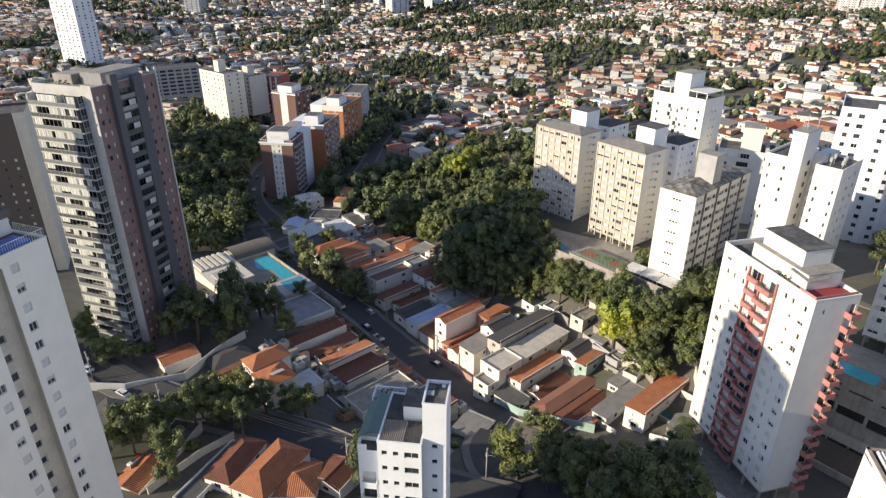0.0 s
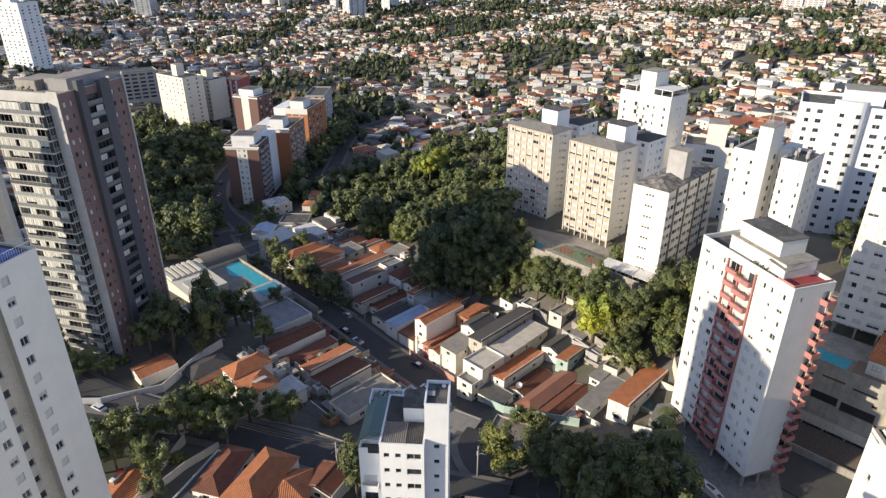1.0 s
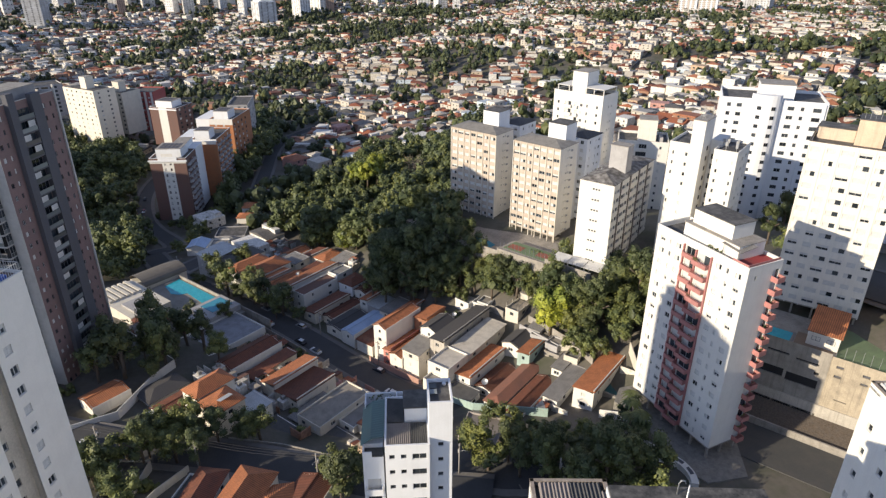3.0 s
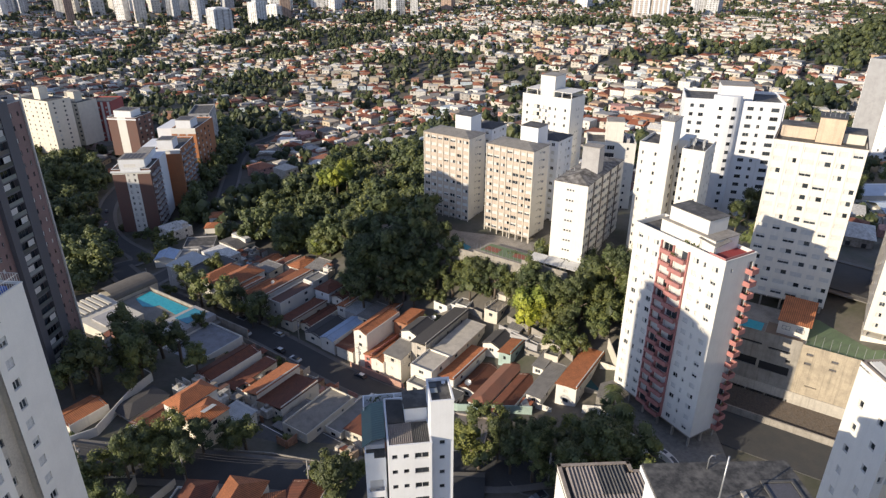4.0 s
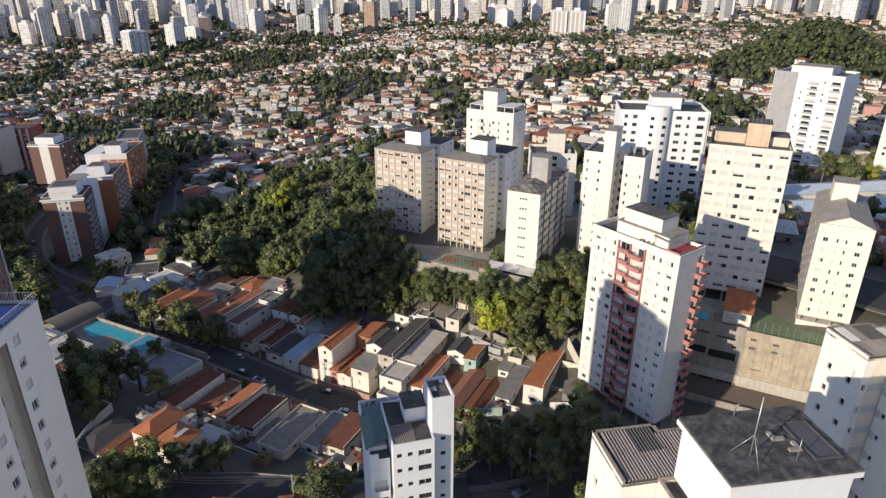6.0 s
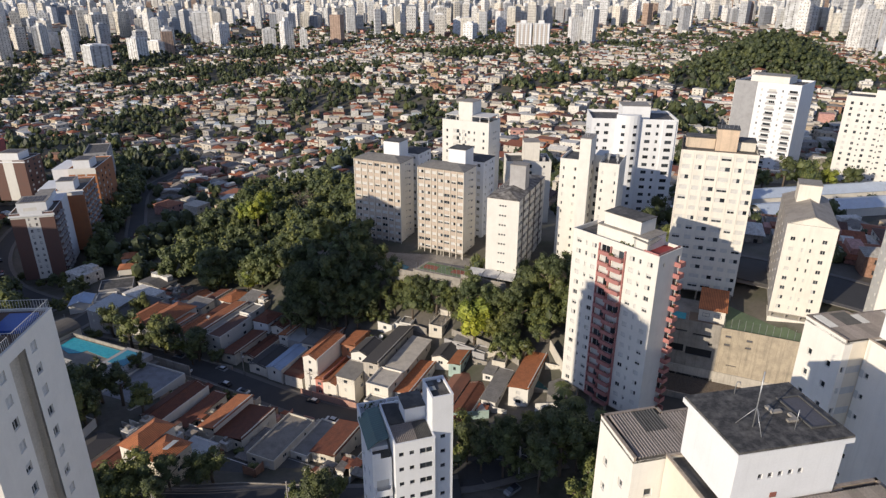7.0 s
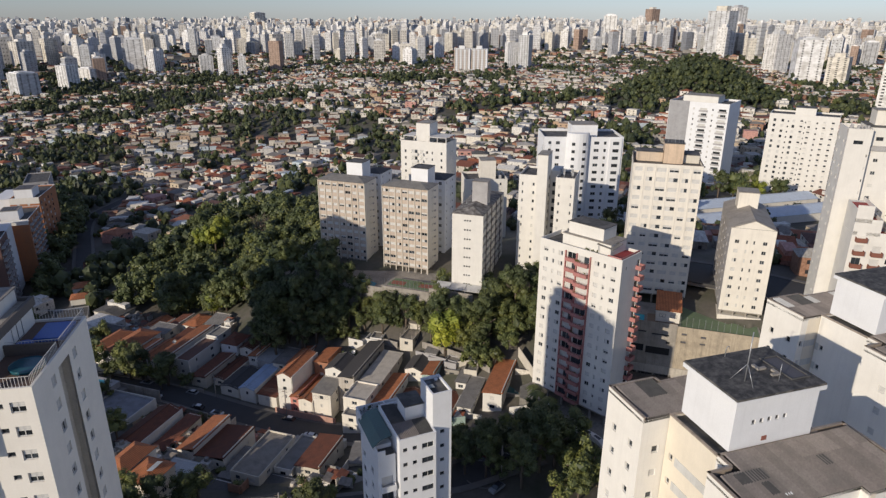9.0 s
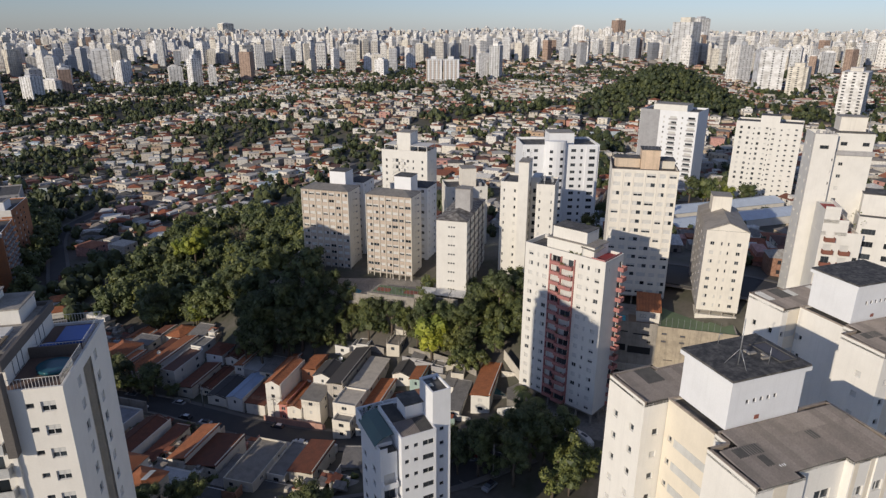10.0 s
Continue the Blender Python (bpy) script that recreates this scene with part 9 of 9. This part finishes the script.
for k in range(4200):
    x, y = random.uniform(-96, 66), random.uniform(88, 262)
    if cell(x, y) in TAKEN or noise.noise((x / 14, y / 14, 4.4)) < -0.05 or not (inside(YARDS, x, y) or inside(yards_west, x, y) or inside(GARDENS, x, y)):
        continue
    s = random.uniform(0.7, 1.7)
    shrubs.append((random.choice(LUMPS), pose(x, y, land(x, y), 0, 0, random.uniform(0, 360)) @ Matrix.Diagonal((s, s, s, 1))))
    if random.random() < 0.5:
        TAKEN.add(cell(x, y))
tagged(joined("yard_shrubs", shrubs, [LEAF_MID]), "green shrubs and creepers in the yards", "shrubs", kind="stuff")
# sheds, annexes and small houses behind the street fronts
for a in range(-236, -60, 3):
    for b in range(58, 143, 3):
        p = lot(a + random.uniform(-1, 1), b + random.uniform(-1.5, 1.5))
        w, d, near, whole, k = VARIANTS[random.randrange(20)]
        q = random.uniform(0.3, 0.62)
        turn = math.radians(LOT) + random.choice((0, math.pi / 2, math.pi))
        if singles > 155 or inside(WOOD, p.x, p.y) or not free(p.x, p.y, w * q, d * q, turn) or not inside(YARDS, p.x, p.y):
            continue
        m = pose(p.x, p.y, land(p.x, p.y), 0, 0, math.degrees(turn)) @ Matrix.Diagonal((q, q, random.uniform(0.45, 0.7), 1))
        singles += 1
        root = thing("outbuilding", m, "small yard outbuilding with a weathered roof behind the houses", "outbuilding", "outbuildings in the yards")
        shared("wall", near[0], root, pose(0, 0, 0)), shared("roof", near[1], root, pose(0, 0, 0))
        for i in (-0.5, -0.2, 0.2, 0.5):
            for j in (-0.5, -0.2, 0.2, 0.5):
                TAKEN.add(cell(p.x + math.cos(turn) * w * q * i - math.sin(turn) * d * q * j, p.y + math.sin(turn) * w * q * i + math.cos(turn) * d * q * j))
tagged(joined("houses_of_the_city", loose, [FAR_WALL, FAR_ROOF, DIM]), "dense small painted houses under clay and cement roofs", "houses", kind="stuff")

# trees among the houses, woods in the hollows and on the hill
woods = []
for k in range(20000):
    r, a = 150 + 1500 * math.sqrt(random.random()), math.radians(random.uniform(-37, 68))
    x, y = r * math.sin(a), r * math.cos(a)
    if near_zone(x, y):
        continue
    dense = leafy_place(x, y)
    if dense < 0.17 and (random.random() > 0.7 or cell(x, y) in TAKEN):
        continue
    if cell(x, y) in TAKEN and dense < 0.4:
        continue
    s = random.uniform(2.2, 4.8) if dense < 0.3 else random.uniform(3.6, 7.2)
    m = pose(x, y, land(x, y) + s * 0.15, 0, 0, random.uniform(0, 360)) @ Matrix.Diagonal((s, s, s * random.uniform(0.9, 1.4), 1))
    woods.append((random.choice(LUMPS if r < 460 else SMALL), m))
    TAKEN.add(cell(x, y))
for k in range(1500):
    x, y = random.gauss(640, 46), random.gauss(528, 46)
    s = random.uniform(3.6, 6.5)
    if math.hypot(x - 640, y - 528) < 105:
        woods.append((random.choice(SMALL), pose(x, y, land(x, y) + 1.0, 0, 0, random.uniform(0, 360)) @ Matrix.Diagonal((s, s, s, 1))))
tagged(joined("far_woods", woods, [LEAF_FAR]), "dense dark green trees between the houses and over the hill", "trees", kind="stuff")


def far_tower(k):
    """A tower of the skyline: body with corner piers, a window on each floor in columns, tank block."""
    rnd = random.Random(900 + k)
    w, d, h = rnd.uniform(15, 26), rnd.uniform(14, 22), 3.0 * rnd.randint(15, 24)
    wall, panes, top = bmesh.new(), bmesh.new(), bmesh.new()
    box(wall, -w / 2, w / 2, -d / 2, d / 2, -12, h)
    floors = int(h / 3.0)
    nx, ny = max(3, int(w / 4.6)), max(3, int(d / 5.0))
    wide = rnd.choice((1.0, 1.3, 1.8))
    for f in range(floors):
        z = 1.1 + 3.0 * f
        for i in range(nx):
            x = -w / 2 + w * (i + 0.5) / nx
            quad(panes, (x - wide / 2, -d / 2 - 0.06, z), (x + wide / 2, -d / 2 - 0.06, z), (x + wide / 2, -d / 2 - 0.06, z + 1.4), (x - wide / 2, -d / 2 - 0.06, z + 1.4))
        for i in range(ny):
            y = -d / 2 + d * (i + 0.5) / ny
            for q in (-1, 1):
                e = q * (w / 2 + 0.06)
                quad(panes, (e, y - q * wide / 2, z), (e, y + q * wide / 2, z), (e, y + q * wide / 2, z + 1.4), (e, y - q * wide / 2, z + 1.4))
    box(top, -w * 0.25, w * 0.2, -d * 0.25, d * 0.25, h - 0.5, h + rnd.uniform(3.5, 7))
    if k % 2:
        box(top, -w * 0.42, w * 0.42, -d * 0.4, d * 0.4, h - 0.5, h + 2.4)
    return w, d, h, wall, panes, top


TOWERS = []
for k in range(12):
    w, d, h, wall, panes, top = far_tower(k)
    near = [mesh_of(b.copy(), n, m) for b, n, m in ((wall, "wall", ONE_TOWER), (panes, "glazing", DIM), (top, "tank_block", ONE_TOWER))]
    panes.free()
    panes = bmesh.new()
    nx, ny = max(3, int(w / 5.5)), max(3, int(d / 5.5))
    for z in range(2, int(h) - 2, 6):
        for i in range(nx):
            x = -w / 2 + w * (i + 0.5) / nx
            quad(panes, (x - 0.8, -d / 2 - 0.1, z), (x + 0.8, -d / 2 - 0.1, z), (x + 0.8, -d / 2 - 0.1, z + 1.9), (x - 0.8, -d / 2 - 0.1, z + 1.9))
        for i in range(ny):
            y = -d / 2 + d * (i + 0.5) / ny
            quad(panes, (-w / 2 - 0.1, y + 0.8, z), (-w / 2 - 0.1, y - 0.8, z), (-w / 2 - 0.1, y - 0.8, z + 1.9), (-w / 2 - 0.1, y + 0.8, z + 1.9))
    for f in panes.faces:
        f.material_index = 1
    whole = bmesh.new()
    for b in (wall, panes, top):
        me = mesh_of(b, "piece", FAR_TOWER)
        whole.from_mesh(me)
        bpy.data.meshes.remove(me)
    TOWERS.append((w, d, h, near, mesh_of(whole, "city_tower", FAR_TOWER)))


def skyline(x, y, width, high, k=None, turn=None, label="pale residential tower on the skyline"):
    w, d, h, near, whole = TOWERS[random.randrange(12) if k is None else k]
    turn = random.choice((-35, -12, 0, 20, 40)) + random.uniform(-6, 6) if turn is None else turn
    m = pose(x, y, land(x, y), 0, 0, turn) @ Matrix.Diagonal((width / w, width / w * random.uniform(0.8, 1.1), high / h, 1))
    root = thing("residential_tower", m, label, "tower", "towers of the skyline")
    for n, me in zip(("wall", "glazing", "tank_block"), near):
        p = shared(n, me, root, pose(0, 0, 0))
        if n == "glazing":
            tagged(p, kind="stuff")
    return root


for x, y, width, high, k, label in (
    (-85.6, 1255, 32, 37, 3, "grey-white residential tower standing alone among houses"), (-87, 1596, 38, 55, None, ""), (729, 1036, 21, 50, 2, "yellowish residential tower beside a white one"),
    (744, 1012, 21, 64, 4, "slim white residential tower"), (1040, 1861, 60, 35, 5, "wide brown office block on the skyline"), (1488, 1142, 42, 114, 6, "tall pale green tower on the skyline"),
    (1609, 1212, 120, 52, 7, "wide grey apartment slab on the skyline"), (1163, 767, 36, 72, 8, "grey apartment slab behind the wooded hill"), (985, 600, 36, 68, 9, "grey apartment slab behind the wooded hill"),
    (950, 530, 34, 46, 10, "pale apartment slab beside the road"), (735, 350, 40, 53, 0, "white residential tower with red balcony marks"), (1231, 1269, 20, 64, 1, ""), (1753, 1669, 44, 90, 2, "brown residential tower on the skyline"),
    (1788, 1850, 38, 90, 3, ""), (2643, 2425, 50, 104, 4, "tall dark tower on the skyline"), (2486, 1820, 60, 115, 5, ""), (273, 1281, 14, 41, 6, ""), (223, 1361, 25, 38, 7, ""), (351, 1315, 22, 60, 8, ""), (114, 1525, 36, 62, 9, ""), (246, 1301, 22, 57, 10, ""),
    (17, 1400, 34, 24, 11, "low brown brick block before the skyline"), (1062, 3998, 75, 75, 1, "tall dark office tower on the horizon"), (-513, 940, 30, 60, 2, ""), (-430, 1180, 26, 52, 3, ""), (-560, 1020, 26, 56, 5, ""), (-20, 1330, 26, 40, 4, ""),
):
    skyline(x, y, width, high, k, None, label or "pale residential tower on the skyline")


def pink_pair(x, y):
    """Two joined white slabs with pink stripes."""
    for dx, dy, k in ((0, 0, 0), (24, -19, 1)):
        t = Tower("apartment_tower", (x + dx - 13, y + dy - 3), (x + dx + 9, y + dy - 20), 18, 48, 2, "white apartment tower with pink stripes", COOL, seed=300 + k)
        for f in range(15):
            tagged(part("window_row", solid(*[(1.6 + 3.6 * i, 3.4 + 3.6 * i, -0.06, 0.02, 2.2 + 3 * f, 3.6 + 3 * f) for i in range(7)]), DIM, t.root), kind="stuff")
        t.strips("front", [0.8 + 7.2 * i for i in range(4)], 1.8, 0.12, 0, 44, PINKISH, "pink_stripe")
        t.close(parapet=0.7)
        t.block("tank_block", 8, 18, 5, 12, t.h - 0.7, t.h + 5, COOL, lid=CONCRETE)


pink_pair(587, 998)
random.seed(91)
far_items, count = [], 0
for k in range(5200):
    r, a = 1150 + 3300 * random.random() ** 0.75, math.radians(random.uniform(-37, 68))
    x, y = r * math.sin(a), r * math.cos(a)
    deg = math.degrees(a)
    front = 1330 if deg < 26 else 1330 + (deg - 26) * 45 if deg < 40 else 1960 - (deg - 40) * 18
    cluster = noise.noise((x / 260, y / 260, 5.5))
    if r < front or cluster < -0.26 or random.random() < 0.32:
        continue
    high = random.uniform(32, 62) * (1.0 if r < 2300 else 0.72) * (1 + 0.35 * max(0, cluster)) * (1.15 if deg > 30 else 1.0)
    width = random.uniform(13, 24)
    if count < 95 and r < 1900:
        count += 1
        skyline(x, y, width, high)
    else:
        w, d, h, near, whole = TOWERS[random.randrange(12)]
        far_items.append((whole, pose(x, y, land(x, y), 0, 0, random.uniform(-40, 40)) @ Matrix.Diagonal((width / w, width / w, high / h, 1))))
tagged(joined("skyline_towers", far_items, [FAR_TOWER, DIM]), "hundreds of pale towers along the horizon", "towers", kind="stuff")
low = []
for k in range(7000):
    r, a = 1480 + 2900 * random.random() ** 0.9, math.radians(random.uniform(-37, 68))
    x, y = r * math.sin(a), r * math.cos(a)
    s = random.uniform(1.0, 2.2)
    low.append((PLAIN[random.randrange(20)], pose(x, y, land(x, y), 0, 0, random.uniform(-90, 90)) @ Matrix.Diagonal((s, s, random.uniform(1.0, 1.8), 1))))
tagged(joined("distant_roofs", low, [FAR_WALL, FAR_ROOF, DIM]), "distant low roofs between the skyline towers", "houses", kind="stuff")
green = []
for k in range(4200):
    r, a = 1250 + 2600 * random.random(), math.radians(random.uniform(-37, 68))
    x, y = r * math.sin(a), r * math.cos(a)
    if noise.noise((x / 150, y / 150, 2.2)) > -0.05:
        s = random.uniform(5, 10)
        green.append((random.choice(SMALL), pose(x, y, land(x, y), 0, 0, random.uniform(0, 360)) @ Matrix.Diagonal((s * 1.4, s * 1.4, s, 1))))
tagged(joined("distant_trees", green, [LEAF_FAR]), "distant dark tree clumps between the towers", "trees", kind="stuff")
